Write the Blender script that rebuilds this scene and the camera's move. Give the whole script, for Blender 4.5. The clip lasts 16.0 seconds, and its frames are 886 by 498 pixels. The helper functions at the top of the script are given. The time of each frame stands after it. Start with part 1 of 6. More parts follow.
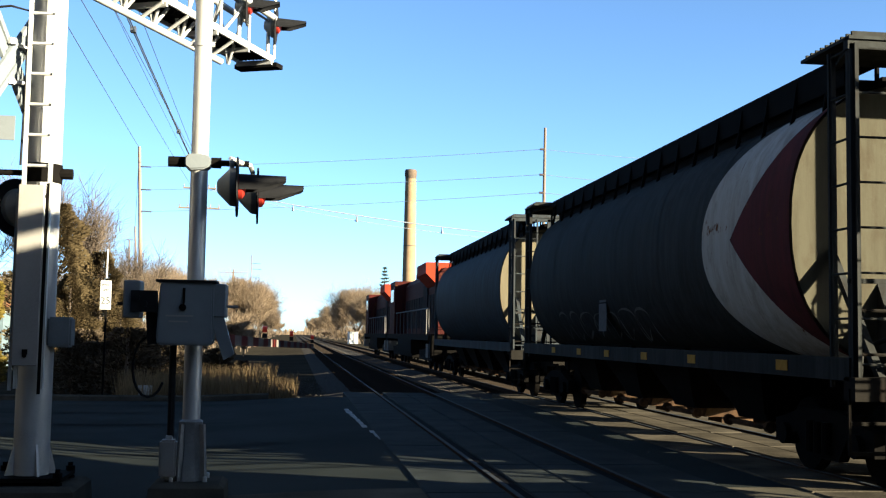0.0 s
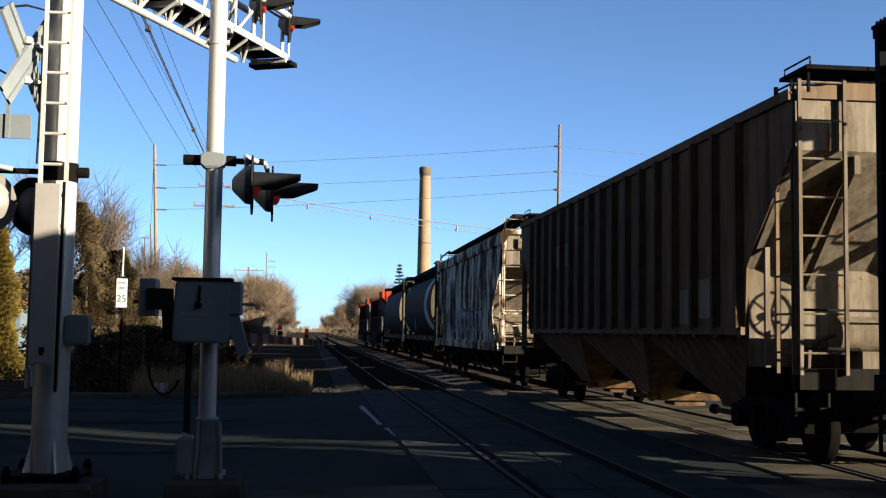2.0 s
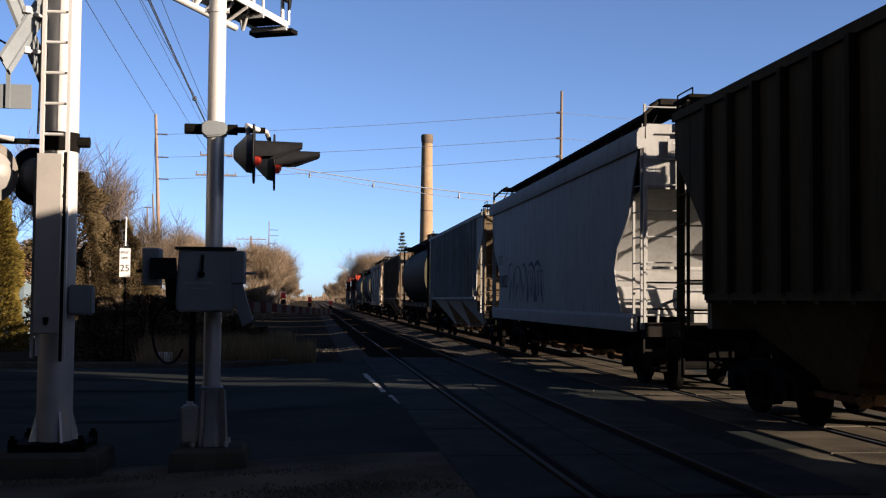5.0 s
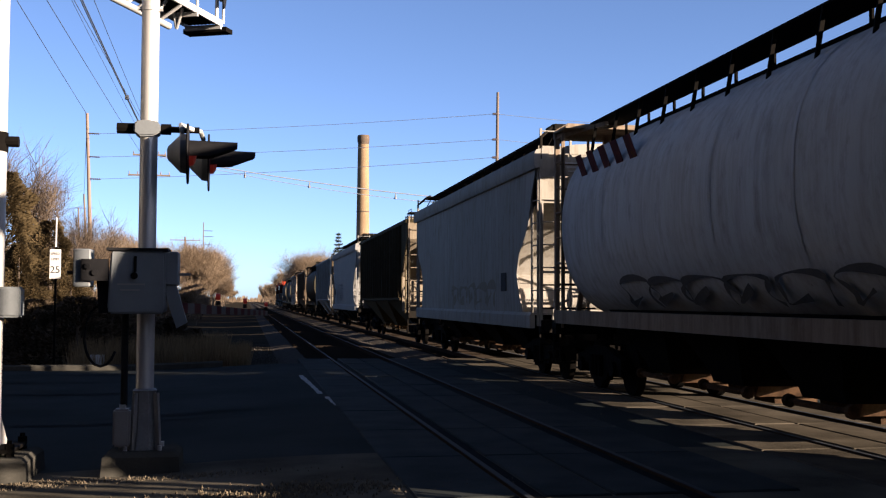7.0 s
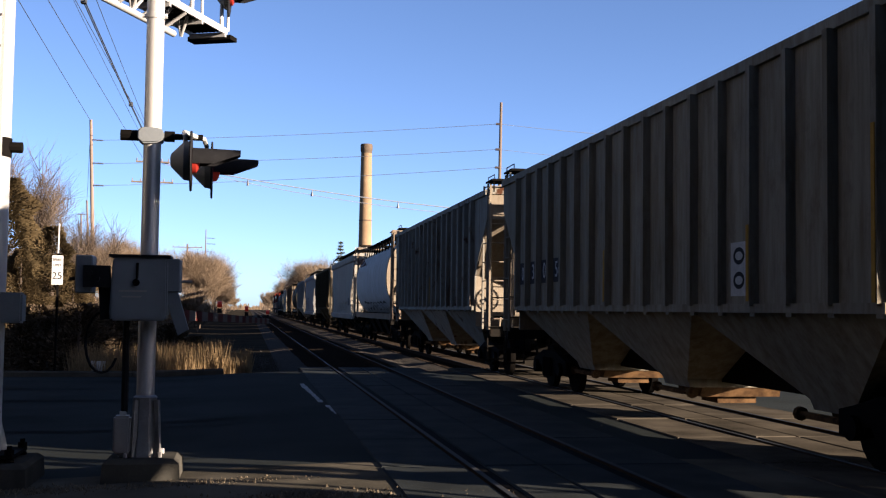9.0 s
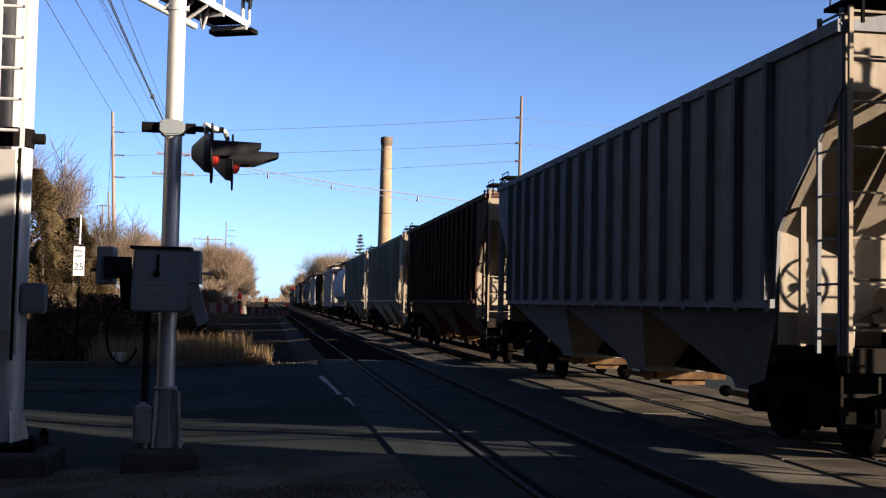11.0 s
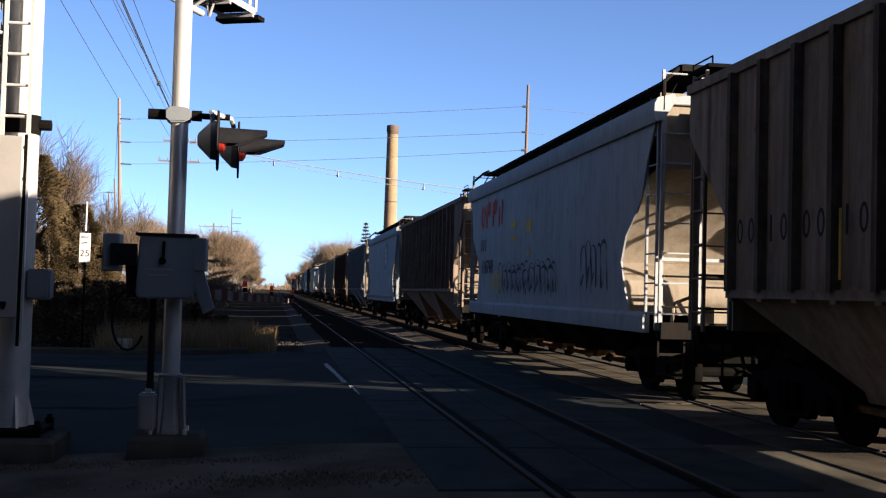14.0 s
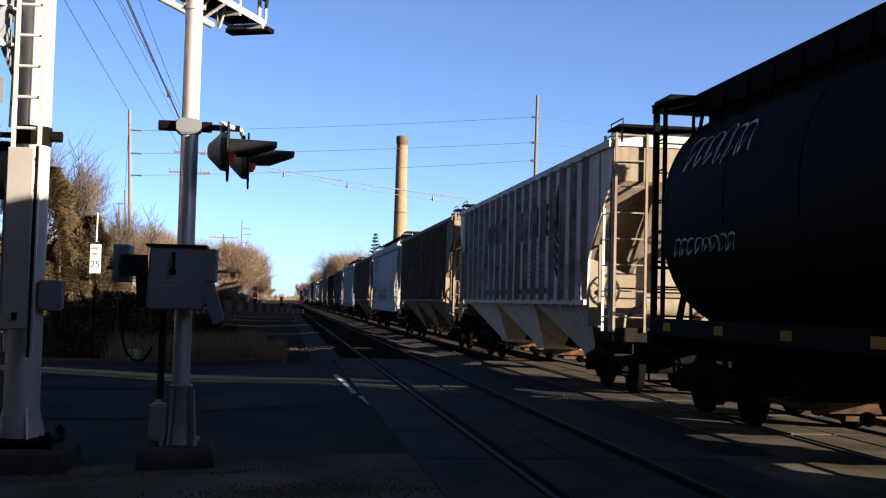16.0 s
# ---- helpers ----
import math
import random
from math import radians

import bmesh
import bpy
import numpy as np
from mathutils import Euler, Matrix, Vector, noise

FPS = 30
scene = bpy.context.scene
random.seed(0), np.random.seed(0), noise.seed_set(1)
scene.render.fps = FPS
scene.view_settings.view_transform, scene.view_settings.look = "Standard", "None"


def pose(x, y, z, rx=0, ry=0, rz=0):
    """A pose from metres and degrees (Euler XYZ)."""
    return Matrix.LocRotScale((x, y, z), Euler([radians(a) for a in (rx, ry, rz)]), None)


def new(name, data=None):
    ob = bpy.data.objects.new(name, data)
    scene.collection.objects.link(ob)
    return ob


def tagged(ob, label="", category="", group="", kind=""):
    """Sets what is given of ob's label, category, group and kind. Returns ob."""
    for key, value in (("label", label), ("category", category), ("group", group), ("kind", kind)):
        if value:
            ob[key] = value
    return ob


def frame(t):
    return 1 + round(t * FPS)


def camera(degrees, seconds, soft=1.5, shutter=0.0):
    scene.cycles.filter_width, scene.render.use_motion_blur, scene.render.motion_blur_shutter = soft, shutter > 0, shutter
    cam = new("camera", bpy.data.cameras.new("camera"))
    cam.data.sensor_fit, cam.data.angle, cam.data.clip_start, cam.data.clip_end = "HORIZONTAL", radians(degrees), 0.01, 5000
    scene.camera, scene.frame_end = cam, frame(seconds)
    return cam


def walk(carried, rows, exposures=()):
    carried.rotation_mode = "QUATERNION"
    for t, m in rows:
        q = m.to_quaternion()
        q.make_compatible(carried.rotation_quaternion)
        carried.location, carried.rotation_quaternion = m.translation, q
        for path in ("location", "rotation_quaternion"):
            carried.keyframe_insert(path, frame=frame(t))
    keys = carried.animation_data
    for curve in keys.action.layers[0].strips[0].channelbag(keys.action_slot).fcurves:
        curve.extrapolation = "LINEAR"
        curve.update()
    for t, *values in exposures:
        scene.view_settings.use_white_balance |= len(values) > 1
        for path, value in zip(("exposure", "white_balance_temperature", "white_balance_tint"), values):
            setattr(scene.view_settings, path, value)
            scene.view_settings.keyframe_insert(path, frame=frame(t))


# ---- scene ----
cam = camera(42.8, 16.0, soft=1.2)
EYE = (0.0, 0.0, 1.58)
# seconds, yaw, pitch, roll of the hand-held camera, which stays on one spot
TURNS = [
    (0, -7.50, 4.36, -0.91),
    (0.5, -7.45, 4.41, -0.80),
    (1, -7.16, 4.35, -0.74),
    (1.5, -6.90, 4.10, -0.70),
    (2, -6.75, 4.21, -0.81),
    (2.5, -6.66, 4.40, -0.77),
    (3, -6.41, 4.45, -0.77),
    (3.5, -6.32, 4.25, -0.73),
    (4, -6.17, 3.66, -0.44),
    (4.2, -6.13, 3.40, -0.26),
    (6.3, -8.09, 1.93, -0.77),
    (6.5, -8.53, 1.92, -0.52),
    (7, -9.81, 2.63, -0.25),
    (7.5, -9.84, 2.78, -0.83),
    (8, -10.58, 3.43, -0.81),
    (8.5, -10.21, 3.13, -1.09),
    (9, -9.73, 3.11, -0.77),
    (9.2, -9.65, 2.83, -0.61),
    (11.3, -8.68, 2.71, -1.24),
    (11.5, -8.67, 2.65, -1.27),
    (12, -8.79, 2.66, -1.30),
    (12.5, -8.57, 2.45, -1.25),
    (13, -8.54, 2.27, -1.13),
    (13.5, -8.48, 2.09, -1.28),
    (14, -8.50, 2.18, -1.52),
    (14.5, -8.26, 2.00, -1.32),
    (15, -7.89, 2.23, -1.65),
    (15.5, -8.28, 2.31, -1.71),
    (16, -8.01, 2.70, -1.44),
]
walk(cam, [(t, pose(*EYE, 90 + p, r, y)) for t, y, p, r in TURNS],
     exposures=[(0, 3.04, 6150, -2), (0.6, 2.86, 6100, 0), (1.3, 2.54, 6050, 3), (2.2, 2.31, 6000, 4), (3.5, 2.07, 5950, 8), (4.2, 2.04, 6050, 12), (6.5, 2.36, 6350, 17), (8, 2.43, 6300, 17), (12, 2.42, 6000, 14), (16, 2.44, 6050, 14)])

# ---- world and sun ----
SUN_TO = Vector((0.80, -0.56, 0.215)).normalized()
world = bpy.data.worlds.new("sky")
scene.world = world
world.use_nodes = True
wn = world.node_tree
sky = wn.nodes.new("ShaderNodeTexSky")
sky.sky_type = "NISHITA"
sky.sun_disc = False
sky.sun_elevation = math.asin(SUN_TO.z)
sky.sun_rotation = math.atan2(SUN_TO.x, SUN_TO.y)
sky.air_density, sky.dust_density, sky.ozone_density = 0.42, 0.55, 1.9
wn.links.new(sky.outputs[0], wn.nodes["Background"].inputs[0])
wn.nodes["Background"].inputs[1].default_value = 0.05
sun = new("sun", bpy.data.lights.new("sun", "SUN"))
sun.data.energy, sun.data.angle, sun.data.color = 5.0, radians(0.5), (1.0, 0.82, 0.61)
sun.matrix_world = SUN_TO.to_track_quat("Z", "Y").to_matrix().to_4x4()


# ---- materials ----
def nodes_of(name):
    m = bpy.data.materials.new(name)
    m.use_nodes = True
    nt = m.node_tree
    return m, nt, nt.nodes["Principled BSDF"]


def noise_node(nt, vec, scale, detail=4.0, rough=0.55):
    n = nt.nodes.new("ShaderNodeTexNoise")
    n.inputs["Scale"].default_value, n.inputs["Detail"].default_value, n.inputs["Roughness"].default_value = scale, detail, rough
    nt.links.new(vec, n.inputs["Vector"])
    return n.outputs["Fac"]


def mapped(nt, scale, shift=(0, 0, 0)):
    tc, mp = nt.nodes.new("ShaderNodeTexCoord"), nt.nodes.new("ShaderNodeMapping")
    mp.inputs["Scale"].default_value, mp.inputs["Location"].default_value = scale, shift
    nt.links.new(tc.outputs["Object"], mp.inputs["Vector"])
    return mp.outputs[0]


def ramp(nt, fac, lo, hi):
    r = nt.nodes.new("ShaderNodeMapRange")
    r.inputs[1].default_value, r.inputs[2].default_value = lo, hi
    nt.links.new(fac, r.inputs[0])
    return r.outputs[0]


def mix(nt, fac, a, b):
    n = nt.nodes.new("ShaderNodeMix")
    n.data_type = "RGBA"
    nt.links.new(fac, n.inputs[0])
    for v, i in ((a, 6), (b, 7)):
        if isinstance(v, tuple):
            n.inputs[i].default_value = (*v, 1)
        else:
            nt.links.new(v, n.inputs[i])
    return n.outputs[2]


def bump(nt, p, height, strength, dist):
    b = nt.nodes.new("ShaderNodeBump")
    b.inputs["Strength"].default_value, b.inputs["Distance"].default_value = strength, dist
    nt.links.new(height, b.inputs["Height"])
    nt.links.new(b.outputs[0], p.inputs["Normal"])


def surface(name, base, alt, scale=2.0, rough=0.85, metal=0.0, grain=30.0, bumpy=0.15, lo=0.35, hi=0.65, stretch=(1, 1, 1), dist=0.01, island=0.0, gloss=0.0, leafy=0.0, speck=1.0):
    """Two colours mixed by large noise, broken by fine grain."""
    m, nt, p = nodes_of(name)
    v = mapped(nt, stretch)
    big = ramp(nt, noise_node(nt, v, scale, 5), lo, hi)
    fine = noise_node(nt, v, grain, 3)
    col = mix(nt, big, base, alt)
    col = mix(nt, ramp(nt, fine, 0.3, 0.8), col, tuple(c * (1 - 0.3 * speck) for c in base))
    if island:
        g, hs = nt.nodes.new("ShaderNodeNewGeometry"), nt.nodes.new("ShaderNodeHueSaturation")
        nt.links.new(ramp(nt, g.outputs["Random Per Island"], -1 / island / 2, 1 + 1 / island / 2), hs.inputs["Value"])
        mr = hs.inputs["Value"].links[0].from_node
        mr.inputs[1].default_value, mr.inputs[2].default_value = 0, 1
        mr.inputs[3].default_value, mr.inputs[4].default_value = 1 - island, 1 + island
        nt.links.new(col, hs.inputs["Color"])
        col = hs.outputs[0]
    nt.links.new(col, p.inputs["Base Color"])
    p.inputs["Roughness"].default_value, p.inputs["Metallic"].default_value = rough, metal
    p.inputs["Specular IOR Level"].default_value = gloss
    if leafy:
        tr, mx = nt.nodes.new("ShaderNodeBsdfTranslucent"), nt.nodes.new("ShaderNodeMixShader")
        nt.links.new(col, tr.inputs["Color"])
        mx.inputs[0].default_value = leafy
        nt.links.new(p.outputs[0], mx.inputs[1])
        nt.links.new(tr.outputs[0], mx.inputs[2])
        nt.links.new(mx.outputs[0], nt.nodes["Material Output"].inputs["Surface"])
    if bumpy:
        bump(nt, p, fine, bumpy, dist)
    return m


def shifted(nt, scale, shift=(0, 0, 0)):
    """Like mapped, but moved by each object's own random number, so that alike pieces wear differently."""
    v = mapped(nt, scale, shift)
    info, mul, add = nt.nodes.new("ShaderNodeObjectInfo"), nt.nodes.new("ShaderNodeMath"), nt.nodes.new("ShaderNodeVectorMath")
    mul.operation, mul.inputs[1].default_value = "MULTIPLY", 61.0
    nt.links.new(info.outputs["Random"], mul.inputs[0])
    nt.links.new(v, add.inputs[0])
    nt.links.new(mul.outputs[0], add.inputs[1])
    return add.outputs[0]


def math_node(nt, kind, a, b):
    n = nt.nodes.new("ShaderNodeMath")
    n.operation = kind
    for i, v in enumerate((a, b)):
        if isinstance(v, (int, float)):
            n.inputs[i].default_value = v
        else:
            nt.links.new(v, n.inputs[i])
    return n.outputs[0]


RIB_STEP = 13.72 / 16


def rib_shade_grime(nt, flat, amount):
    """Dirt and rust on and along a car side's ribs, with the ribs' shaded faces painted in, broken by noise."""
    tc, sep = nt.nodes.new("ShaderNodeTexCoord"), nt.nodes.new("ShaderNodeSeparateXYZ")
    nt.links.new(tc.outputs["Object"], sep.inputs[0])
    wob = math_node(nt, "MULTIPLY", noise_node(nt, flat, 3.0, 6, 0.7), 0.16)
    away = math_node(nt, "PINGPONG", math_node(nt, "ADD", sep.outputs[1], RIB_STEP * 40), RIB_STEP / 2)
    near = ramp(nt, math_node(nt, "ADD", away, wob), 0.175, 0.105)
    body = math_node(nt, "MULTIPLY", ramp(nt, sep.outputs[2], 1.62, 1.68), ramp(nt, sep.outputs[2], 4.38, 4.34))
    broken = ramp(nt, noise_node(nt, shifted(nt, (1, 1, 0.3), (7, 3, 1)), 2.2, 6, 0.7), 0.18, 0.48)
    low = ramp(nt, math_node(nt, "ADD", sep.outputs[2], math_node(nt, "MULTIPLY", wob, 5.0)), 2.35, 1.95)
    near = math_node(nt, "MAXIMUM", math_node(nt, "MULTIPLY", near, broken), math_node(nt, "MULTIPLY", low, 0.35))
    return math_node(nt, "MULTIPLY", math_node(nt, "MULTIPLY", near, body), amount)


def car_paint(name, base, dirt, rust=(0.09, 0.035, 0.015), rusty=0.62, dirty=0.5, seed=0.0, rough=0.62, blotch=0.0, ribs=0.0):
    """Old freight-car paint: streaks that run down, rust patches, fine grain."""
    m, nt, p = nodes_of(name)
    down = shifted(nt, (1.6, 1.6, 0.16), (seed, seed * 2, seed))
    flat = shifted(nt, (1, 1, 1), (seed * 3, 0, seed))
    streak = ramp(nt, noise_node(nt, down, 3.6, 8, 0.7), dirty - 0.10, dirty + 0.14)
    bands = ramp(nt, noise_node(nt, shifted(nt, (0.01, 1.25, 0.03), (seed * 5, seed, 0)), 1.0, 3, 0.6), 0.35, 0.65)
    patch = ramp(nt, noise_node(nt, flat, 2.1, 8, 0.7), rusty, rusty + 0.05)
    panel = ramp(nt, noise_node(nt, flat, 0.35, 2), 0.3, 0.7)
    col = mix(nt, panel, base, tuple(c * 0.82 for c in base))
    col = mix(nt, bands, col, tuple(0.55 * a + 0.45 * b for a, b in zip(base, dirt)))
    col = mix(nt, streak, col, dirt)
    mottle = ramp(nt, noise_node(nt, shifted(nt, (1, 1, 0.55), (seed, seed * 4, 0)), 3.4, 9, 0.75), 0.52, 0.80)
    col = mix(nt, mottle, col, tuple(0.65 * a + 0.1 * b for a, b in zip(dirt, rust)))
    runs = ramp(nt, noise_node(nt, shifted(nt, (1, 5.0, 0.22), (seed * 2, seed, seed)), 1.6, 6, 0.7), rusty + 0.01, rusty + 0.07)
    col = mix(nt, runs, col, tuple(0.4 * a + 0.6 * b for a, b in zip(dirt, rust)))
    col = mix(nt, patch, col, rust)
    if blotch:
        wide = noise_node(nt, shifted(nt, (1, 0.62, 0.16), (seed, seed * 3, 1.3)), 2.0, 10, 0.72)
        ragged = noise_node(nt, shifted(nt, (1, 2.0, 0.4), (seed, 0, seed * 2)), 2.4, 8, 0.75)
        col = mix(nt, ramp(nt, wide, blotch, blotch + 0.07), col, tuple(0.8 * b + 0.12 * a for a, b in zip(base, rust)))
        col = mix(nt, ramp(nt, ragged, blotch + 0.03, blotch + 0.07), col, rust)
    # paints rib shade together with the dirt and rust
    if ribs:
        rib_dark = rib_shade_grime(nt, flat, ribs)
        col = mix(nt, rib_dark, col, tuple(0.16 * a + 0.12 * b for a, b in zip(dirt, rust)))
    nt.links.new(col, p.inputs["Base Color"])
    p.inputs["Roughness"].default_value, p.inputs["Specular IOR Level"].default_value = rough + 0.15, 0.012
    bump(nt, p, noise_node(nt, flat, 9, 4), 0.12, 0.02)
    return m


def flaking_paint(name, cream, rust, dark):
    """Cream paint flaked off in large ragged patches with drips of rust below."""
    m, nt, p = nodes_of(name)
    big = noise_node(nt, mapped(nt, (1, 0.85, 0.34), (2.0, 3.7, 0.4)), 1.5, 10, 0.70)
    drip = noise_node(nt, mapped(nt, (1, 5.0, 0.30), (4.0, 1.0, 0.2)), 1.5, 7, 0.7)
    dust = noise_node(nt, mapped(nt, (1, 1, 0.6)), 5.0, 6, 0.7)
    col = mix(nt, ramp(nt, dust, 0.35, 0.7), cream, tuple(0.62 * c for c in cream))
    col = mix(nt, ramp(nt, big, 0.46, 0.52), col, rust)
    col = mix(nt, ramp(nt, drip, 0.545, 0.60), col, rust)
    col = mix(nt, ramp(nt, math_node(nt, "ADD", math_node(nt, "MULTIPLY", big, 0.7), math_node(nt, "MULTIPLY", drip, 0.3)), 0.51, 0.54), col, dark)
    nt.links.new(col, p.inputs["Base Color"])
    p.inputs["Roughness"].default_value, p.inputs["Specular IOR Level"].default_value = 0.8, 0.01
    bump(nt, p, big, 0.15, 0.02)
    return m


def plain(name, base, rough=0.6, metal=0.0, glow=0.0):
    m, nt, p = nodes_of(name)
    v = mapped(nt, (1, 1, 1))
    n = ramp(nt, noise_node(nt, v, 14, 4), 0.3, 0.75)
    nt.links.new(mix(nt, n, base, tuple(c * 0.75 for c in base)), p.inputs["Base Color"])
    p.inputs["Roughness"].default_value, p.inputs["Metallic"].default_value = rough, metal
    p.inputs["Specular IOR Level"].default_value = 0.02 if rough >= 0.6 else 0.35
    if glow:
        p.inputs["Emission Color"].default_value, p.inputs["Emission Strength"].default_value = (*base, 1), glow
    return m


ASPHALT = surface("asphalt", (0.0255, 0.0295, 0.0285), (0.0118, 0.0142, 0.0139), 0.45, 0.92, grain=70, bumpy=0.3, gloss=0.015)
APRON = surface("worn_asphalt", (0.105, 0.094, 0.073), (0.0190, 0.0190, 0.0158), 0.8, 0.95, grain=60, bumpy=0.35)
CONCRETE = surface("concrete", (0.052, 0.050, 0.043), (0.027, 0.026, 0.023), 2.5, 0.9, grain=45, bumpy=0.25)
PANEL = surface("crossing_panel", (0.031, 0.0355, 0.0355), (0.0125, 0.0146, 0.0148), 1.4, 0.85, grain=50, bumpy=0.3, gloss=0.02)
# Paler copy of the crossing panel; sunlight by the train is put into it.
PANEL_SUNLIT = surface("sunlit_concrete_panel", (0.085, 0.073, 0.056), (0.0165, 0.015, 0.0125), 1.1, 0.95, grain=40, bumpy=0.35)
SOIL = surface("dry_ground", (0.042, 0.036, 0.027), (0.020, 0.018, 0.014), 0.5, 0.95, grain=12, bumpy=0.5, dist=0.05)
GRAVEL = surface("ballast", (0.075, 0.068, 0.060), (0.028, 0.026, 0.023), 9, 0.95, grain=22, bumpy=0.9, dist=0.04)
PEBBLE = surface("tan_pebbles", (0.12, 0.098, 0.068), (0.055, 0.046, 0.034), 14, 0.95, grain=30, bumpy=0.3, island=0.4)
TIE = surface("tie_wood", (0.030, 0.023, 0.018), (0.015, 0.012, 0.010), 4, 0.9, stretch=(0.3, 3, 3))
RAIL_TOP = plain("rail_steel", (0.032, 0.035, 0.038), 0.65, 0.1)
RAIL_WEB = surface("rail_rust", (0.045, 0.030, 0.022), (0.025, 0.017, 0.013), 6, 0.8)
GROOVE = plain("groove_rubber", (0.004, 0.004, 0.0042), 0.9)
SCUFF = surface("dusty_tyre_scuff", (0.036, 0.040, 0.040), (0.018, 0.020, 0.020), 1.2, 0.95, grain=40, bumpy=0.2, lo=0.4, hi=0.6)
WHITE_LINE = surface("worn_road_paint", (0.42, 0.42, 0.41), (0.16, 0.16, 0.16), 5, 0.85, lo=0.4, hi=0.6)
CAST = surface("cast_aluminium", (0.21, 0.205, 0.195), (0.14, 0.138, 0.13), 5, 0.55, 0.3, grain=40, bumpy=0.1, gloss=0.4)
GALV = surface("galvanised_steel", (0.36, 0.355, 0.34), (0.27, 0.265, 0.255), 3, 0.45, 0.30, grain=60, bumpy=0.03, speck=0.3, gloss=0.5)
ALU = surface("brushed_aluminium", (0.42, 0.41, 0.39), (0.34, 0.33, 0.315), 3, 0.42, 0.40, grain=80, bumpy=0.03, stretch=(1, 1, 0.1), speck=0.3, gloss=0.5)
GREY_BOX = surface("grey_enamel", (0.118, 0.130, 0.136), (0.078, 0.086, 0.091), 2, 0.5, grain=50, bumpy=0, speck=0.15, gloss=0.35)
TAN_BOX = surface("beige_enamel", (0.19, 0.178, 0.162), (0.145, 0.136, 0.124), 1.5, 0.55, grain=50, bumpy=0, speck=0.15, gloss=0.3)
BLACK = surface("black_enamel", (0.014, 0.014, 0.015), (0.008, 0.008, 0.009), 5, 0.6, grain=40, bumpy=0.08, gloss=0.02)
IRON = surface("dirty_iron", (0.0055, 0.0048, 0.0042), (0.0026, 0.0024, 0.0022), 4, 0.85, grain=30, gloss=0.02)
RUST = surface("rusty_steel", (0.10, 0.058, 0.028), (0.03, 0.018, 0.011), 5, 0.9, grain=25, lo=0.42, hi=0.58)
RUST_DARK = surface("grimy_rusty_steel", (0.07, 0.042, 0.025), (0.022, 0.015, 0.011), 5, 0.9, grain=25, lo=0.4, hi=0.6)
RED_LENS = plain("red_lens", (0.17, 0.014, 0.009), 0.35, 0.0, 0.05)
# Arm red and white are darkened: the arm's shade is put into them.
RED_PAINT = plain("red_reflective", (0.062, 0.011, 0.010), 0.6)
STRIPE_WHITE = plain("dim_white_reflective", (0.11, 0.10, 0.088), 0.7)
WHITE_PAINT = plain("white_reflective", (0.44, 0.435, 0.42), 0.5)
SIGN_BLACK = plain("sign_black", (0.02, 0.02, 0.02), 0.5)
YELLOW = plain("yellow_reflector", (0.30, 0.165, 0.025), 0.6)
SKY_BLOCK_DARK = surface("sky_block_dark", (0.03, 0.029, 0.027), (0.022, 0.021, 0.02), 0.8, 0.9, grain=9)
CHIMNEY = surface("yellow_brick", (0.215, 0.15, 0.092), (0.145, 0.098, 0.058), 0.35, 0.9, grain=5, bumpy=0.2)
SOOT = surface("sooty_brick", (0.10, 0.075, 0.055), (0.06, 0.05, 0.04), 0.6, 0.95, grain=5)
POLE_WOOD = surface("weathered_pole", (0.14, 0.11, 0.088), (0.095, 0.077, 0.065), 1, 0.9, stretch=(3, 3, 0.2))
POLE_PALE = surface("pale_pole", (0.17, 0.13, 0.105), (0.125, 0.096, 0.08), 1, 0.85, stretch=(3, 3, 0.2))
CERAMIC = plain("insulator", (0.06, 0.05, 0.05), 0.3)
WIRE = plain("wire", (0.055, 0.06, 0.07), 0.5, 0.3)
WIRE_PALE = plain("pale_wire", (0.26, 0.28, 0.31), 0.5, 0.2)
BARK = surface("bare_bark", (0.085, 0.066, 0.05), (0.055, 0.042, 0.032), 2, 0.95, grain=12, stretch=(2, 2, 0.4))
TWIG = surface("bare_twigs", (0.205, 0.153, 0.104), (0.115, 0.086, 0.060), 0.5, 0.95, grain=4, bumpy=0, island=0.35, leafy=0.35)
BROWN_LEAF = surface("brown_juniper", (0.080, 0.058, 0.030), (0.038, 0.030, 0.016), 0.8, 0.9, grain=5, bumpy=0, island=0.3, leafy=0.25)
GREEN_LEAF = surface("olive_cedar", (0.15, 0.11, 0.026), (0.085, 0.066, 0.018), 0.9, 0.9, grain=5, bumpy=0, island=0.35, leafy=0.4)
SPRUCE = surface("spruce_needles", (0.060, 0.070, 0.050), (0.032, 0.042, 0.030), 0.9, 0.9, grain=5, bumpy=0, island=0.3)
BRUSH = surface("dark_brush", (0.060, 0.045, 0.030), (0.032, 0.025, 0.017), 0.8, 0.95, grain=5, bumpy=0, island=0.4)
DRY_GRASS = surface("dry_grass", (0.20, 0.14, 0.075), (0.13, 0.09, 0.048), 0.8, 0.9, grain=6, bumpy=0, island=0.35, leafy=0.3)
ROOF_SHINGLE = surface("brown_shingles", (0.14, 0.07, 0.038), (0.10, 0.05, 0.028), 2, 0.9, grain=14)
SIDING = surface("pale_blue_siding", (0.10, 0.13, 0.143), (0.078, 0.104, 0.12), 1.2, 0.7, stretch=(1, 1, 4))
GLASS = plain("window_glass", (0.03, 0.04, 0.05), 0.08)
MAROON = car_paint("maroon_paint", (0.085, 0.024, 0.025), (0.05, 0.021, 0.021), seed=3.1)
LOGO_WHITE = car_paint("faded_white_paint", (0.36, 0.35, 0.335), (0.24, 0.225, 0.205), seed=4.2)
LETTER_BLACK = plain("letter_black", (0.03, 0.03, 0.033), 0.7)
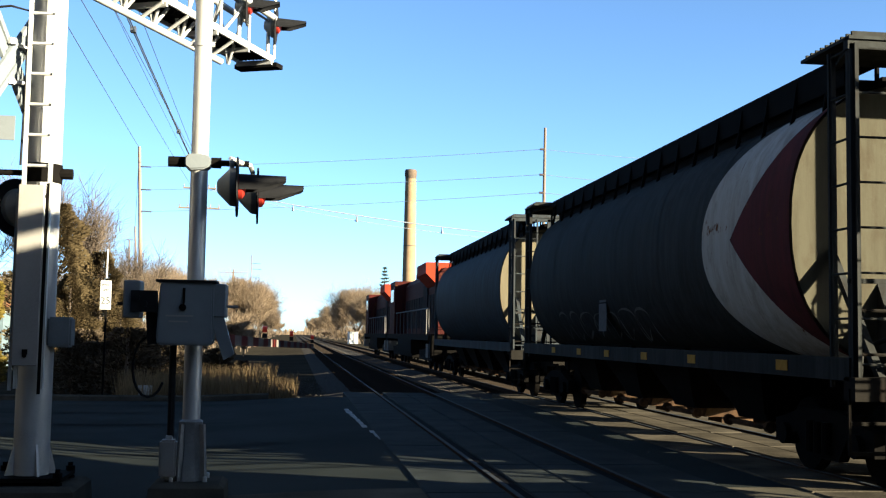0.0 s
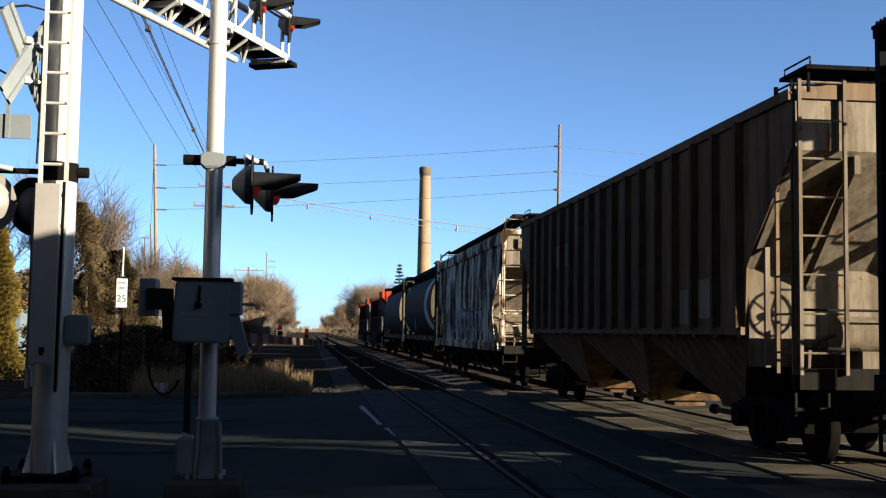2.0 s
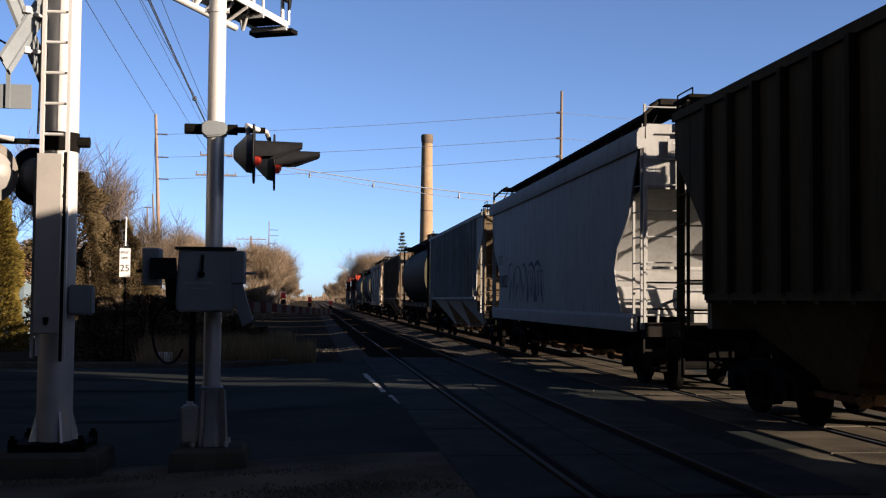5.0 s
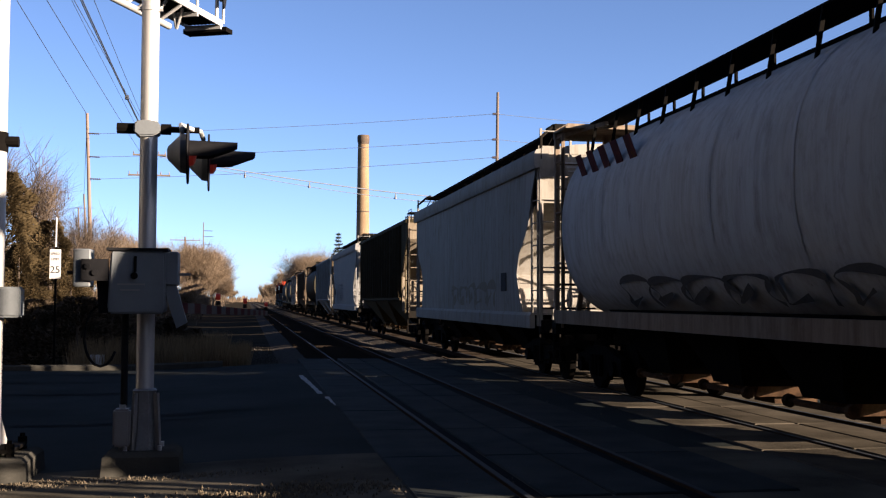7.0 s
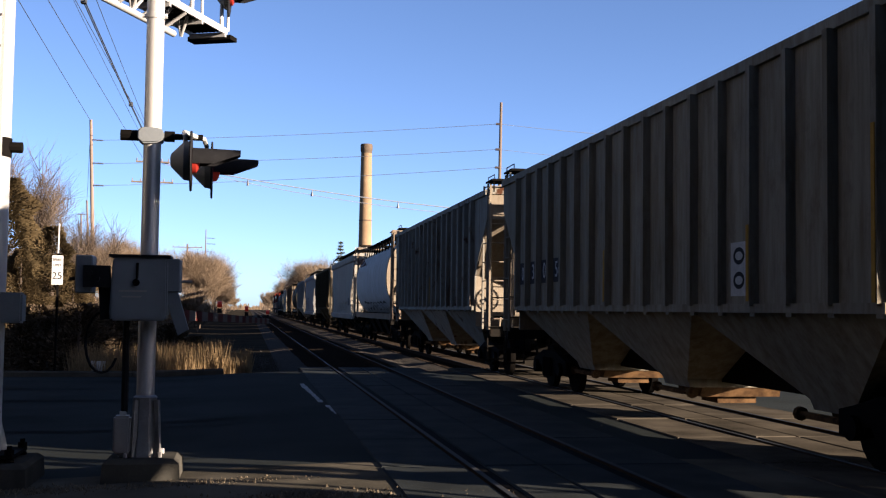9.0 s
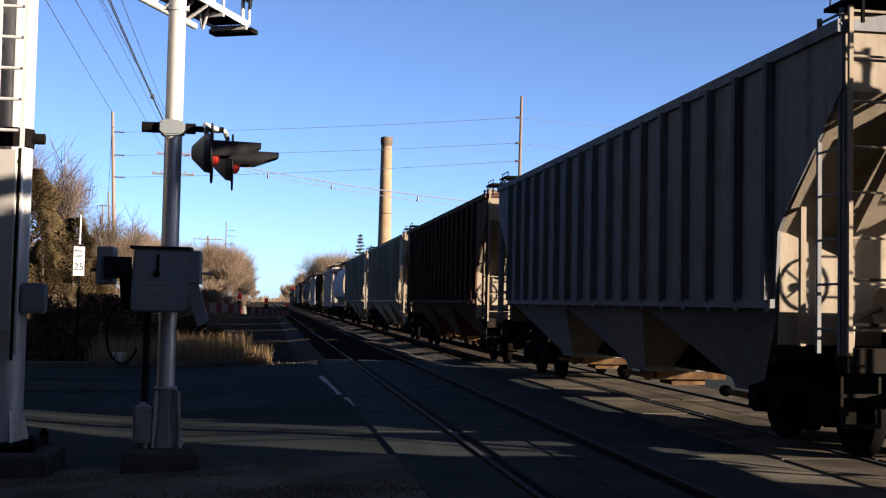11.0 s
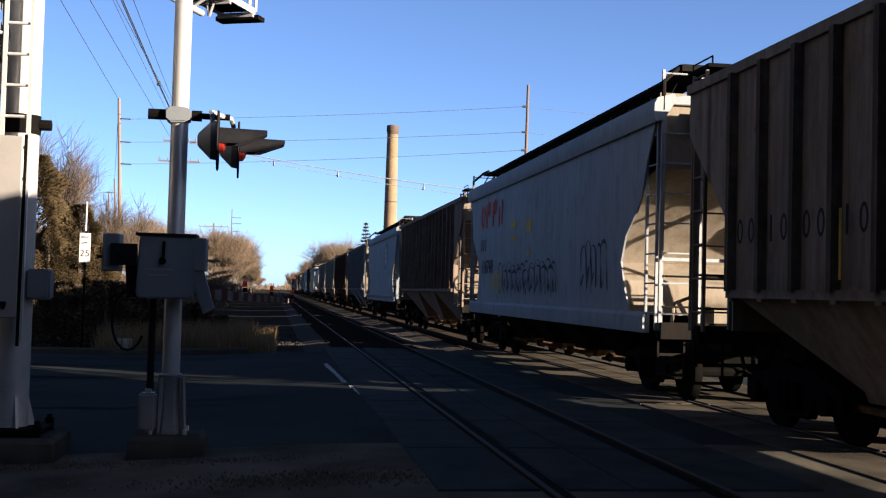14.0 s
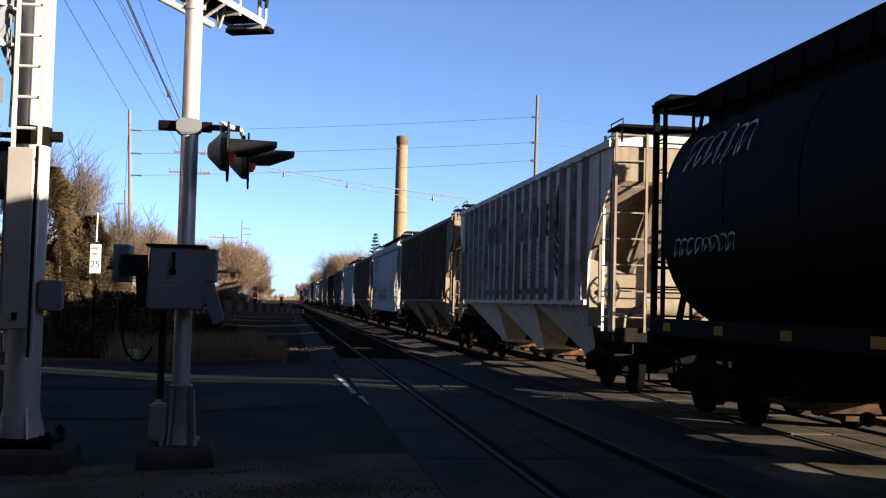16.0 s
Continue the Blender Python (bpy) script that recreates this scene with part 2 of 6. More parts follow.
LETTER_RED = plain("letter_red", (0.42, 0.075, 0.055), 0.7)
REFLECTOR_RED = plain("dull_red_reflector", (0.16, 0.060, 0.055), 0.7)
LETTER_GREY = plain("letter_grey", (0.30, 0.30, 0.30), 0.7)
LETTER_WHITE = plain("letter_white", (0.36, 0.36, 0.35), 0.7)
GRAFFITI = plain("graffiti_dark", (0.035, 0.045, 0.06), 0.6)
LETTER_TEAL = plain("faded_teal_letter", (0.085, 0.115, 0.095), 0.7)
FAINT_BLUE = plain("faded_blue_paint", (0.105, 0.125, 0.145), 0.7)
FAINT_WHITE = plain("faded_white_letter", (0.30, 0.31, 0.32), 0.7)
STAIN = plain("brown_stain", (0.185, 0.165, 0.13), 0.8)
GRAFFITI_OCHRE = plain("graffiti_ochre", (0.42, 0.28, 0.08), 0.6)
LOCO_RED = car_paint("locomotive_red", (0.055, 0.011, 0.009), (0.022, 0.008, 0.007), seed=6.0, rough=0.5)
LOCO_DARK = car_paint("locomotive_grille", (0.020, 0.012, 0.011), (0.010, 0.008, 0.008), seed=7.0, rough=0.6)
# Brighter copy of the locomotive red; sunlight on the radiator is put in.
LOCO_SUNLIT = car_paint("locomotive_sunlit_red", (0.26, 0.035, 0.015), (0.14, 0.022, 0.013), seed=6.5, rough=0.5, rusty=0.75)
STEP_WHITE = plain("step_white", (0.10, 0.095, 0.09), 0.6)
SMUDGE = plain("grey_smudge", (0.085, 0.082, 0.08), 0.8)


# ---- mesh helpers ----
def box(bm, x0, x1, y0, y1, z0, z1):
    v = [bm.verts.new((x, y, z)) for x in (x0, x1) for y in (y0, y1) for z in (z0, z1)]
    for f in ((0, 1, 3, 2), (4, 6, 7, 5), (0, 4, 5, 1), (2, 3, 7, 6), (0, 2, 6, 4), (1, 5, 7, 3)):
        bm.faces.new([v[i] for i in f])


def loft(bm, rings, closed=True, caps=True):
    vs = [[bm.verts.new(p) for p in r] for r in rings]
    n = len(vs[0])
    for a, b in zip(vs, vs[1:]):
        for i in range(n if closed else n - 1):
            bm.faces.new((a[i], a[(i + 1) % n], b[(i + 1) % n], b[i]))
    if caps and closed:
        bm.faces.new(vs[0][::-1])
        bm.faces.new(vs[-1])


def tube(bm, p, q, r, r2=None, n=8):
    p, q = Vector(p), Vector(q)
    turn = (q - p).to_track_quat("Z", "Y")
    rings = []
    for c, rad in ((p, r), (q, r if r2 is None else r2)):
        rings.append([c + turn @ Vector((rad * math.cos(6.28318 * i / n), rad * math.sin(6.28318 * i / n), 0)) for i in range(n)])
    loft(bm, rings)


def pipe(bm, pts, r, n=6):
    pts = [Vector(p) for p in pts]
    rings = []
    for i, c in enumerate(pts):
        d = (pts[min(i + 1, len(pts) - 1)] - pts[max(i - 1, 0)]).normalized()
        turn = d.to_track_quat("Z", "Y") if abs(d.z) < 0.99 else Vector((0.02, 0, d.z)).to_track_quat("Z", "Y")
        rings.append([c + turn @ Vector((r * math.cos(6.28318 * k / n), r * math.sin(6.28318 * k / n), 0)) for k in range(n)])
    loft(bm, rings)


def bar(bm, p, q, w, d):
    p, q = Vector(p), Vector(q)
    turn = (q - p).to_track_quat("Z", "Y")
    rings = [[c + turn @ Vector((sx * w / 2, sy * d / 2, 0)) for sx, sy in ((-1, -1), (1, -1), (1, 1), (-1, 1))] for c in (p, q)]
    loft(bm, rings)


def prism(bm, pts, axis, a, b):
    """Extrude a polygon: pts are (y, z) for axis x, (x, z) for axis y, (x, y) for axis z."""
    def put(u, v, w):
        return (w, u, v) if axis == "x" else (u, w, v) if axis == "y" else (u, v, w)
    loft(bm, [[put(u, v, w) for u, v in pts] for w in (a, b)])


def to_mesh(name, bm, sharp=0.6):
    bmesh.ops.recalc_face_normals(bm, faces=bm.faces)
    me = bpy.data.meshes.new(name)
    for f in bm.faces:
        f.smooth = True
    bm.to_mesh(me)
    bm.free()
    me.set_sharp_from_angle(angle=sharp)
    me.materials.append(None)
    return me


def hang(name, me, material, parent, label=""):
    ob = new(name, me)
    ob.material_slots[0].link = "OBJECT"
    ob.material_slots[0].material = material
    if parent is not None:
        ob.parent = parent
    if label:
        tagged(ob, label)
    return ob


def part(name, bm, material, parent, label=""):
    return hang(name, to_mesh(name, bm), material, parent, label)


CACHE = {}


def shared(name, key, build, material, parent, label=""):
    """A part whose mesh is built once and used by all things of its kind."""
    if key not in CACHE:
        bm = bmesh.new()
        build(bm)
        CACHE[key] = to_mesh(name, bm)
    return hang(name, CACHE[key], material, parent, label)


def thing(name, label, category, m=Matrix(), group="", kind=""):
    ob = new(name)
    ob.empty_display_size = 0.2
    ob.matrix_world = m
    return tagged(ob, label, category, group, kind)


def lettering(text, size, name, material, parent, m, label=""):
    cu = bpy.data.curves.new("text", "FONT")
    cu.body, cu.size, cu.align_x, cu.align_y, cu.extrude = text, size, "CENTER", "CENTER", 0.002
    tmp = bpy.data.objects.new("text", cu)
    scene.collection.objects.link(tmp)
    me = bpy.data.meshes.new_from_object(tmp.evaluated_get(bpy.context.evaluated_depsgraph_get()))
    bpy.data.objects.remove(tmp)
    me.materials.clear()
    me.materials.append(None)
    ob = hang(name, me, material, parent, label)
    ob.matrix_basis = m
    return ob


def smooth01(u):
    u = min(1.0, max(0.0, u))
    return u * u * (3 - 2 * u)


TRACK_X, TRAIN_X = 3.0, 7.1


def ground_z(x, y):
    """Road and land: the crossing is the high spot, the land falls off to both sides."""
    z = -0.15 * smooth01((1.35 - x) / 4.0)
    z -= 0.16 * smooth01((y - 29.2) / 1.5)
    z -= 0.25 * smooth01((x - 14) / 20)
    return z - 0.02


# ---- ground, road and tracks ----
def sheet(name, xs, ys, lift, material, label, category, parent=None, jitter=0.0):
    bm = bmesh.new()
    rnd = random.Random(5)
    grid = [[bm.verts.new((x, y, ground_z(x, y) + lift + rnd.uniform(-jitter, jitter))) for x in xs] for y in ys]
    for r0, r1 in zip(grid, grid[1:]):
        for i in range(len(xs) - 1):
            bm.faces.new((r0[i], r0[i + 1], r1[i + 1], r1[i]))
    ob = part(name, bm, material, parent)
    return tagged(ob, label, category, kind="structure")


def steps(a, b, n):
    return [a + (b - a) * i / n for i in range(n + 1)]


FAR_X = [-3000, -1200, -400, -150, -70, -40] + steps(-30, 30, 60) + [40, 70, 150, 400, 1200, 3000]
FAR_Y = [-3000, -800, -200, -60, -30] + steps(-20, 60, 80) + [75, 100, 150, 250, 500, 1200, 3000]
sheet("ground", FAR_X, FAR_Y, -0.04, SOIL, "dry brown winter ground with short dead grass", "ground")
sheet("road", [-120, -60, -30] + steps(-20, 20, 60) + [30, 60, 120], steps(11.9, 29.0, 30), 0.0, ASPHALT,
      "dark worn asphalt road crossing two railway tracks", "road")
sheet("pavement", steps(-20, 20, 60) + [30, 60], steps(-25, 11.9, 40), 0.004, APRON,
      "worn grey asphalt apron beside the railway crossing", "pavement")


def kerb(name, x0, x1, y, label):
    root = tagged(thing(name, label, "kerb"), kind="structure")
    rnd = random.Random(int(abs(y) * 7))
    x = x0
    while x < x1:
        w = min(2.4, x1 - x)
        bm = bmesh.new()
        z0, z1 = ground_z(x, y), ground_z(x + w, y)
        j = rnd.uniform(-0.008, 0.008)
        rings = []
        for xx, z in ((x + 0.006, z0), (x + w - 0.006, z1)):
            rings.append([(xx, y - 0.09, z - 0.1), (xx, y - 0.09 + j, z + 0.10), (xx, y - 0.06 + j, z + 0.13), (xx, y + 0.1, z + 0.135), (xx, y + 0.1, z - 0.1)])
        loft(bm, rings)
        part("kerb_stone", bm, CONCRETE, root)
        x += w
    return root


kerb("kerb_far", -34, -0.6, 29.1, "pale concrete kerb along the far road edge")


def track(name, cx, label):
    root = tagged(thing(name, label, "railway track"), kind="structure")
    for side in (-1, 1):
        x = cx + side * 0.7525
        bm = bmesh.new()
        prof = [(-0.035, 0.0), (-0.036, -0.035), (-0.01, -0.05), (-0.01, -0.13), (-0.07, -0.15), (-0.07, -0.165), (0.07, -0.165), (0.07, -0.15), (0.01, -0.13), (0.01, -0.05), (0.036, -0.035), (0.035, 0.0)]
        ys = [-120, -40, 0, 30, 80, 160, 400, 1500]
        loft(bm, [[(x + u, y, v + 0.012) for u, v in prof] for y in ys])
        rail = part("rail", bm, RAIL_WEB, root, "rusty steel rail with a bright worn head")
        bm = bmesh.new()
        loft(bm, [[(x - 0.028, y, 0.010), (x + 0.028, y, 0.010), (x + 0.026, y, 0.0165), (x - 0.026, y, 0.0165)] for y in ys])
        part("rail_head", bm, RAIL_TOP, rail)
        bm = bmesh.new()
        inner = -side
        xa, xb = sorted((x + inner * 0.042, x + inner * 0.165))
        box(bm, xa, xb, 8.0, 29.0, -0.05, -0.0125)
        part("flangeway", bm, GROOVE, root)
    # crossing panels: outer and middle rows
    rnd = random.Random(int(cx * 10))
    for xa, xb in ((cx - 1.65, cx - 0.80), (cx - 0.58, cx - 0.01), (cx + 0.01, cx + 0.58), (cx + 0.80, cx + 1.65)):
        y = 9.0
        while y < 28.5:
            bm = bmesh.new()
            t = rnd.uniform(-0.003, 0.004)
            box(bm, xa + 0.004, xb - 0.004, y + 0.02, y + 2.41, -0.14, 0.001 + t)
            bmesh.ops.bevel(bm, geom=[e for e in bm.edges if e.verts[0].co.z > -0.1 and e.verts[1].co.z > -0.1], offset=0.012, segments=1, affect="EDGES")
            part("crossing_panel", bm, PANEL_SUNLIT if cx > 5 else PANEL, root)
            y += 2.43
    # ballast bed past the road
    bm = bmesh.new()
    for ya, yb in ((28.9, 900), (-300, 8.9)):
        loft(bm, [[(cx - 2.6, y, -0.32), (cx - 1.55, y, -0.125), (cx + 1.55, y, -0.125), (cx + 2.6, y, -0.32)] for y in (ya, yb)])
    part("ballast", bm, GRAVEL, root)
    def tie_shape(bm):
        box(bm, -1.3, 1.3, -0.115, 0.115, -0.1, 0.0)
    for i in range(140):
        t = shared("tie", "tie", tie_shape, TIE, root)
        t.location = (cx + rnd.uniform(-0.03, 0.03), 29.2 + 0.52 * i, -0.095)
        t.rotation_euler.z = rnd.uniform(-0.01, 0.01)
    bm = bmesh.new()
    for i in range(300):
        y = 29.2 + 0.52 * (140 + i)
        box(bm, cx - 1.3, cx + 1.3, y - 0.11, y + 0.11, -0.2, -0.095)
    tagged(part("tie_row", bm, TIE, root), kind="stuff")
    return root


track("track_near", TRACK_X, "empty railway track in the road with concrete crossing panels")
track("track_far", TRAIN_X, "railway track that carries the freight train")


def road_paint():
    root = tagged(thing("road_marking", "worn white painted line beside the rail", "road marking"), kind="structure")
    rnd = random.Random(9)
    for ya, yb, xa, xb in ((19.6, 24.4, 1.25, 1.13), (16.4, 18.9, 1.42, 1.30)):
        y = ya
        while y < yb:
            l = rnd.uniform(0.25, 0.7)
            u = (y - ya) / (yb - ya)
            x = xa + (xb - xa) * u
            bm = bmesh.new()
            w = rnd.uniform(0.035, 0.06)
            z = ground_z(x, y) + 0.004
            box(bm, x - w, x + w, y, min(yb, y + l), z - 0.01, z + 0.003)
            part("paint_patch", bm, WHITE_LINE, root)
            y += l + rnd.uniform(0.03, 0.12)


road_paint()


def scuffs():
    """Thin pale tyre scuffs worn across the road, slightly proud of the asphalt."""
    root = tagged(thing("road_wear", "pale worn tyre tracks across the asphalt road", "road wear"), kind="structure")
    rnd = random.Random(15)
    for y, x0, x1 in ((16.2, -6.5, 1.0), (18.4, -9.0, -2.5), (21.5, -8.0, 1.0), (24.6, -9.5, -1.0), (17.0, -3.0, 1.1), (27.0, -7.0, 0.6)):
        for k in range(3):
            bm = bmesh.new()
            a, b, yy, w = x0 + rnd.uniform(0, 1.5), x1 - rnd.uniform(0, 1.0), y + 0.16 * k + rnd.uniform(-0.04, 0.04), rnd.uniform(0.02, 0.05)
            n = 10
            rows = []
            for i in range(n + 1):
                x = a + (b - a) * i / n
                d = w * math.sin(math.pi * i / n) + 0.002
                yc = yy + 0.03 * math.sin(i * 0.8 + k)
                z = ground_z(x, yc) + 0.005
                rows.append([(x, yc - d, z), (x, yc + d, z)])
            loft(bm, rows, closed=False)
            part("tyre_scuff", bm, SCUFF, root)


scuffs()


def loose_gravel(patches, material, label):
    """Small stones scattered in patches: (x, y, spread x, spread y, count, smallest, largest)."""
    bm = bmesh.new()
    rnd = random.Random(12)
    for cx, cy, sx, sy, n, ra, rb in patches:
        for _ in range(n):
            x, y, r = rnd.gauss(cx, sx), rnd.gauss(cy, sy), rnd.uniform(ra, rb)
            z = ground_z(x, y) + (0.012 if y < 20 else -0.02)
            d = rnd.uniform(0, 3)
            pts = [(x + r * math.cos(d + k * 1.571), y + r * math.sin(d + k * 1.571), z - 0.02) for k in range(4)]
            v = [bm.verts.new(p) for p in pts] + [bm.verts.new((x + rnd.uniform(-0.3, 0.3) * r, y, z + r * rnd.uniform(0.4, 0.9)))]
            for f in ((0, 1, 4), (1, 2, 4), (2, 3, 4), (3, 0, 4)):
                bm.faces.new([v[i] for i in f])
    tagged(part("gravel", bm, material, None), label, "gravel", kind="stuff")


loose_gravel(((5.0, 31.5, 0.5, 5.0, 700, 0.012, 0.035), (5.0, 42, 0.5, 8.0, 500, 0.012, 0.035), (0.3, 36, 0.8, 4.0, 900, 0.012, 0.035)), GRAVEL,
             "loose grey gravel beside the railway tracks")
loose_gravel(((-2.2, 11.12, 0.45, 0.13, 900, 0.008, 0.022), (-0.6, 11.0, 0.5, 0.10, 350, 0.008, 0.018), (0.5, 9.75, 0.8, 0.20, 900, 0.008, 0.026)), PEBBLE,
             "pale tan pebbles strewn by the signal footings")


# ---- crossing signals ----
POLE = Vector((-1.0, 11.7, 0))
MAST = Vector((-2.545, 11.75, 0))


def footing(parent, c, hw, hd, h, name="footing"):
    bm = bmesh.new()
    z = ground_z(c.x, c.y) - 0.1
    loft(bm, [[(c.x + sx * (hw + e), c.y + sy * (hd + e), zz) for sx, sy in ((-1, -1), (1, -1), (1, 1), (-1, 1))] for zz, e in ((z, 0.02), (z + h, 0.0), (z + h + 0.04, -0.05))])
    return part(name, bm, CONCRETE, parent, "weathered concrete footing")


def flasher(parent, c, face, scale=1.0, housing=GREY_BOX, back=BLACK, visor=BLACK):
    """A round warning light: dark back disc, housing, red lens and a long visor, facing along 'face'."""
    f = Vector(face).normalized()
    turn = f.to_track_quat("Z", "Y")
    place = Matrix.Translation(c) @ turn.to_matrix().to_4x4() @ Matrix.Scale(scale, 4)
    up = turn.inverted() @ Vector((0, 0, 1))
    head = math.atan2(up.y, up.x)

    def ring(r, z, n=24):
        return [place @ Vector((r * math.cos(6.28318 * i / n), r * math.sin(6.28318 * i / n), z)) for i in range(n)]
    bm = bmesh.new()
    loft(bm, [ring(0.298, -0.010), ring(0.305, 0.0), ring(0.298, 0.010)])
    disc = part("back_disc", bm, back, parent, "round black background disc")
    bm = bmesh.new()
    loft(bm, [ring(0.045, -0.20), ring(0.07, -0.19), ring(0.19, -0.07), ring(0.20, -0.013)])
    part("housing", bm, housing, disc)
    bm = bmesh.new()
    loft(bm, [ring(0.122, 0.014), ring(0.118, 0.05), ring(0.08, 0.075), ring(0.02, 0.085)])
    part("lens", bm, RED_LENS, disc, "red glass lens")
    # visor: three quarters of a tube, longest on top
    bm = bmesh.new()
    n = 20
    a0, a1 = head - radians(105), head + radians(105)
    rings = []
    for r in (0.135, 0.129):
        rows = []
        for k in range(6):
            row = []
            for i in range(n + 1):
                a = a0 + (a1 - a0) * i / n
                reach = 0.20 + 0.27 * min(1.0, (radians(107) - abs(a - head)) / 0.85)
                row.append(place @ Vector(((r - 0.012 * k / 5) * math.cos(a), (r - 0.012 * k / 5) * math.sin(a), 0.015 + reach * k / 5)))
            rows.append(row)
        rings.append(rows)
    vs = [[[bm.verts.new(p) for p in row] for row in rows] for rows in rings]
    for s in range(2):
        for k in range(5):
            for i in range(n):
                bm.faces.new((vs[s][k][i], vs[s][k][i + 1], vs[s][k + 1][i + 1], vs[s][k + 1][i]))
    for i in range(n):
        bm.faces.new((vs[0][5][i], vs[0][5][i + 1], vs[1][5][i + 1], vs[1][5][i]))
    part("visor", bm, visor, disc)
    return disc


def gate_signal():
    root = thing("crossing_gate", "aluminium crossing signal post with lowered striped gate arm", "crossing gate")
    x, y = POLE.x, POLE.y
    footing(root, POLE + Vector((0, 0, 0)), 0.36, 0.36, 0.27)
    z0 = ground_z(x, y) + 0.15
    bm = bmesh.new()
    tube(bm, (x, y, z0), (x, y, 7.4), 0.088, n=24)
    part("post", bm, ALU, root, "round aluminium post")
    bm = bmesh.new()  # cast base
    rings = []
    for z, r in ((z0 - 0.02, 0.26), (z0 + 0.04, 0.25), (z0 + 0.06, 0.16), (z0 + 0.30, 0.125), (z0 + 0.62, 0.118), (z0 + 0.64, 0.125), (z0 + 0.66, 0.10)):
        rings.append([(x + r * math.cos(0.3927 + 0.7854 * i), y + r * math.sin(0.3927 + 0.7854 * i), z) for i in range(8)])
    loft(bm, rings)
    base = part("base", bm, CAST, root, "cast aluminium pinnacle base")
    for sx, sy in ((-1, -1), (1, -1), (1, 1), (-1, 1)):
        bm = bmesh.new()
        tube(bm, (x + sx * 0.165, y + sy * 0.165, z0), (x + sx * 0.165, y + sy * 0.165, z0 + 0.11), 0.022, n=6)
        part("bolt", bm, GALV, base)
    for sx in (-0.10, 0.15):
        bm = bmesh.new()
        bar(bm, (x + sx, y - 0.12, z0 + 0.05), (x + sx * 0.8, y - 0.10, z0 + 0.62), 0.035, 0.05)
        part("rib", bm, CAST, base)
    bm = bmesh.new()
    box(bm, x - 0.285, x - 0.12, y - 0.20, y - 0.02, z0 + 0.10, z0 + 0.47)
    bmesh.ops.bevel(bm, geom=bm.edges[:], offset=0.02, segments=2, affect="EDGES")
    jb = part("junction_box", bm, TAN_BOX, root, "small beige junction box at the post base")
    for dz in (0.07, 0.47):
        bm = bmesh.new()
        box(bm, x - 0.23, x - 0.17, y - 0.14, y - 0.08, z0 + dz, z0 + dz + 0.04)
        part("bracket", bm, GALV, jb)
    bm = bmesh.new()
    pipe(bm, [(x - 0.19, y - 0.10, z0 + 0.5), (x - 0.19, y - 0.10, 1.55)], 0.035, 8)
    part("conduit", bm, BLACK, root, "black cable conduit")
    bm = bmesh.new()
    pts = [(x - 0.42 + 0.16 * math.cos(a), y - 0.1, 1.22 + 0.30 * math.sin(a)) for a in [1.2 + 0.35 * k for k in range(14)]]
    pipe(bm, pts, 0.014, 6)
    part("cable", bm, BLACK, root, "drooping black cable loop")
    # gate mechanism
    bm = bmesh.new()
    prof = [(-0.26, 1.47), (-0.28, 1.52), (-0.255, 2.07), (-0.24, 2.09), (0.24, 2.09), (0.26, 2.07), (0.27, 1.52), (0.24, 1.47)]
    prism(bm, [(x - 0.05 + u, z - 0.03) for u, z in prof], "y", y - 0.42, y - 0.10)
    bmesh.ops.bevel(bm, geom=bm.edges[:], offset=0.018, segments=2, affect="EDGES")
    mech = part("mechanism_box", bm, GREY_BOX, root, "grey steel gate mechanism box")
    bm = bmesh.new()
    box(bm, x - 0.34, x + 0.24, y - 0.445, y - 0.08, 2.055, 2.08)
    part("lid", bm, BLACK, mech)
    bm = bmesh.new()
    pipe(bm, [(x - 0.07, y - 0.43, 2.0), (x - 0.07, y - 0.45, 1.85), (x - 0.08, y - 0.44, 1.83)], 0.014, 6)
    tube(bm, (x - 0.08, y - 0.415, 1.81), (x - 0.08, y - 0.445, 1.81), 0.035, n=10)
    part("latch", bm, IRON, mech)
    for i in range(2):
        bm = bmesh.new()
        box(bm, x - 0.24 + i * 0.03, x + 0.02 - i * 0.05, y - 0.428, y - 0.42, 1.72 - i * 0.055, 1.735 - i * 0.055)
        part("cast_mark", bm, TAN_BOX, mech)
    # counterweight arms on both sides
    bm = bmesh.new()
    box(bm, x - 0.66, x - 0.50, y - 0.36, y - 0.06, 1.70, 2.07)
    bmesh.ops.bevel(bm, geom=bm.edges[:], offset=0.012, segments=1, affect="EDGES")
    cw = part("counterweight", bm, GREY_BOX, root, "dark grey iron counterweight")
    bm = bmesh.new()
    box(bm, x - 0.58, x - 0.33, y - 0.40, y - 0.33, 1.76, 1.97)
    tube(bm, (x - 0.72, y - 0.3, 1.84), (x - 0.6, y - 0.3, 1.84), 0.018, n=6)
    tube(bm, (x - 0.52, y - 0.42, 1.90), (x - 0.52, y - 0.38, 1.90), 0.03, n=8)
    tube(bm, (x - 0.45, y - 0.42, 1.84), (x - 0.45, y - 0.38, 1.84), 0.03, n=8)
    part("crank", bm, BLACK, cw)
    bm = bmesh.new()
    bar(bm, (x - 0.40, y - 0.28, 1.95), (x - 0.36, y - 0.28, 1.45), 0.05, 0.12)
    part("crank_arm", bm, BLACK, cw)
    bm = bmesh.new()
    box(bm, x + 0.19, x + 0.33, y - 0.36, y - 0.02, 1.72, 2.05)
    bmesh.ops.bevel(bm, geom=bm.edges[:], offset=0.012, segments=1, affect="EDGES")
    cw2 = part("counterweight", bm, GREY_BOX, root)
    bm = bmesh.new()
    prism(bm, [(x + 0.18, 1.78), (x + 0.30, 1.76), (x + 0.42, 1.36), (x + 0.32, 1.30), (x + 0.25, 1.5)], "y", y - 0.34, y - 0.24)
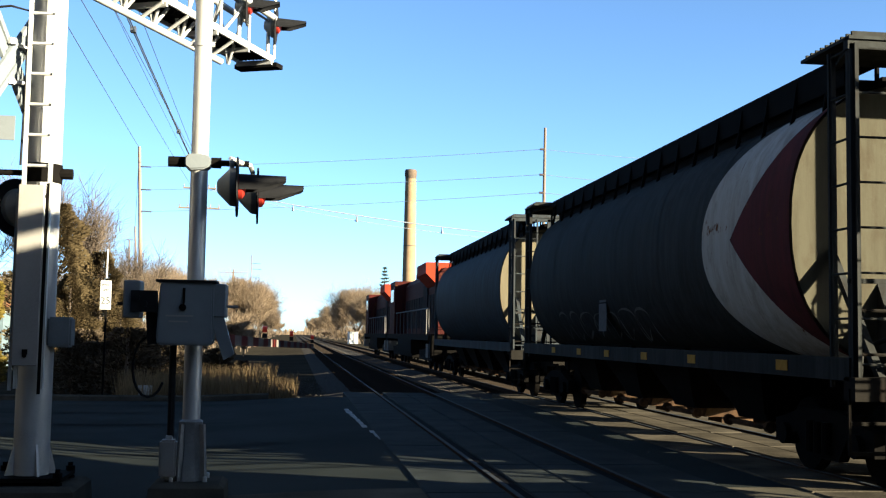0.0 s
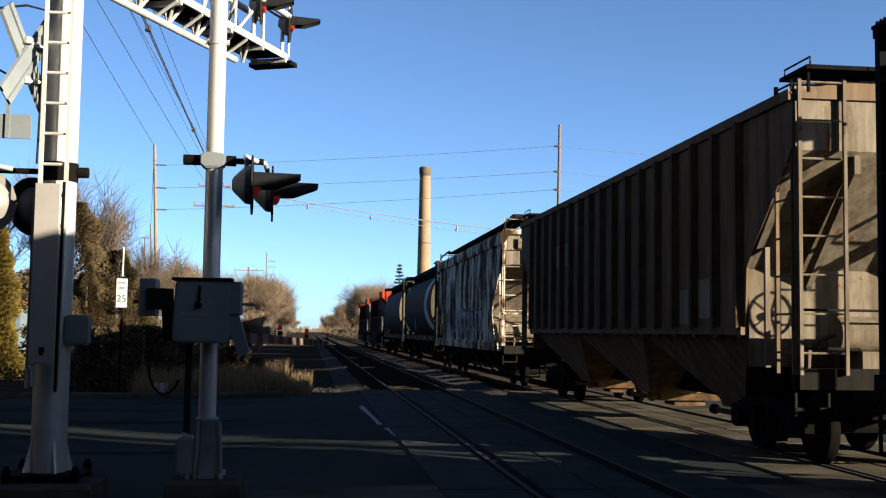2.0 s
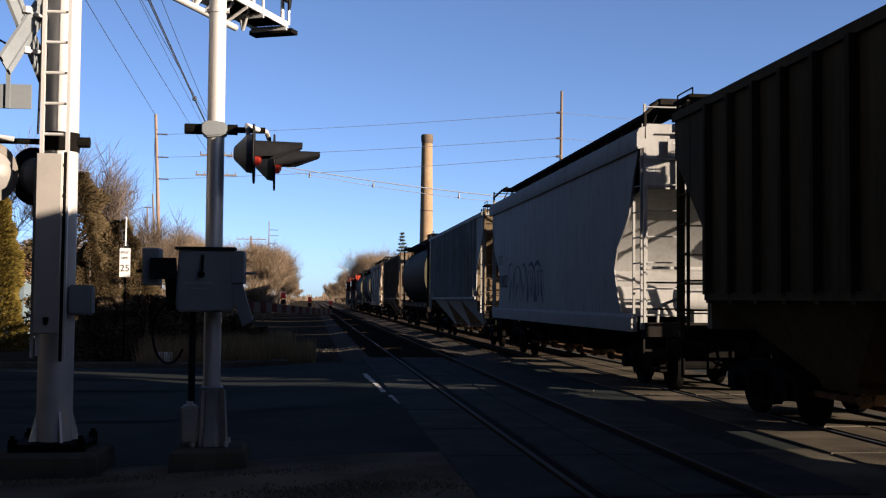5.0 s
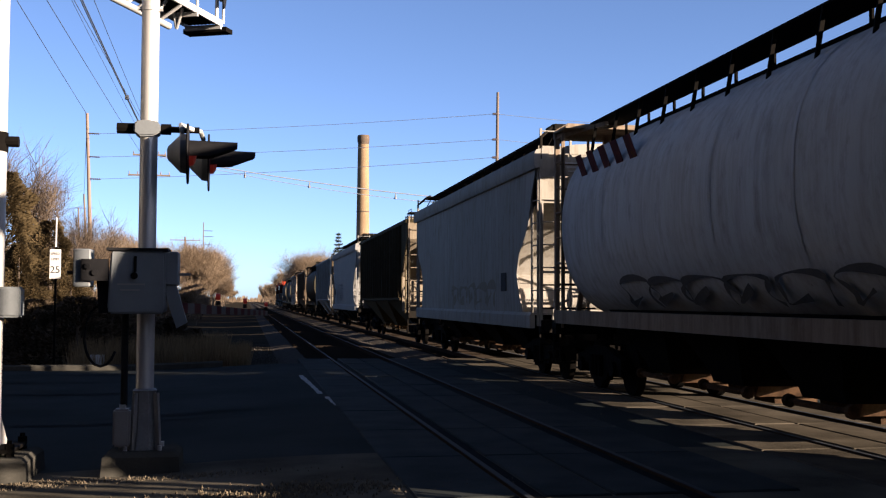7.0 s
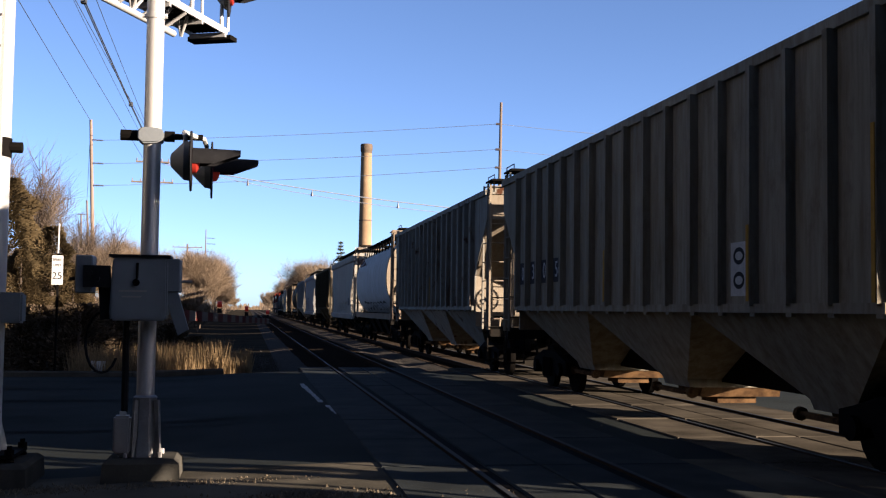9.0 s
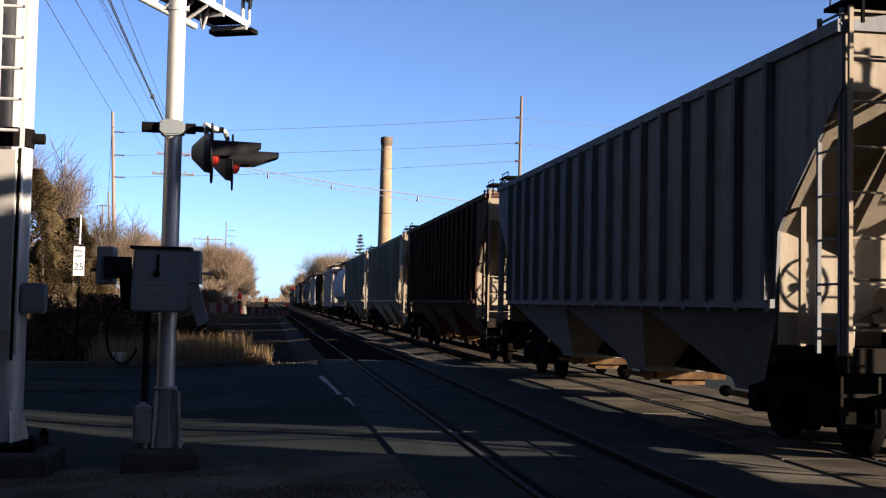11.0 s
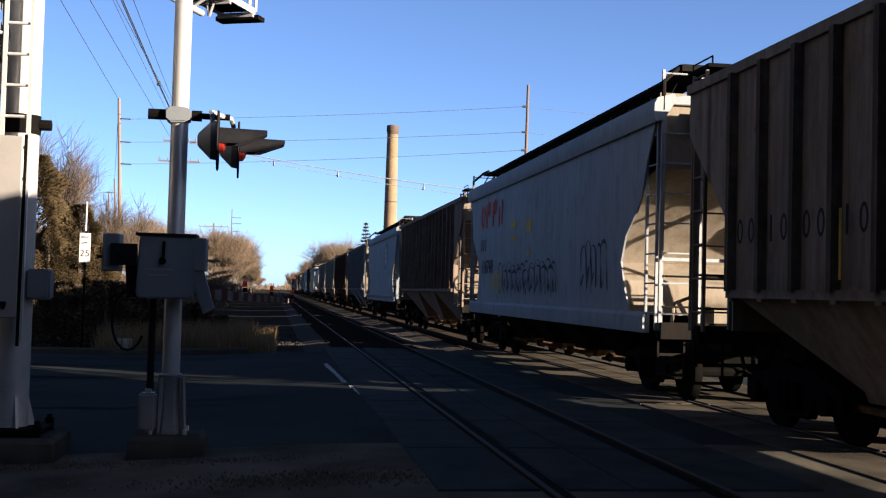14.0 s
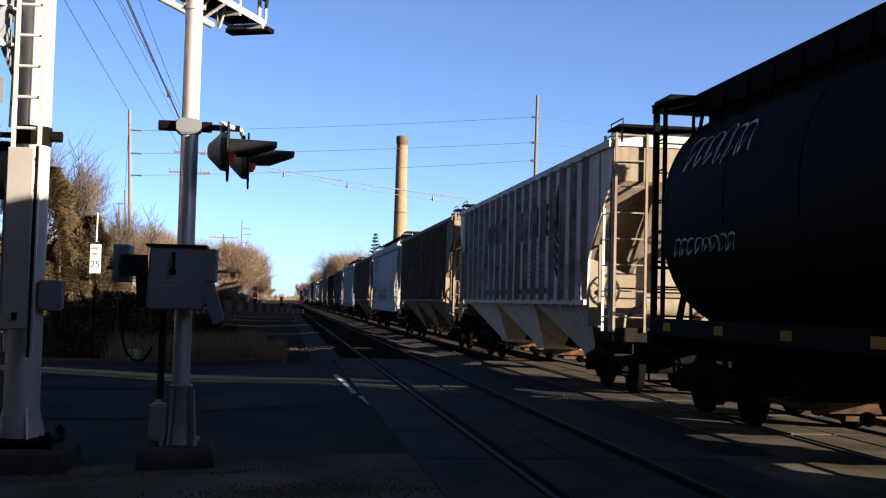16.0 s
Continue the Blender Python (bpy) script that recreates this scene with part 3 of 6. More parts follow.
    tube(bm, (x + 0.33, y - 0.2, 1.83), (x + 0.44, y - 0.2, 1.83), 0.016, n=6)
    part("arm_bracket", bm, GREY_BOX, cw2, "steel gate arm bracket")
    # lowered arm
    a, b = Vector((x + 0.32, y - 0.05, 1.50)), Vector((0.36, 21.8, 1.33))
    n = 22
    way = b - a
    for i in range(n):
        bm = bmesh.new()
        p, q = a + way * (i / n), a + way * ((i + 1) / n)
        w = 0.055 - 0.012 * i / n
        loft(bm, [[c + Vector((sx * 0.022, 0, sz * w)) for sx, sz in ((-1, -1), (1, -1), (1, 1), (-1, 1))] for c in (p, q)])
        part("arm_stripe", bm, RED_PAINT if i % 2 == 0 else STRIPE_WHITE, root)
    for u in (0.30, 0.62, 0.99):
        c = a + way * u
        bm = bmesh.new()
        tube(bm, c + Vector((0, 0, 0.06)), c + Vector((0, 0, 0.12)), 0.03, n=8)
        lamp = part("arm_lamp", bm, BLACK, root)
        bm = bmesh.new()
        tube(bm, c + Vector((-0.03, 0, 0.17)), c + Vector((0.03, 0, 0.17)), 0.042, n=12)
        part("lens", bm, RED_LENS, lamp)
    # crossarm with two warning lights
    zc = 3.30
    bm = bmesh.new()
    tube(bm, (x - 0.31, y - 0.02, zc), (x + 0.50, y - 0.02, zc), 0.032, n=10)
    tube(bm, (x - 0.31, y - 0.02, zc), (x - 0.12, y - 0.02, zc), 0.055, n=10)
    tube(bm, (x + 0.12, y - 0.02, zc), (x + 0.22, y - 0.02, zc), 0.055, n=10)
    part("crossarm", bm, IRON, root)
    bm = bmesh.new()
    prism(bm, [(x - 0.14, zc - 0.05), (x - 0.09, zc - 0.09), (x + 0.07, zc - 0.08), (x + 0.12, zc - 0.04), (x + 0.12, zc + 0.04), (x + 0.07, zc + 0.075), (x - 0.1, zc + 0.075), (x - 0.14, zc + 0.04)], "y", y - 0.13, y + 0.1)
    bmesh.ops.bevel(bm, geom=bm.edges[:], offset=0.015, segments=2, affect="EDGES")
    part("clamp", bm, GREY_BOX, root, "grey cast terminal clamp")
    for dy, dx in ((-0.25, 0.40), (0.45, 0.58)):
        bm = bmesh.new()
        pipe(bm, [(x + 0.45, y - 0.02, zc), (x + dx - 0.08, y + dy * 0.6, zc + 0.03), (x + dx - 0.06, y + dy, zc - 0.02), (x + dx - 0.06, y + dy, zc - 0.12)], 0.026, 8)
        part("light_bracket", bm, GALV, root)
        flasher(root, Vector((x + dx, y + dy, zc - 0.27)), (0.997, 0.02, 0.005), 1.0)
    # band that holds the cantilever brace
    bm = bmesh.new()
    tube(bm, (x, y, 4.50), (x, y, 4.545), 0.10, n=20)
    tube(bm, (x - 0.13, y - 0.03, 4.52), (x + 0.12, y - 0.03, 4.52), 0.02, n=6)
    part("band", bm, GALV, root)


gate_signal()


def mast_signal():
    root = thing("cantilever_signal", "galvanised cantilever signal mast with ladder, crossbuck and bell", "crossing signal")
    x, y = MAST.x, MAST.y
    footing(root, MAST, 0.50, 0.50, 0.30)
    z0 = ground_z(x, y) + 0.2
    bm = bmesh.new()
    tube(bm, (x, y, z0 + 0.10), (x, y, 7.6), 0.172, n=32)
    part("mast", bm, GALV, root, "thick galvanised steel mast")
    bm = bmesh.new()
    box(bm, x - 0.36, x + 0.36, y - 0.36, y + 0.36, z0 + 0.08, z0 + 0.115)
    plate = part("base_plate", bm, IRON, root, "bolted steel base plate")
    for sx in (-0.32, 0.32):
        for sy in (-0.32, 0.32):
            bm = bmesh.new()
            tube(bm, (x + sx, y + sy, z0 - 0.03), (x + sx, y + sy, z0 + 0.2), 0.025, n=8)
            tube(bm, (x + sx, y + sy, z0 + 0.115), (x + sx, y + sy, z0 + 0.165), 0.045, n=6)
            tube(bm, (x + sx, y + sy, z0 + 0.02), (x + sx, y + sy, z0 + 0.07), 0.045, n=6)
            part("anchor_bolt", bm, IRON, plate)
    for a in range(4):
        bm = bmesh.new()
        c, s = math.cos(a * 1.5708 + 0.5), math.sin(a * 1.5708 + 0.5)
        p = [(x + c * 0.14, y + s * 0.14, z0 + 0.11), (x + c * 0.25, y + s * 0.25, z0 + 0.11), (x + c * 0.15, y + s * 0.15, z0 + 0.50)]
        off = Vector((-s * 0.012, c * 0.012, 0))
        loft(bm, [[Vector(q) + off for q in p], [Vector(q) - off for q in p]])
        part("gusset", bm, GALV, plate)
    # ladder on the camera side
    lx, ly = x + 0.015, y - 0.30
    for dx in (-0.13, 0.115):
        bm = bmesh.new()
        box(bm, lx + dx - 0.016, lx + dx + 0.016, ly - 0.03, ly + 0.03, 1.0, 7.3)
        lad = part("ladder_rail", bm, ALU, root)
    z = 1.35
    while z < 7.2:
        bm = bmesh.new()
        tube(bm, (lx - 0.13, ly, z), (lx + 0.115, ly, z), 0.016, n=8)
        part("rung", bm, GALV, root)
        z += 0.305
    # ladder guard plate with lock
    bm = bmesh.new()
    box(bm, lx - 0.16, lx + 0.085, ly - 0.085, ly - 0.04, 1.22, 2.98)
    bmesh.ops.bevel(bm, geom=bm.edges[:], offset=0.008, segments=1, affect="EDGES")
    guard = part("ladder_guard", bm, TAN_BOX, root, "beige steel anti-climb ladder guard")
    bm = bmesh.new()
    box(bm, lx - 0.06, lx - 0.01, ly - 0.10, ly - 0.085, 1.33, 1.38)
    tube(bm, (lx - 0.035, ly - 0.11, 1.32), (lx - 0.035, ly - 0.085, 1.32), 0.02, n=8)
    part("padlock", bm, IRON, guard)
    bm = bmesh.new()
    bar(bm, (lx + 0.10, ly - 0.06, 0.95), (lx + 0.11, ly - 0.06, 3.0), 0.012, 0.03)
    part("hinge_bar", bm, IRON, guard)
    bm = bmesh.new()
    bar(bm, (lx - 0.19, ly + 0.02, 0.98), (lx - 0.185, ly + 0.02, 2.9), 0.025, 0.03)
    part("guard_leg", bm, GALV, guard)
    # side junction box
    bm = bmesh.new()
    box(bm, x + 0.13, x + 0.36, y - 0.16, y + 0.06, 1.40, 1.70)
    bmesh.ops.bevel(bm, geom=bm.edges[:], offset=0.02, segments=2, affect="EDGES")
    part("junction_box", bm, GREY_BOX, root, "dark grey side junction box")
    bm = bmesh.new()
    box(bm, x + 0.05, x + 0.075, y - 0.155, y - 0.14, 1.9, 1.96)
    part("tag", bm, BLACK, root)
    # crossarm with lights seen from behind
    zc = 3.14
    bm = bmesh.new()
    tube(bm, (x - 0.62, y - 0.02, zc), (x + 0.27, y - 0.02, zc), 0.03, n=10)
    tube(bm, (x + 0.15, y - 0.02, zc), (x + 0.29, y - 0.02, zc), 0.055, n=10)
    part("crossarm", bm, IRON, root)
    bm = bmesh.new()
    tube(bm, (x, y, zc - 0.10), (x, y, zc + 0.09), 0.185, n=20)
    part("clamp", bm, IRON, root)
    bm = bmesh.new()
    pipe(bm, [(x - 0.42, y - 0.15, zc), (x - 0.56, y - 0.2, zc + 0.02), (x - 0.57, y - 0.2, zc - 0.12)], 0.03, 8)
    part("light_bracket", bm, GALV, root)
    flasher(root, Vector((x - 0.62, y - 0.18, zc - 0.33)), (-0.75, 0.66, 0), 1.0, housing=TAN_BOX, back=STRIPE_WHITE)
    flasher(root, Vector((x - 0.30, y + 0.25, zc - 0.33)), (-0.75, 0.66, 0), 1.0)
    # crossbuck seen from behind
    cb = Vector((x - 0.30, y - 0.28, 4.22))
    u = Vector((0.34, 0.94, 0)).normalized()
    for a in (50, -50):
        bm = bmesh.new()
        d = u * math.cos(radians(a)) + Vector((0, 0, 1)) * math.sin(radians(a))
        nrm = Vector((u.y, -u.x, 0))
        side = d.cross(nrm)
        off = nrm * (0.012 if a > 0 else -0.012)
        pr = [(-0.115, 0.0), (-0.105, 0.03), (-0.05, 0.03), (-0.045, 0.012), (0.045, 0.012), (0.05, 0.03), (0.105, 0.03), (0.115, 0.0)]
        loft(bm, [[cb + off + d * s + side * w + nrm * h for w, h in pr] for s in (-0.57, 0.57)])
        blade = part("crossbuck_blade", bm, GREY_BOX, root, "bare aluminium back of a crossbuck blade")
    for s in (0.18, -0.22):
        bm = bmesh.new()
        tube(bm, cb + Vector((0, -0.02, s)), (x - 0.1, y - 0.05, cb.z + s * 0.8), 0.02, n=8)
        tube(bm, cb + Vector((0.02, -0.05, s - 0.03)), cb + Vector((0.02, -0.05, s + 0.03)), 0.045, n=8)
        part("crossbuck_bracket", bm, GALV, root)
    bm = bmesh.new()  # track-count plate and its bracket
    box(bm, x - 0.62, x - 0.22, y - 0.33, y - 0.31, 3.42, 3.66)
    box(bm, x - 0.46, x - 0.42, y - 0.35, y - 0.33, 3.42, 3.9)
    part("count_plate", bm, GREY_BOX, root, "grey back of a small track-count sign")
    # wires and cable along the mast
    for k, pts in enumerate(([(x - 0.19, y - 0.16, 3.2), (x - 0.17, y - 0.17, 4.1), (x - 0.18, y - 0.16, 4.4)],
                             [(x - 0.06, y - 0.16, 5.1), (x - 0.12, y - 0.3, 4.72), (x - 0.3, y - 0.35, 4.75), (x - 1.2, y - 0.4, 4.6)],
                             [(x - 0.22, y - 0.16, 4.5), (x - 0.45, y - 0.3, 4.05), (x - 1.3, y - 0.4, 4.5)])):
        bm = bmesh.new()
        pipe(bm, pts, 0.012, 6)
        part("cable", bm, BLACK, root)
    # cantilever over the road
    way = Vector((0.40, 0.917, 0)).normalized()
    across = Vector((way.y, -way.x, 0))
    o = Vector((x, y, 0))

    def at(s, w, z):
        p = o + way * s + across * w
        return (p.x, p.y, z)
    for w in (-0.78, -0.30):
        for z in ((5.60, 6.45) if w < -0.5 else (6.45,)):
            bm = bmesh.new()
            tube(bm, at(-0.4, w, z), at(5.2 if z < 6 else 6.0, w, z - 0.02), 0.05, n=14)
            chord = part("truss_chord", bm, GALV, root)
        for k in range(7):
            bm = bmesh.new()
            s = 0.4 + k * 0.72
            tube(bm, at(s, -0.78, 5.6), at(s + 0.36, w, 6.43), 0.025, n=8)
            tube(bm, at(s + 0.36, w, 6.43), at(s + 0.72, -0.78, 5.6), 0.025, n=8)
            part("truss_brace", bm, GALV, root)
    for k in range(8):
        bm = bmesh.new()
        tube(bm, at(0.3 + k * 0.66, -0.78, 5.60), at(0.3 + k * 0.66, -0.45, 5.80), 0.025, n=8)
        part("truss_cross", bm, GALV, root)
    # walkway of bar grating
    wz = 5.86
    for w in (-1.0, -0.45):
        bm = bmesh.new()
        bar(bm, at(1.0, w, wz), at(6.3, w, wz), 0.03, 0.10)
        part("walkway_edge", bm, ALU, root)
    bm = bmesh.new()
    for k in range(9):
        w = -0.97 + k * 0.062
        bar(bm, at(1.0, w, wz + 0.02), at(6.3, w, wz + 0.02), 0.02, 0.04)
    for k in range(53):
        s = 1.02 + k * 0.1
        bar(bm, at(s, -1.0, wz), at(s, -0.45, wz), 0.014, 0.022)
    part("walkway_grating", bm, IRON, root, "dark steel bar grating")
    for s in (1.6, 3.0, 4.4, 5.4, 6.2):
        bm = bmesh.new()
        bar(bm, at(s, -1.02, wz - 0.07), at(s, -0.42, wz - 0.07), 0.05, 0.07)
        part("walkway_bearer", bm, GALV, root)
    bm = bmesh.new()
    bar(bm, at(6.5, -1.15, wz - 0.06), at(6.5, -0.42, wz - 0.06), 0.24, 0.07)
    part("end_tray", bm, IRON, root)
    for s in (3.6, 4.5, 5.4, 6.3):
        bm = bmesh.new()
        tube(bm, at(s, -0.43, wz), at(s, -0.43, wz + 1.05), 0.022, n=8)
        part("rail_post", bm, GALV, root)
    for dz in (0.55, 1.05):
        bm = bmesh.new()
        tube(bm, at(1.0, -0.43, wz + dz), at(6.3, -0.43, wz + dz), 0.02, n=8)
        part("guard_rail", bm, GALV, root)
    for s, dz in ((5.2, 0.52), (6.2, 0.50)):
        c = Vector(at(s, -0.36, wz + dz))
        flasher(root, c, (0.99, -0.05, -0.05), 0.95)
        bm = bmesh.new()
        tube(bm, c + Vector((-0.12, 0, 0.2)), c + Vector((-0.12, 0, -0.55)), 0.03, n=8)
        part("light_post", bm, GALV, root)


mast_signal()


def speed_sign():
    x, y = -4.80, 29.9
    z0 = ground_z(x, y) - 0.05
    root = thing("speed_limit_sign", "white speed limit 25 sign on a dark post", "road sign")
    bm = bmesh.new()
    bar(bm, (x, y, z0 - 0.2), (x + 0.01, y, 2.9), 0.05, 0.05)
    part("post", bm, IRON, root)
    bm = bmesh.new()
    bar(bm, (x, y, 2.75), (x + 0.01, y, 3.65), 0.03, 0.03)
    part("post_tip", bm, WHITE_PAINT, root)
    bm = bmesh.new()
    box(bm, x - 0.135, x + 0.135, y - 0.06, y - 0.045, 2.10, 2.84)
    plate = part("plate", bm, WHITE_PAINT, root, "white rectangular plate")
    for text, size, dz in (("SPEED", 0.085, 0.63), ("LIMIT", 0.085, 0.49), ("25", 0.25, 0.22)):
        lettering(text, size, "lettering", SIGN_BLACK, plate, Matrix.Translation((x, y - 0.065, 2.10 + dz)) @ pose(0, 0, 0, 90, 0, 0))


speed_sign()


# ---- poles, wires, chimney ----
def wire(pts, sag, r, material, label, n=14, group="overhead wires"):
    a, b = Vector(pts[0]), Vector(pts[1])
    bm = bmesh.new()
    q = [a.lerp(b, i / n) - Vector((0, 0, sag * 4 * (i / n) * (1 - i / n))) for i in range(n + 1)]
    pipe(bm, q, r, 5)
    ob = part("power_line", bm, material, None)
    tagged(ob, label, "power line", group)
    return q


def tall_pole(x, y, top, lean, material, arms, label, r=0.2):
    root = thing("utility_pole", label, "utility pole", group="utility poles")
    z0 = ground_z(x, y) - 0.3
    bm = bmesh.new()
    tube(bm, (x - lean, y, z0), (x, y, top), r, r * 0.62, n=12)
    part("shaft", bm, material, root)
    for z, side, l in arms:
        bm = bmesh.new()
        xx = x - lean * (top - z) / (top - z0)
        tube(bm, (xx, y - 0.1, z), (xx + side * l, y - 0.1, z - 0.05), 0.05, n=8)
        for k in range(5):
            c = xx + side * l * (0.25 + 0.16 * k)
            tube(bm, (c - 0.03, y - 0.1, z - 0.03), (c + 0.03, y - 0.1, z - 0.03), 0.11, n=10)
        part("insulator", bm, CERAMIC, root)
    return root


Yt, Yi = 100.0, 120.0
tall_pole(0.2228 * Yt, Yt, 1.58 + 0.1902 * Yt, 0.2, POLE_WOOD, [(1.58 + 0.1704 * Yt, -1, 0.5), (1.58 + 0.1471 * Yt, -1, 0.5), (1.58 + 0.1306 * Yt, -1, 0.5)],
          "tall weathered wooden transmission pole behind the train", 0.2)
tall_pole(-0.1372 * Yi, Yi, 1.58 + 0.1593 * Yi, -0.9, POLE_PALE, [(1.58 + 0.142 * Yi, 1, 1.2), (1.58 + 0.122 * Yi, 1, 1.2), (1.58 + 0.103 * Yi, 1, 1.2)],
          "tall pale transmission pole with three insulators", 0.24)
tall_pole(-0.1385 * 205, 205, 1.58 + 0.0898 * 205, -1.2, POLE_WOOD, [(1.58 + 0.078 * 205, -1, 1.5), (1.58 + 0.064 * 205, 1, 1.5)], "far wooden transmission pole above bare trees", 0.24)
tall_pole(-0.1429 * 235, 235, 1.58 + 0.0774 * 235, -0.6, POLE_WOOD, [(1.58 + 0.062 * 235, 1, 1.6)], "distant wooden transmission pole above bare trees", 0.24)
tall_pole(-0.0382 * 260, 260, 1.58 + 0.0673 * 260, 0.0, POLE_WOOD, [(1.58 + 0.060 * 260, 1, 2.0), (1.58 + 0.055 * 260, 1, 2.2), (1.58 + 0.048 * 260, 1, 2.0)], "distant slim pole above the tree line", 0.16)
for za, zb, c in ((0.142, 0.1704, WIRE_PALE), (0.122, 0.1471, WIRE_PALE), (0.103, 0.1306, WIRE_PALE)):
    wire([(-0.1265 * Yi, Yi, 1.58 + za * Yi), (0.2203 * Yt, Yt, 1.58 + zb * Yt)], 0.25, 0.022, c, "thin pale power line between transmission poles", group="transmission wires")
    wire([(0.2203 * Yt, Yt, 1.58 + zb * Yt), (0.50 * Yt, Yt - 10, 1.58 + zb * Yt - 2.0)], 0.5, 0.02, c, "thin pale power line between transmission poles", group="transmission wires")


def arm_pole(x, y, top, arms, label):
    root = thing("utility_pole", label, "utility pole", group="utility poles")
    bm = bmesh.new()
    tube(bm, (x, y, ground_z(x, y) - 0.3), (x, y, top), 0.16, 0.11, n=10)
    part("shaft", bm, POLE_WOOD, root)
    for z, hw in arms:
        bm = bmesh.new()
        bar(bm, (x - hw, y - 0.15, z), (x + hw, y - 0.15, z), 0.12, 0.10)
        ca = part("crossarm", bm, POLE_WOOD, root)
        for u in (-0.95, -0.55, 0.55, 0.95):
            bm = bmesh.new()
            tube(bm, (x + u * hw, y - 0.15, z + 0.05), (x + u * hw, y - 0.15, z + 0.24), 0.045, 0.03, n=8)
            part("insulator", bm, CERAMIC, ca)
    return root


XP, YP = -0.0845 * 75, 75.0
arm_pole(XP, YP, 12.2, [(1.58 + 0.107 * YP, 1.32), (1.58 + 0.1245 * YP, 1.05)], "wooden utility pole with two crossarms behind the signal")
arm_pole(-0.0536 * 150, 150, 1.58 + 0.0545 * 150, [(1.58 + 0.0515 * 150, 1.9)], "wooden utility pole with one crossarm by the trees")
arm_pole(-4.0, -22, 14.0, [(13.0, 1.4), (11.8, 1.2)], "wooden utility pole with two crossarms at the roadside")
# bundle along the track
for dx, dz, r in ((0.0, 0.0, 0.022), (0.16, -0.16, 0.022), (0.52, 0.35, 0.012), (-0.9, 0.9, 0.010)):
    wire([(-4.3 + dx, -22, 12.6 + dz), (XP + 0.3 + dx * 0.4, YP, 10.95 + dz * 0.4)], 0.5, r, WIRE, "dark overhead cable beside the railway")
for k, s in enumerate((0.60, 0.78)):
    bm = bmesh.new()
    p = Vector((-4.3, -22, 12.6)).lerp(Vector((XP + 0.3, YP, 10.95)), s)
    z = p.z - 0.5 * 4 * s * (1 - s)
    box(bm, p.x - 0.03, p.x + 0.14, p.y - 0.12, p.y + 0.12, z - 0.14, z + 0.04)
    tagged(part("cable_spacer", bm, WIRE, None), "dark spacer clamped on the overhead cable", "cable spacer")
# wires to the transmission pole
ip = (-0.1372 * Yi, Yi, 1.58 + 0.158 * Yi)
wire([(-9.0, -30, 18.9), ip], 0.3, 0.026, WIRE, "dark transmission wire high above the street")
wire([(-10.3, -30, 20.5), (-10.7, 130, 19.6)], 0.3, 0.022, WIRE, "dark transmission wire high above the street")
wire([(-11.0, -30, 20.6), (-13.6, 160, 20.0)], 0.3, 0.026, WIRE, "dark transmission wire high above the street")
wire([(ip[0], ip[1], ip[2]), (-0.1385 * 205, 205, 19.5)], 1.0, 0.03, WIRE, "dark transmission wire high above the street")
# street cable with small hangers across the track
sc = wire([(XP + 0.6, YP, 1.58 + 0.1245 * YP), (0.31 * 70, 70, 1.58 + 0.086 * 70)], 0.55, 0.035, WIRE_PALE, "pale street cable strung across the railway", 20)
wire([(XP + 0.6, YP, 1.58 + 0.1235 * YP), (0.31 * 70, 70, 1.58 + 0.0835 * 70)], 0.8, 0.02, WIRE_PALE, "pale street cable strung across the railway", 20)
for i in (4, 7, 11, 14):
    bm = bmesh.new()
    c = sc[i]
    tube(bm, c - Vector((0, 0, 0.42)), c, 0.09, 0.02, n=8)
    tagged(part("cable_hanger", bm, WIRE, None), "small dark hanger on the pale street cable", "cable hanger", "cable hangers")


def chimney():
    Y = 230.0
    x = 0.1003 * Y
    root = thing("factory_chimney", "tall tapered yellow brick factory chimney with sooty top", "chimney")
    top = 1.58 + 0.1472 * Y

    def ring(z, r, n=28):
        return [(x + r * math.cos(6.28318 * i / n), Y + r * math.sin(6.28318 * i / n), z) for i in range(n)]
    bm = bmesh.new()
    zs = steps(-0.5, top - 1.9, 16)
    loft(bm, [ring(z, 1.52 - (z / top) * 0.42) for z in zs])
    part("shaft", bm, CHIMNEY, root)
    bm = bmesh.new()
    loft(bm, [ring(top - 1.9, 1.135), ring(top - 1.5, 1.14), ring(top - 1.3, 1.24), ring(top - 0.25, 1.25), ring(top - 0.15, 1.16), ring(top, 1.14), ring(top, 0.85), ring(top - 1, 0.85)])
    part("crown", bm, SOOT, root)
    for z in (9.5, 13.5, 14.6, 19.6):
        bm = bmesh.new()
        r = 1.52 - (z / top) * 0.42 + 0.03
        loft(bm, [ring(z, r), ring(z + 0.22, r)])
        part("band", bm, SOOT if z > 19 else CHIMNEY, root, "iron band")


chimney()


# ---- the freight train: each car in its own space, x across (camera side negative), y ahead, z up from the rail ----
def wheelset_shape(bm):
    for s in (-1, 1):
        x = s * 0.72
        rings = []
        for xx, r in ((x - 0.065, 0.30), (x - 0.06, 0.44), (x - 0.03 * s - 0.03, 0.455), (x + 0.06, 0.455), (x + 0.065, 0.32)):
            rings.append([(xx, r * math.cos(6.28318 * i / 20), 0.455 + r * math.sin(6.28318 * i / 20)) for i in range(20)])
        loft(bm, rings)
        tube(bm, (x + s * 0.06, 0, 0.455), (x + s * 0.30, 0, 0.455), 0.10, n=10)
    tube(bm, (-0.7, 0, 0.455), (0.7, 0, 0.455), 0.08, n=8)


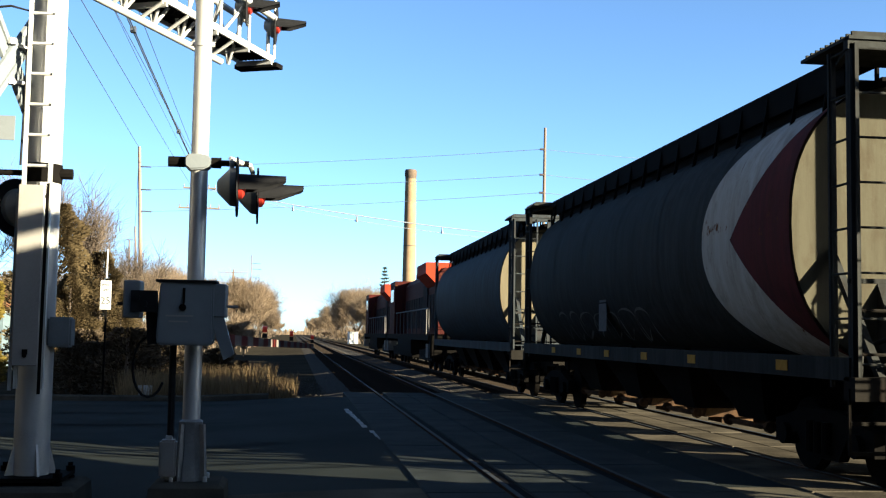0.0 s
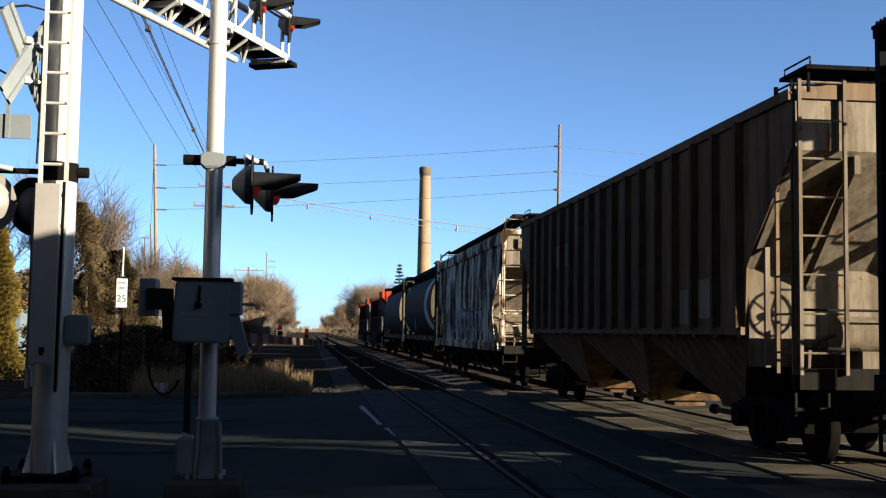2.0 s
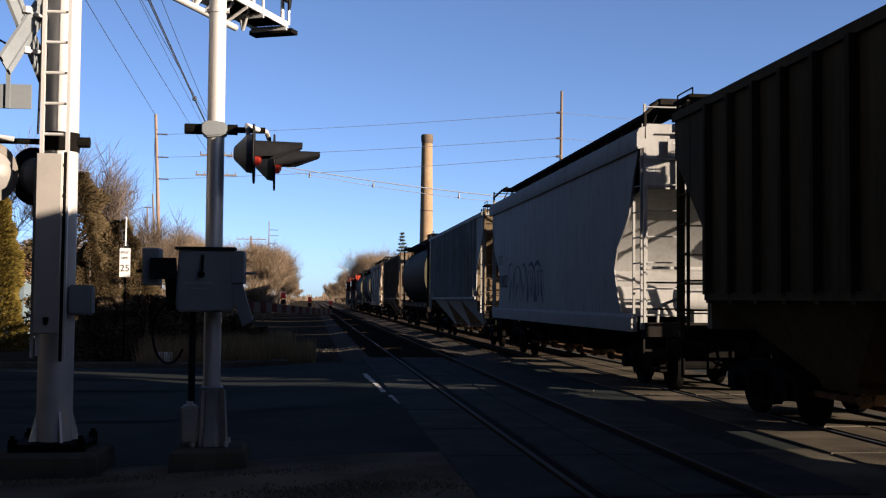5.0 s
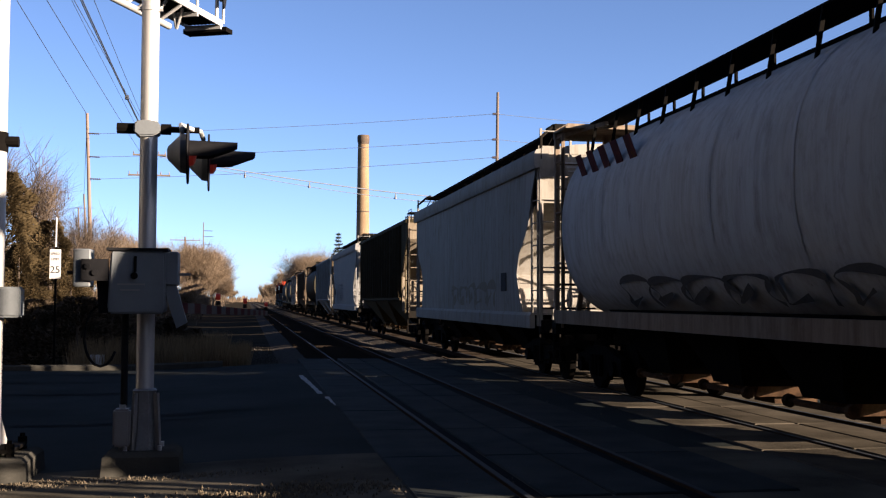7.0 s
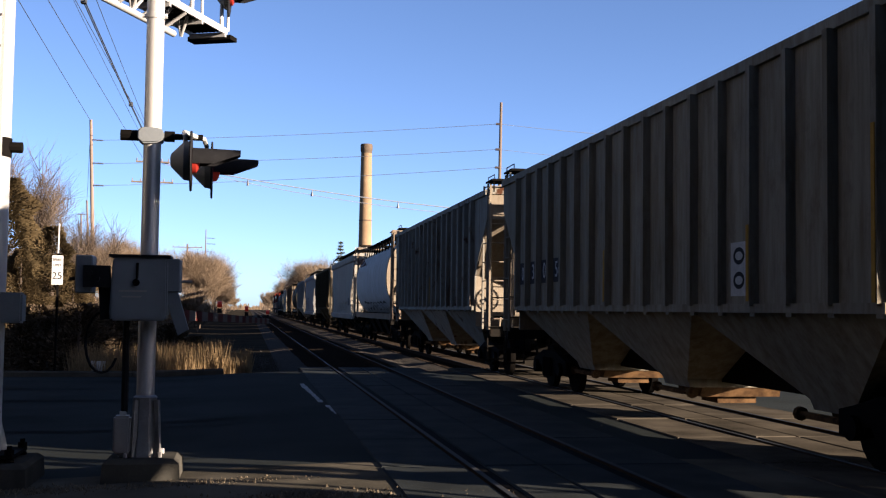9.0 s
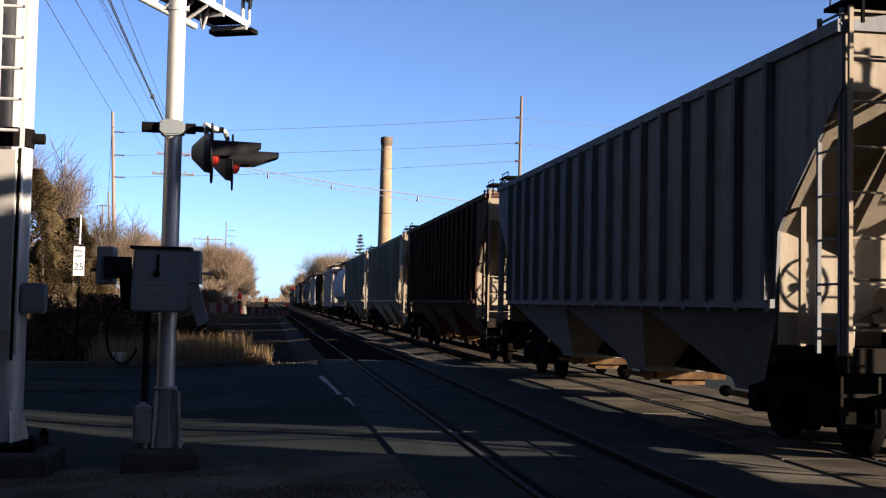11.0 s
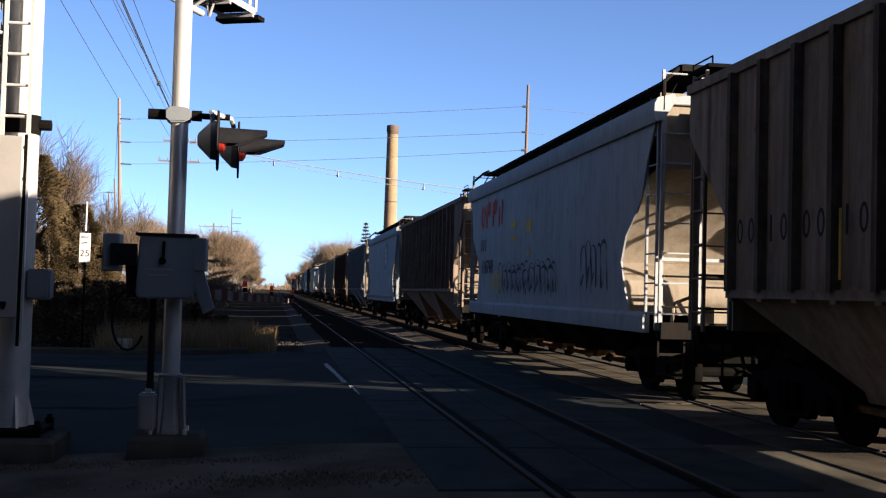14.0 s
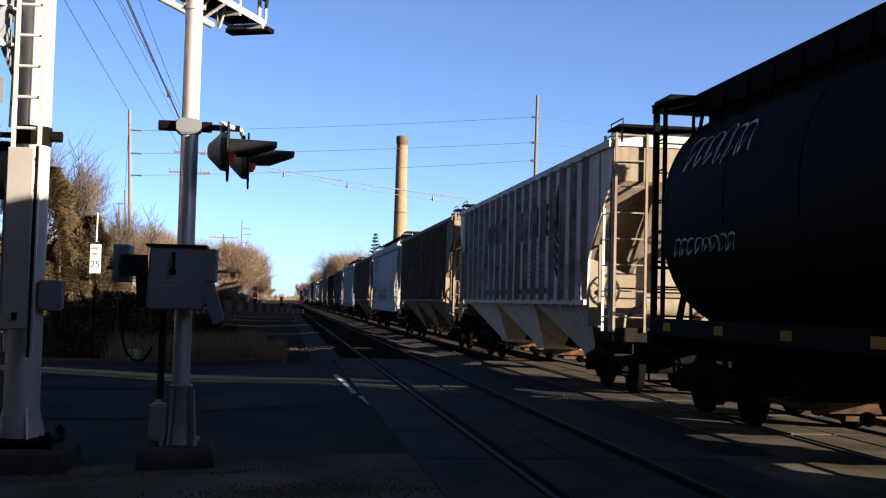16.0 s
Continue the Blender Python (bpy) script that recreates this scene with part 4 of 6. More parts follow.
def side_frame_shape(bm):
    prism(bm, [(-1.22, 0.36), (-1.22, 0.62), (-0.92, 0.68), (-0.45, 0.80), (0.45, 0.80), (0.92, 0.68), (1.22, 0.62), (1.22, 0.36), (0.98, 0.36), (0.62, 0.50), (0.42, 0.24), (-0.42, 0.24), (-0.62, 0.50), (-0.98, 0.36)], "x", -0.06, 0.06)
    for k in (-0.2, 0, 0.2):
        tube(bm, (-0.075, k, 0.30), (-0.075, k, 0.66), 0.07, n=8)
    for k in (-0.89, 0.89):
        tube(bm, (-0.13, k, 0.455), (0.05, k, 0.455), 0.13, n=12)


def bolster_shape(bm):
    box(bm, -1.0, 1.0, -0.22, 0.22, 0.42, 0.72)
    tube(bm, (0, 0, 0.7), (0, 0, 0.95), 0.25, n=12)


def coupler_shape(bm):
    box(bm, -0.09, 0.09, 0, 0.55, 0.78, 0.96)
    prism(bm, [(-0.20, 0.55), (-0.22, 0.85), (0.02, 0.95), (0.05, 0.72), (0.20, 0.80), (0.18, 0.55)], "z", 0.74, 1.02)
    pipe(bm, [(0.35, 0.1, 0.85), (0.38, 0.35, 0.55), (0.25, 0.7, 0.42)], 0.03, 6)


def trucks(root, ys, gap=0.89):
    for y in ys:
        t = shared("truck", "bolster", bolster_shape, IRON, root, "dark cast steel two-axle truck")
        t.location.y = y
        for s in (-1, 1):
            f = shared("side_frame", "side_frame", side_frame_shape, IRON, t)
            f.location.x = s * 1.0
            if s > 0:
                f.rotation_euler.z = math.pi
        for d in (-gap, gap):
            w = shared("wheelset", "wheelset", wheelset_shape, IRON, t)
            w.location.y = d


def couplers(root, half):
    for s in (-1, 1):
        c = shared("coupler", "coupler", coupler_shape, IRON, root)
        c.location.y = s * half
        c.rotation_euler.z = 0 if s > 0 else math.pi


def ladder(root, key, x, y, z0, z1, depth, mat, rail=0.026):
    """A ladder that faces sideways or endways: depth runs along y if positive, along x if given as a negative number."""
    def shape(bm):
        n = max(2, int((z1 - z0) / 0.42))
        a, b = ((0, 0), (0, depth)) if depth > 0 else ((0, 0), (-depth, 0))
        for p in (a, b):
            bar(bm, (p[0], p[1], z0), (p[0], p[1], z1), rail * 1.6, rail * 1.6)
        for k in range(n):
            z = z0 + 0.25 + k * (z1 - z0 - 0.3) / (n - 1)
            tube(bm, (a[0], a[1], z), (b[0], b[1], z), 0.014, n=6)
    ob = shared("ladder", key, shape, mat, root)
    ob.location = (x, y, 0)
    return ob


def running_board(root, key, half, z, w, mat, inner=0.0, name="running_board"):
    """Open bar grating along the roof."""
    def shape(bm):
        n = 9
        for s in (-1, 1):
            for k in range(n):
                x = s * (inner + (w - inner) * k / (n - 1))
                bar(bm, (x, -half, z), (x, half, z), 0.035 if k in (0, n - 1) else 0.012, 0.05 if k in (0, n - 1) else 0.026)
            k = 0
            y = -half
            while y < half:
                a, b = sorted((s * inner, s * w))
                box(bm, a, b, y, y + 0.012, z - 0.008, z + 0.008)
                y += 0.085
    return shared(name, key, shape, mat, root, "open steel roof running board")


def bars_row(root, items, mat, name="lettering", side=-1, x=1.6):
    """Lettering as plain blocks: (y, z, width, height) on the camera side."""
    if name == "lettering":
        glyphs(root, [("o" if k % 4 != 3 else "i", y, z, w, h, max(0.03, 0.25 * min(w, h))) for k, (y, z, w, h) in enumerate(items)], mat, name, x)
        return
    for y, z, w, h in items:
        bm = bmesh.new()
        box(bm, side * x - 0.004, side * x + 0.004, y - w / 2, y + w / 2, z - h / 2, z + h / 2)
        part(name, bm, mat, root)


def glyphs(root, items, mat, name="painted_letter", x=1.6):
    """Large painted marks as plain rings ("o") and stems ("i"): (kind, y, z, width, height, stroke)."""
    for kind, y, z, w, h, t in items:
        bm = bmesh.new()
        if kind == "o":
            n = 28
            rows = []
            for i in range(n + 1):
                a = 6.28318 * i / n
                rows.append([(-x, y + (w / 2 - d) * math.cos(a), z + (h / 2 - d) * math.sin(a)) for d in (0, t)])
            loft(bm, rows, closed=False)
        else:
            box(bm, -x - 0.003, -x + 0.003, y - t / 2, y + t / 2, z - h / 2, z + h / 2)
        part(name, bm, mat, root)


def car_text(root, text, size, y, z, mat, x):
    lettering(text, size, "lettering", mat, root, Matrix(((0, 0, -1, -x), (-1, 0, 0, y), (0, 1, 0, z), (0, 0, 0, 1))))


def spray(root, mat, y0, y1, z0, z1, n, seed, x, width=0.035, name="graffiti"):
    """Sprayed loops and strokes as thin ribbons on the car's side; x is the offset as a function of z."""
    rnd = random.Random(seed)
    for k in range(n):
        bm = bmesh.new()
        cy, cz = y0 + (y1 - y0) * (k + 0.5) / n, (z0 + z1) / 2
        ry, rz = (y1 - y0) / n * rnd.uniform(0.36, 0.58), (z1 - z0) / 2 * rnd.uniform(0.7, 1.0)
        lean, hook, waist = rnd.uniform(-0.25, 0.25), rnd.uniform(-0.3, 0.5), rnd.uniform(0.0, 0.35)
        pts = []
        m = 26
        for i in range(m):
            u = i / (m - 1)
            if u < 0.30:
                a, b = -1.0 + waist * math.sin(10.5 * u), -1.0 + 1.5 * u / 0.30
            elif u < 0.62:
                w = math.pi * (u - 0.30) / 0.32
                a, b = -math.cos(w), 0.5 + 0.5 * math.sin(w)
            elif u < 0.86:
                a, b = 1.0 - waist * math.sin(13 * (u - 0.62)), 0.5 - 1.5 * (u - 0.62) / 0.24
            else:
                w = (u - 0.86) / 0.14
                a, b = 1.0 - 1.1 * w, -1.0 + (0.7 + hook) * w
            pts.append((cy + ry * (a + lean * b), cz + rz * b))
        prev = None
        for i, (u, v) in enumerate(pts):
            du, dv = (pts[min(i + 1, m - 1)][0] - pts[max(i - 1, 0)][0], pts[min(i + 1, m - 1)][1] - pts[max(i - 1, 0)][1])
            l = math.hypot(du, dv) or 1
            w = width * (0.7 + 0.5 * math.sin(i * 0.7 + k))
            row = [bm.verts.new((x(v + s * w * du / l) - 0.006, u - s * w * dv / l, v + s * w * du / l)) for s in (-1, 1)]
            if prev:
                bm.faces.new((prev[0], prev[1], row[1], row[0]))
            prev = row
        part(name, bm, mat, root, "sprayed graffiti line")


def reflectors(root, ys, z, x, mat=YELLOW, w=0.30, h=0.12):
    for y in ys:
        ob = shared("reflector", f"reflector{w}{h}", lambda bm: box(bm, -0.004, 0.004, -w / 2, w / 2, -h / 2, h / 2), mat, root, "yellow reflector strip")
        ob.location = (-x, y, z)


def end_gear(root, y, s, paint, brake):
    """Platform, reservoir, pipes and brake wheel at a car's end; s is +1 ahead, -1 behind."""
    o = shared("end_sill", f"end_sill{s}", lambda bm: (box(bm, -1.5, 1.5, -0.12, 0.12, 0.98, 1.22), box(bm, -0.35, 0.35, -0.9 if s > 0 else 0.0, 0.0 if s > 0 else 0.9, 0.8, 1.1)), P_DARK_END, root)
    o.location.y = y
    def steps_shape(bm):
        for sx in (-1, 1):
            for z in (0.45, 0.75):
                box(bm, sx * 1.30 - 0.2, sx * 1.30 + 0.2, -0.02, 0.02, z - 0.02, z + 0.02)
            for dx in (-0.2, 0.2):
                bar(bm, (sx * 1.3 + dx, 0, 0.43), (sx * 1.3 + dx, 0, 1.1), 0.03, 0.03)
        for z in (1.9, ):
            tube(bm, (-1.45, 0, z), (1.45, 0, z), 0.018, n=6)
        tube(bm, (-1.45, 0, 1.45), (-0.7, 0, 1.45), 0.018, n=6)
        tube(bm, (0.7, 0, 1.45), (1.45, 0, 1.45), 0.018, n=6)
    o = shared("step", "end_steps", steps_shape, P_DARK_END, root)
    o.location.y = y
    if brake:
        def tank(bm):
            tube(bm, (-0.75, 0, 1.62), (0.35, 0, 1.62), 0.22, n=14)
            tube(bm, (0.35, 0, 1.62), (0.45, 0, 1.62), 0.22, 0.12, n=14)
            pipe(bm, [(-0.75, 0, 1.62), (-1.05, 0.05, 1.5), (-1.1, 0.0, 1.15)], 0.03, 6)
            pipe(bm, [(0.4, 0, 1.7), (0.8, 0.05, 1.9), (1.0, 0, 1.4), (0.95, 0, 1.15)], 0.03, 6)
            box(bm, 0.55, 0.95, -0.15, 0.15, 1.24, 1.55)
            box(bm, -0.5, 0.1, -0.2, 0.2, 1.2, 1.42)
        o = shared("air_reservoir", "tank", tank, paint, root, "brake air reservoir with pipes")
        o.location.y = y - s * 0.55
        def wheel(bm):
            n = 20
            pts = [(0.28 * math.cos(6.28318 * i / n), 0, 0.28 * math.sin(6.28318 * i / n)) for i in range(n + 1)]
            pipe(bm, pts, 0.018, 6)
            for i in range(0, n, 4):
                tube(bm, (0, 0, 0), pts[i], 0.012, n=5)
            tube(bm, (0, -0.1, 0), (0, 0.02, 0), 0.05, n=8)
        o = shared("brake_wheel", "brake_wheel", wheel, IRON, root, "spoked hand brake wheel")
        o.location = (0.55, y - s * 0.05, 2.35)


def funnels(root, key, ys, top_l, top_z, top_w, bot_z, paint, gate_paint):
    def shape(bm):
        rings = []
        for z, hx, hy in ((top_z, top_w, top_l), (bot_z + 0.12, 0.85, 0.50), (bot_z, 0.80, 0.50)):
            rings.append([(-hx, -hy, z), (hx, -hy, z), (hx, hy, z), (-hx, hy, z)])
        loft(bm, rings)
    def gate(bm):
        loft(bm, [[(-0.62, -0.40, bot_z - 0.14), (0.62, -0.40, bot_z - 0.14), (0.62, 0.40, bot_z - 0.14), (-0.62, 0.40, bot_z - 0.14)], [(-0.60, -0.50, bot_z + 0.06), (0.60, -0.50, bot_z + 0.06), (0.60, 0.50, bot_z + 0.06), (-0.60, 0.50, bot_z + 0.06)]])
        box(bm, -0.90, -0.82, -0.5, 0.5, bot_z - 0.10, bot_z - 0.05)
        tube(bm, (-0.86, -0.75, bot_z - 0.06), (-0.86, 0.75, bot_z - 0.06), 0.035, n=8)
        for k in (-0.7, 0.7):
            tube(bm, (-0.86, k - 0.04, bot_z - 0.06), (-0.86, k + 0.04, bot_z - 0.06), 0.08, n=8)
        box(bm, -0.3, 0.3, -0.3, 0.3, bot_z - 0.24, bot_z - 0.14)
    # deep sill box added to keep sun off the hopper faces
    shared("center_sill", key + "sill", lambda bm: box(bm, -0.32, 0.32, ys[0] - 3.2, ys[-1] + 3.2, 0.60, top_z - 0.02), IRON, root, "deep dark centre sill added to shade the hoppers")
    for y in ys:
        f = shared("hopper", key + "funnel", shape, paint, root, "sloping discharge hopper")
        f.location.y = y
        g = shared("outlet_gate", key + "gate", gate, gate_paint, f, "rusty sliding outlet gate")


GROUP = "covered hopper cars of the freight train"


def ribbed_car(y, paint, label, brake_behind=True, pale_ribs=None, end_paint=None):
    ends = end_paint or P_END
    root = thing("hopper_car", label, "freight car", pose(TRAIN_X, y, 0), GROUP)
    edge = [(-8.42, 4.42), (-8.42, 3.78), (-7.85, 3.25), (-7.25, 2.70), (-7.02, 2.45), (-6.95, 1.63)]
    outline = edge + [(-a, z) for a, z in edge[::-1]]
    for s in (-1, 1):
        def side(bm, s=s):
            a, b = sorted((s * 1.53, s * 1.57))
            prism(bm, outline, "x", a, b)
            a, b = sorted((s * 1.50, s * 1.63))
            box(bm, a, b, -6.96, 6.96, 1.60, 1.70)
            a, b = sorted((s * 1.48, s * 1.62))
            box(bm, a, b, -8.43, 8.43, 4.34, 4.47)
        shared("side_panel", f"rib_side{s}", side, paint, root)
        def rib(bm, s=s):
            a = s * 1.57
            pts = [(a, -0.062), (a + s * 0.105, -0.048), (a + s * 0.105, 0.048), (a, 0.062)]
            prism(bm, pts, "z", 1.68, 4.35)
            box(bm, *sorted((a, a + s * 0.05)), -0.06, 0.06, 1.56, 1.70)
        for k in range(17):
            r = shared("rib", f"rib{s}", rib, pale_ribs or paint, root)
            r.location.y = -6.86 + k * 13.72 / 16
    def roof(bm):
        prism(bm, [(-1.60, 4.43), (-0.9, 4.58), (0, 4.64), (0.9, 4.58), (1.60, 4.43), (1.55, 4.36), (-1.55, 4.36)], "y", -8.44, 8.44)
    shared("roof", "rib_roof", roof, paint, root)
    def hatches(bm):
        prism(bm, [(-0.28, 4.60), (-0.25, 4.72), (0.25, 4.72), (0.28, 4.60)], "y", -7.4, 7.4)
        for k in range(19):
            box(bm, -0.33, 0.33, -7.3 + k * 0.81 - 0.03, -7.3 + k * 0.81 + 0.03, 4.58, 4.745)
    shared("roof_hatch", "rib_hatch", hatches, paint, root)
    running_board(root, "rib_board", 8.2, 4.76, 0.78, IRON, 0.40)
    for s in (-1, 1):
        def end_board(bm, s=s):
            for x in (-1.5, -0.75, 0, 0.75, 1.5):
                box(bm, x - 0.012, x + 0.012, *sorted((s * 7.93, s * 8.69)), 4.655, 4.70)
            for x in (-1.45, 1.45):
                bar(bm, (x, s * 8.6, 4.4), (x, s * 8.6, 4.68), 0.03, 0.03)
                pipe(bm, [(x, s * 7.95, 4.70), (x, s * 7.95, 4.80), (x, s * 8.65, 4.80), (x, s * 8.65, 4.70)], 0.012, 6)
        shared("end_platform", f"rib_endboard{s}", end_board, IRON, root, "roof end platform of steel grating")
        for k in range(9):
            shared("slat", "rib_slat", lambda bm: bar(bm, (-1.5, 0, 4.68), (1.5, 0, 4.68), 0.022, 0.05), IRON, root).location.y = s * (7.95 + 0.09 * k)
        def end(bm, s=s):
            prism(bm, [(s * a, z) for a, z in ((8.40, 4.54), (8.40, 3.76), (6.99, 2.44), (6.99, 1.2), (6.95, 1.2), (6.95, 2.46), (8.36, 3.78), (8.36, 4.54))], "x", -1.53, 1.53)
        e = shared("end_sheet", f"rib_end{s}", end, ends, root, "end sheet with light and shade put into its colour")
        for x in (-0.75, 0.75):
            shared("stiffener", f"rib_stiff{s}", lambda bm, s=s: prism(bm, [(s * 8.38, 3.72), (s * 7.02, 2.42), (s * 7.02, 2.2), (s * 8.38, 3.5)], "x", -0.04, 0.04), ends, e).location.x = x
        for x in (-1.50, 1.50):
            shared("end_post", f"rib_post{s}", lambda bm, s=s: box(bm, -0.045, 0.045, *sorted((s * 8.30, s * 8.42)), 1.15, 3.80), paint, e).location.x = x
        for x in (-1.42, 1.42):
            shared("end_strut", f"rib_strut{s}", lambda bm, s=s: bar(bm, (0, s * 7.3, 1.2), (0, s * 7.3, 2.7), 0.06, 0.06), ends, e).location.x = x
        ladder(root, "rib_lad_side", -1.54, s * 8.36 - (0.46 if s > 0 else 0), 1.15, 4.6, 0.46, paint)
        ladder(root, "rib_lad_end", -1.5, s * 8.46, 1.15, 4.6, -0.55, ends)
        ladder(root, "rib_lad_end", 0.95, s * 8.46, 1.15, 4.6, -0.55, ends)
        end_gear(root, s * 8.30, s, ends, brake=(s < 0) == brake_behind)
    shared("center_sill", "rib_sill", lambda bm: box(bm, -0.3, 0.3, -8.3, 8.3, 0.82, 1.15), IRON, root)
    funnels(root, "rib", (-4.62, 0.0, 4.54), 2.32, 1.62, 1.52, 0.52, paint, RUST)
    trucks(root, (-6.35, 6.35))
    couplers(root, 8.35)
    return root


SMOOTH_EDGE = [(7.55, 1.33), (6.78, 1.34), (6.55, 1.7), (6.38, 2.15), (6.62, 2.55), (7.15, 2.9), (7.38, 3.1), (7.62, 3.7), (7.9, 4.2), (8.05, 4.42)]


def smooth_half(z):
    e = SMOOTH_EDGE[1:]
    for (a, za), (b, zb) in zip(e, e[1:]):
        if za <= z <= zb:
            return a + (b - a) * (z - za) / (zb - za)
    return e[-1][0] if z > e[-1][1] else e[0][0]


def smooth_x(z):
    return -(1.595 - 0.035 * ((z - 2.9) / 1.55) ** 2 - 0.006)


def smooth_car(y, paint, label, brake_behind=True, sill=None, end_paint=None):
    root = thing("hopper_car", label, "freight car", pose(TRAIN_X, y, 0), GROUP)
    for s in (-1, 1):
        def side(bm, s=s):
            zs = [1.34, 1.52, 1.7, 1.92, 2.15, 2.35, 2.55, 2.72, 2.9, 3.1, 3.4, 3.7, 3.95, 4.2, 4.42]
            outer = [[(s * -smooth_x(z), smooth_half(z) * u, z) for u in steps(-1, 1, 12)] for z in zs]
            inner = [[(s * -(smooth_x(z) + 0.03), smooth_half(z) * u, z) for u in steps(-1, 1, 12)] for z in zs]
            for g in (outer, inner):
                loft(bm, g, closed=False)
            loft(bm, [[r[0] for r in outer], [r[0] for r in inner]], closed=False)
            loft(bm, [[r[-1] for r in outer], [r[-1] for r in inner]], closed=False)
        shared("side_panel", f"smooth_side{s}", side, paint, root)
        def sillshape(bm, s=s):
            a = s * 1.50
            prism(bm, [(a, 1.05), (a + s * 0.10, 1.05), (a + s * 0.11, 1.10), (a + s * 0.11, 1.30), (a + s * 0.06, 1.36), (a, 1.36)], "y", -7.6, 7.6)
        shared("side_sill", f"smooth_sill{s}", sillshape, sill or paint, root)
        def eave(bm, s=s):
            prism(bm, [(s * 1.50, 4.20), (s * 1.62, 4.17), (s * 1.65, 4.23), (s * 1.645, 4.44), (s * 1.60, 4.53), (s * 1.35, 4.60), (s * 1.3, 4.52)], "y", -8.08, 8.08)
        shared("eave", f"smooth_eave{s}", eave, paint, root)
    def roof(bm):
        prism(bm, [(-1.40, 4.54), (-0.8, 4.66), (0, 4.71), (0.8, 4.66), (1.40, 4.54), (1.3, 4.46), (-1.3, 4.46)], "y", -8.0, 8.0)
        prism(bm, [(-0.3, 4.68), (-0.26, 4.80), (0.26, 4.80), (0.3, 4.68)], "y", -7.2, 7.2)
    shared("roof", "smooth_roof", roof, paint, root)
    running_board(root, "smooth_board", 7.9, 4.98, 1.12, IRON, 0.55)
    def bracket(bm):
        pipe(bm, [(-1.30, 0, 4.60), (-1.12, 0, 4.95), (1.12, 0, 4.95), (1.30, 0, 4.60)], 0.022, 4)
    for k in range(15):
        shared("board_bracket", "smooth_bracket", bracket, IRON, root).location.y = -7.7 + k * 1.1
    for s in (-1, 1):
        def hoop(bm, s=s):
            for x in (-1.5, 1.5):
                pipe(bm, [(x, s * 8.05, 4.35), (x, s * 8.05, 4.78), (x * 0.82, s * 8.0, 5.02), (x * 0.8, s * 7.4, 5.03)], 0.035, 8)
            bar(bm, (-1.22, s * 8.02, 5.0), (1.22, s * 8.02, 5.0), 0.06, 0.10)
        shared("roof_hoop", f"smooth_hoop{s}", hoop, P_DARK_END, root, "bent grab rail at the roof end")
        for k in range(8):
            shared("slat", "smooth_slat", lambda bm: bar(bm, (-1.2, 0, 4.99), (1.2, 0, 4.99), 0.022, 0.05), P_DARK_END, root).location.y = s * (7.3 + 0.1 * k)
        def end(bm, s=s):
            prof = [(7.98, 4.62), (7.98, 3.5), (7.2, 3.35), (6.0, 2.45), (5.8, 2.15), (6.35, 1.85), (6.45, 1.30)]
            prism(bm, [(s * a, z) for a, z in prof + [(a - 0.03, z) for a, z in prof[::-1]]], "x", -1.53, 1.53)
        e = shared("end_sheet", f"smooth_end{s}", end, end_paint or paint, root)
        for x in (-1.46, 1.46):
            shared("end_post", f"smooth_post{s}", lambda bm, s=s: bar(bm, (0, s * 7.95, 1.1), (0, s * 7.98, 4.4), 0.05, 0.06), paint, e).location.x = x
        shared("end_rail", f"smooth_rail{s}", lambda bm, s=s: bar(bm, (-1.5, s * 8.0, 2.15), (1.5, s * 8.0, 2.15), 0.04, 0.05), paint, e)
        def panel(bm, s=s):
            box(bm, -1.10, -0.55, *sorted((s * 8.06, s * 8.075)), 4.05, 4.35)
        pn = shared("warning_panel", f"smooth_panel{s}", panel, end_paint or paint, root)
        for k in range(3):
            shared("warning_text", f"smooth_text{k}{s}", lambda bm, s=s, k=k: box(bm, -1.02 + 0.03 * k, -0.64, *sorted((s * 8.075, s * 8.08)), 4.27 - 0.08 * k, 4.295 - 0.08 * k), LETTER_GREY, pn)
        ladder(root, "smooth_lad_side", -1.53, s * 7.95 - (0.46 if s > 0 else 0), 1.1, 4.5, 0.46, paint)
        ladder(root, "smooth_lad_end", -1.5, s * 8.04, 1.1, 4.95, -0.6, paint)
        ladder(root, "smooth_lad_end", 0.9, s * 8.04, 1.1, 4.95, -0.6, paint)
        end_gear(root, s * 8.0, s, end_paint or paint, brake=(s < 0) == brake_behind)
    shared("center_sill", "smooth_center", lambda bm: box(bm, -0.3, 0.3, -8.2, 8.2, 0.82, 1.15), IRON, root)
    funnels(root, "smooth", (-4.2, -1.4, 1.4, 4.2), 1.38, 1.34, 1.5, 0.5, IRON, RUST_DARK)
    trucks(root, (-6.3, 6.3))
    couplers(root, 8.2)
    return root


def barrel(u):
    """Cross-section of a cylindrical car: angle to (x, z)."""
    c, s = math.cos(u), math.sin(u)
    k = 2.0 / 2.35
    return (1.60 * math.copysign(abs(c) ** k, c), 2.90 + 1.66 * math.copysign(abs(s) ** k, s))


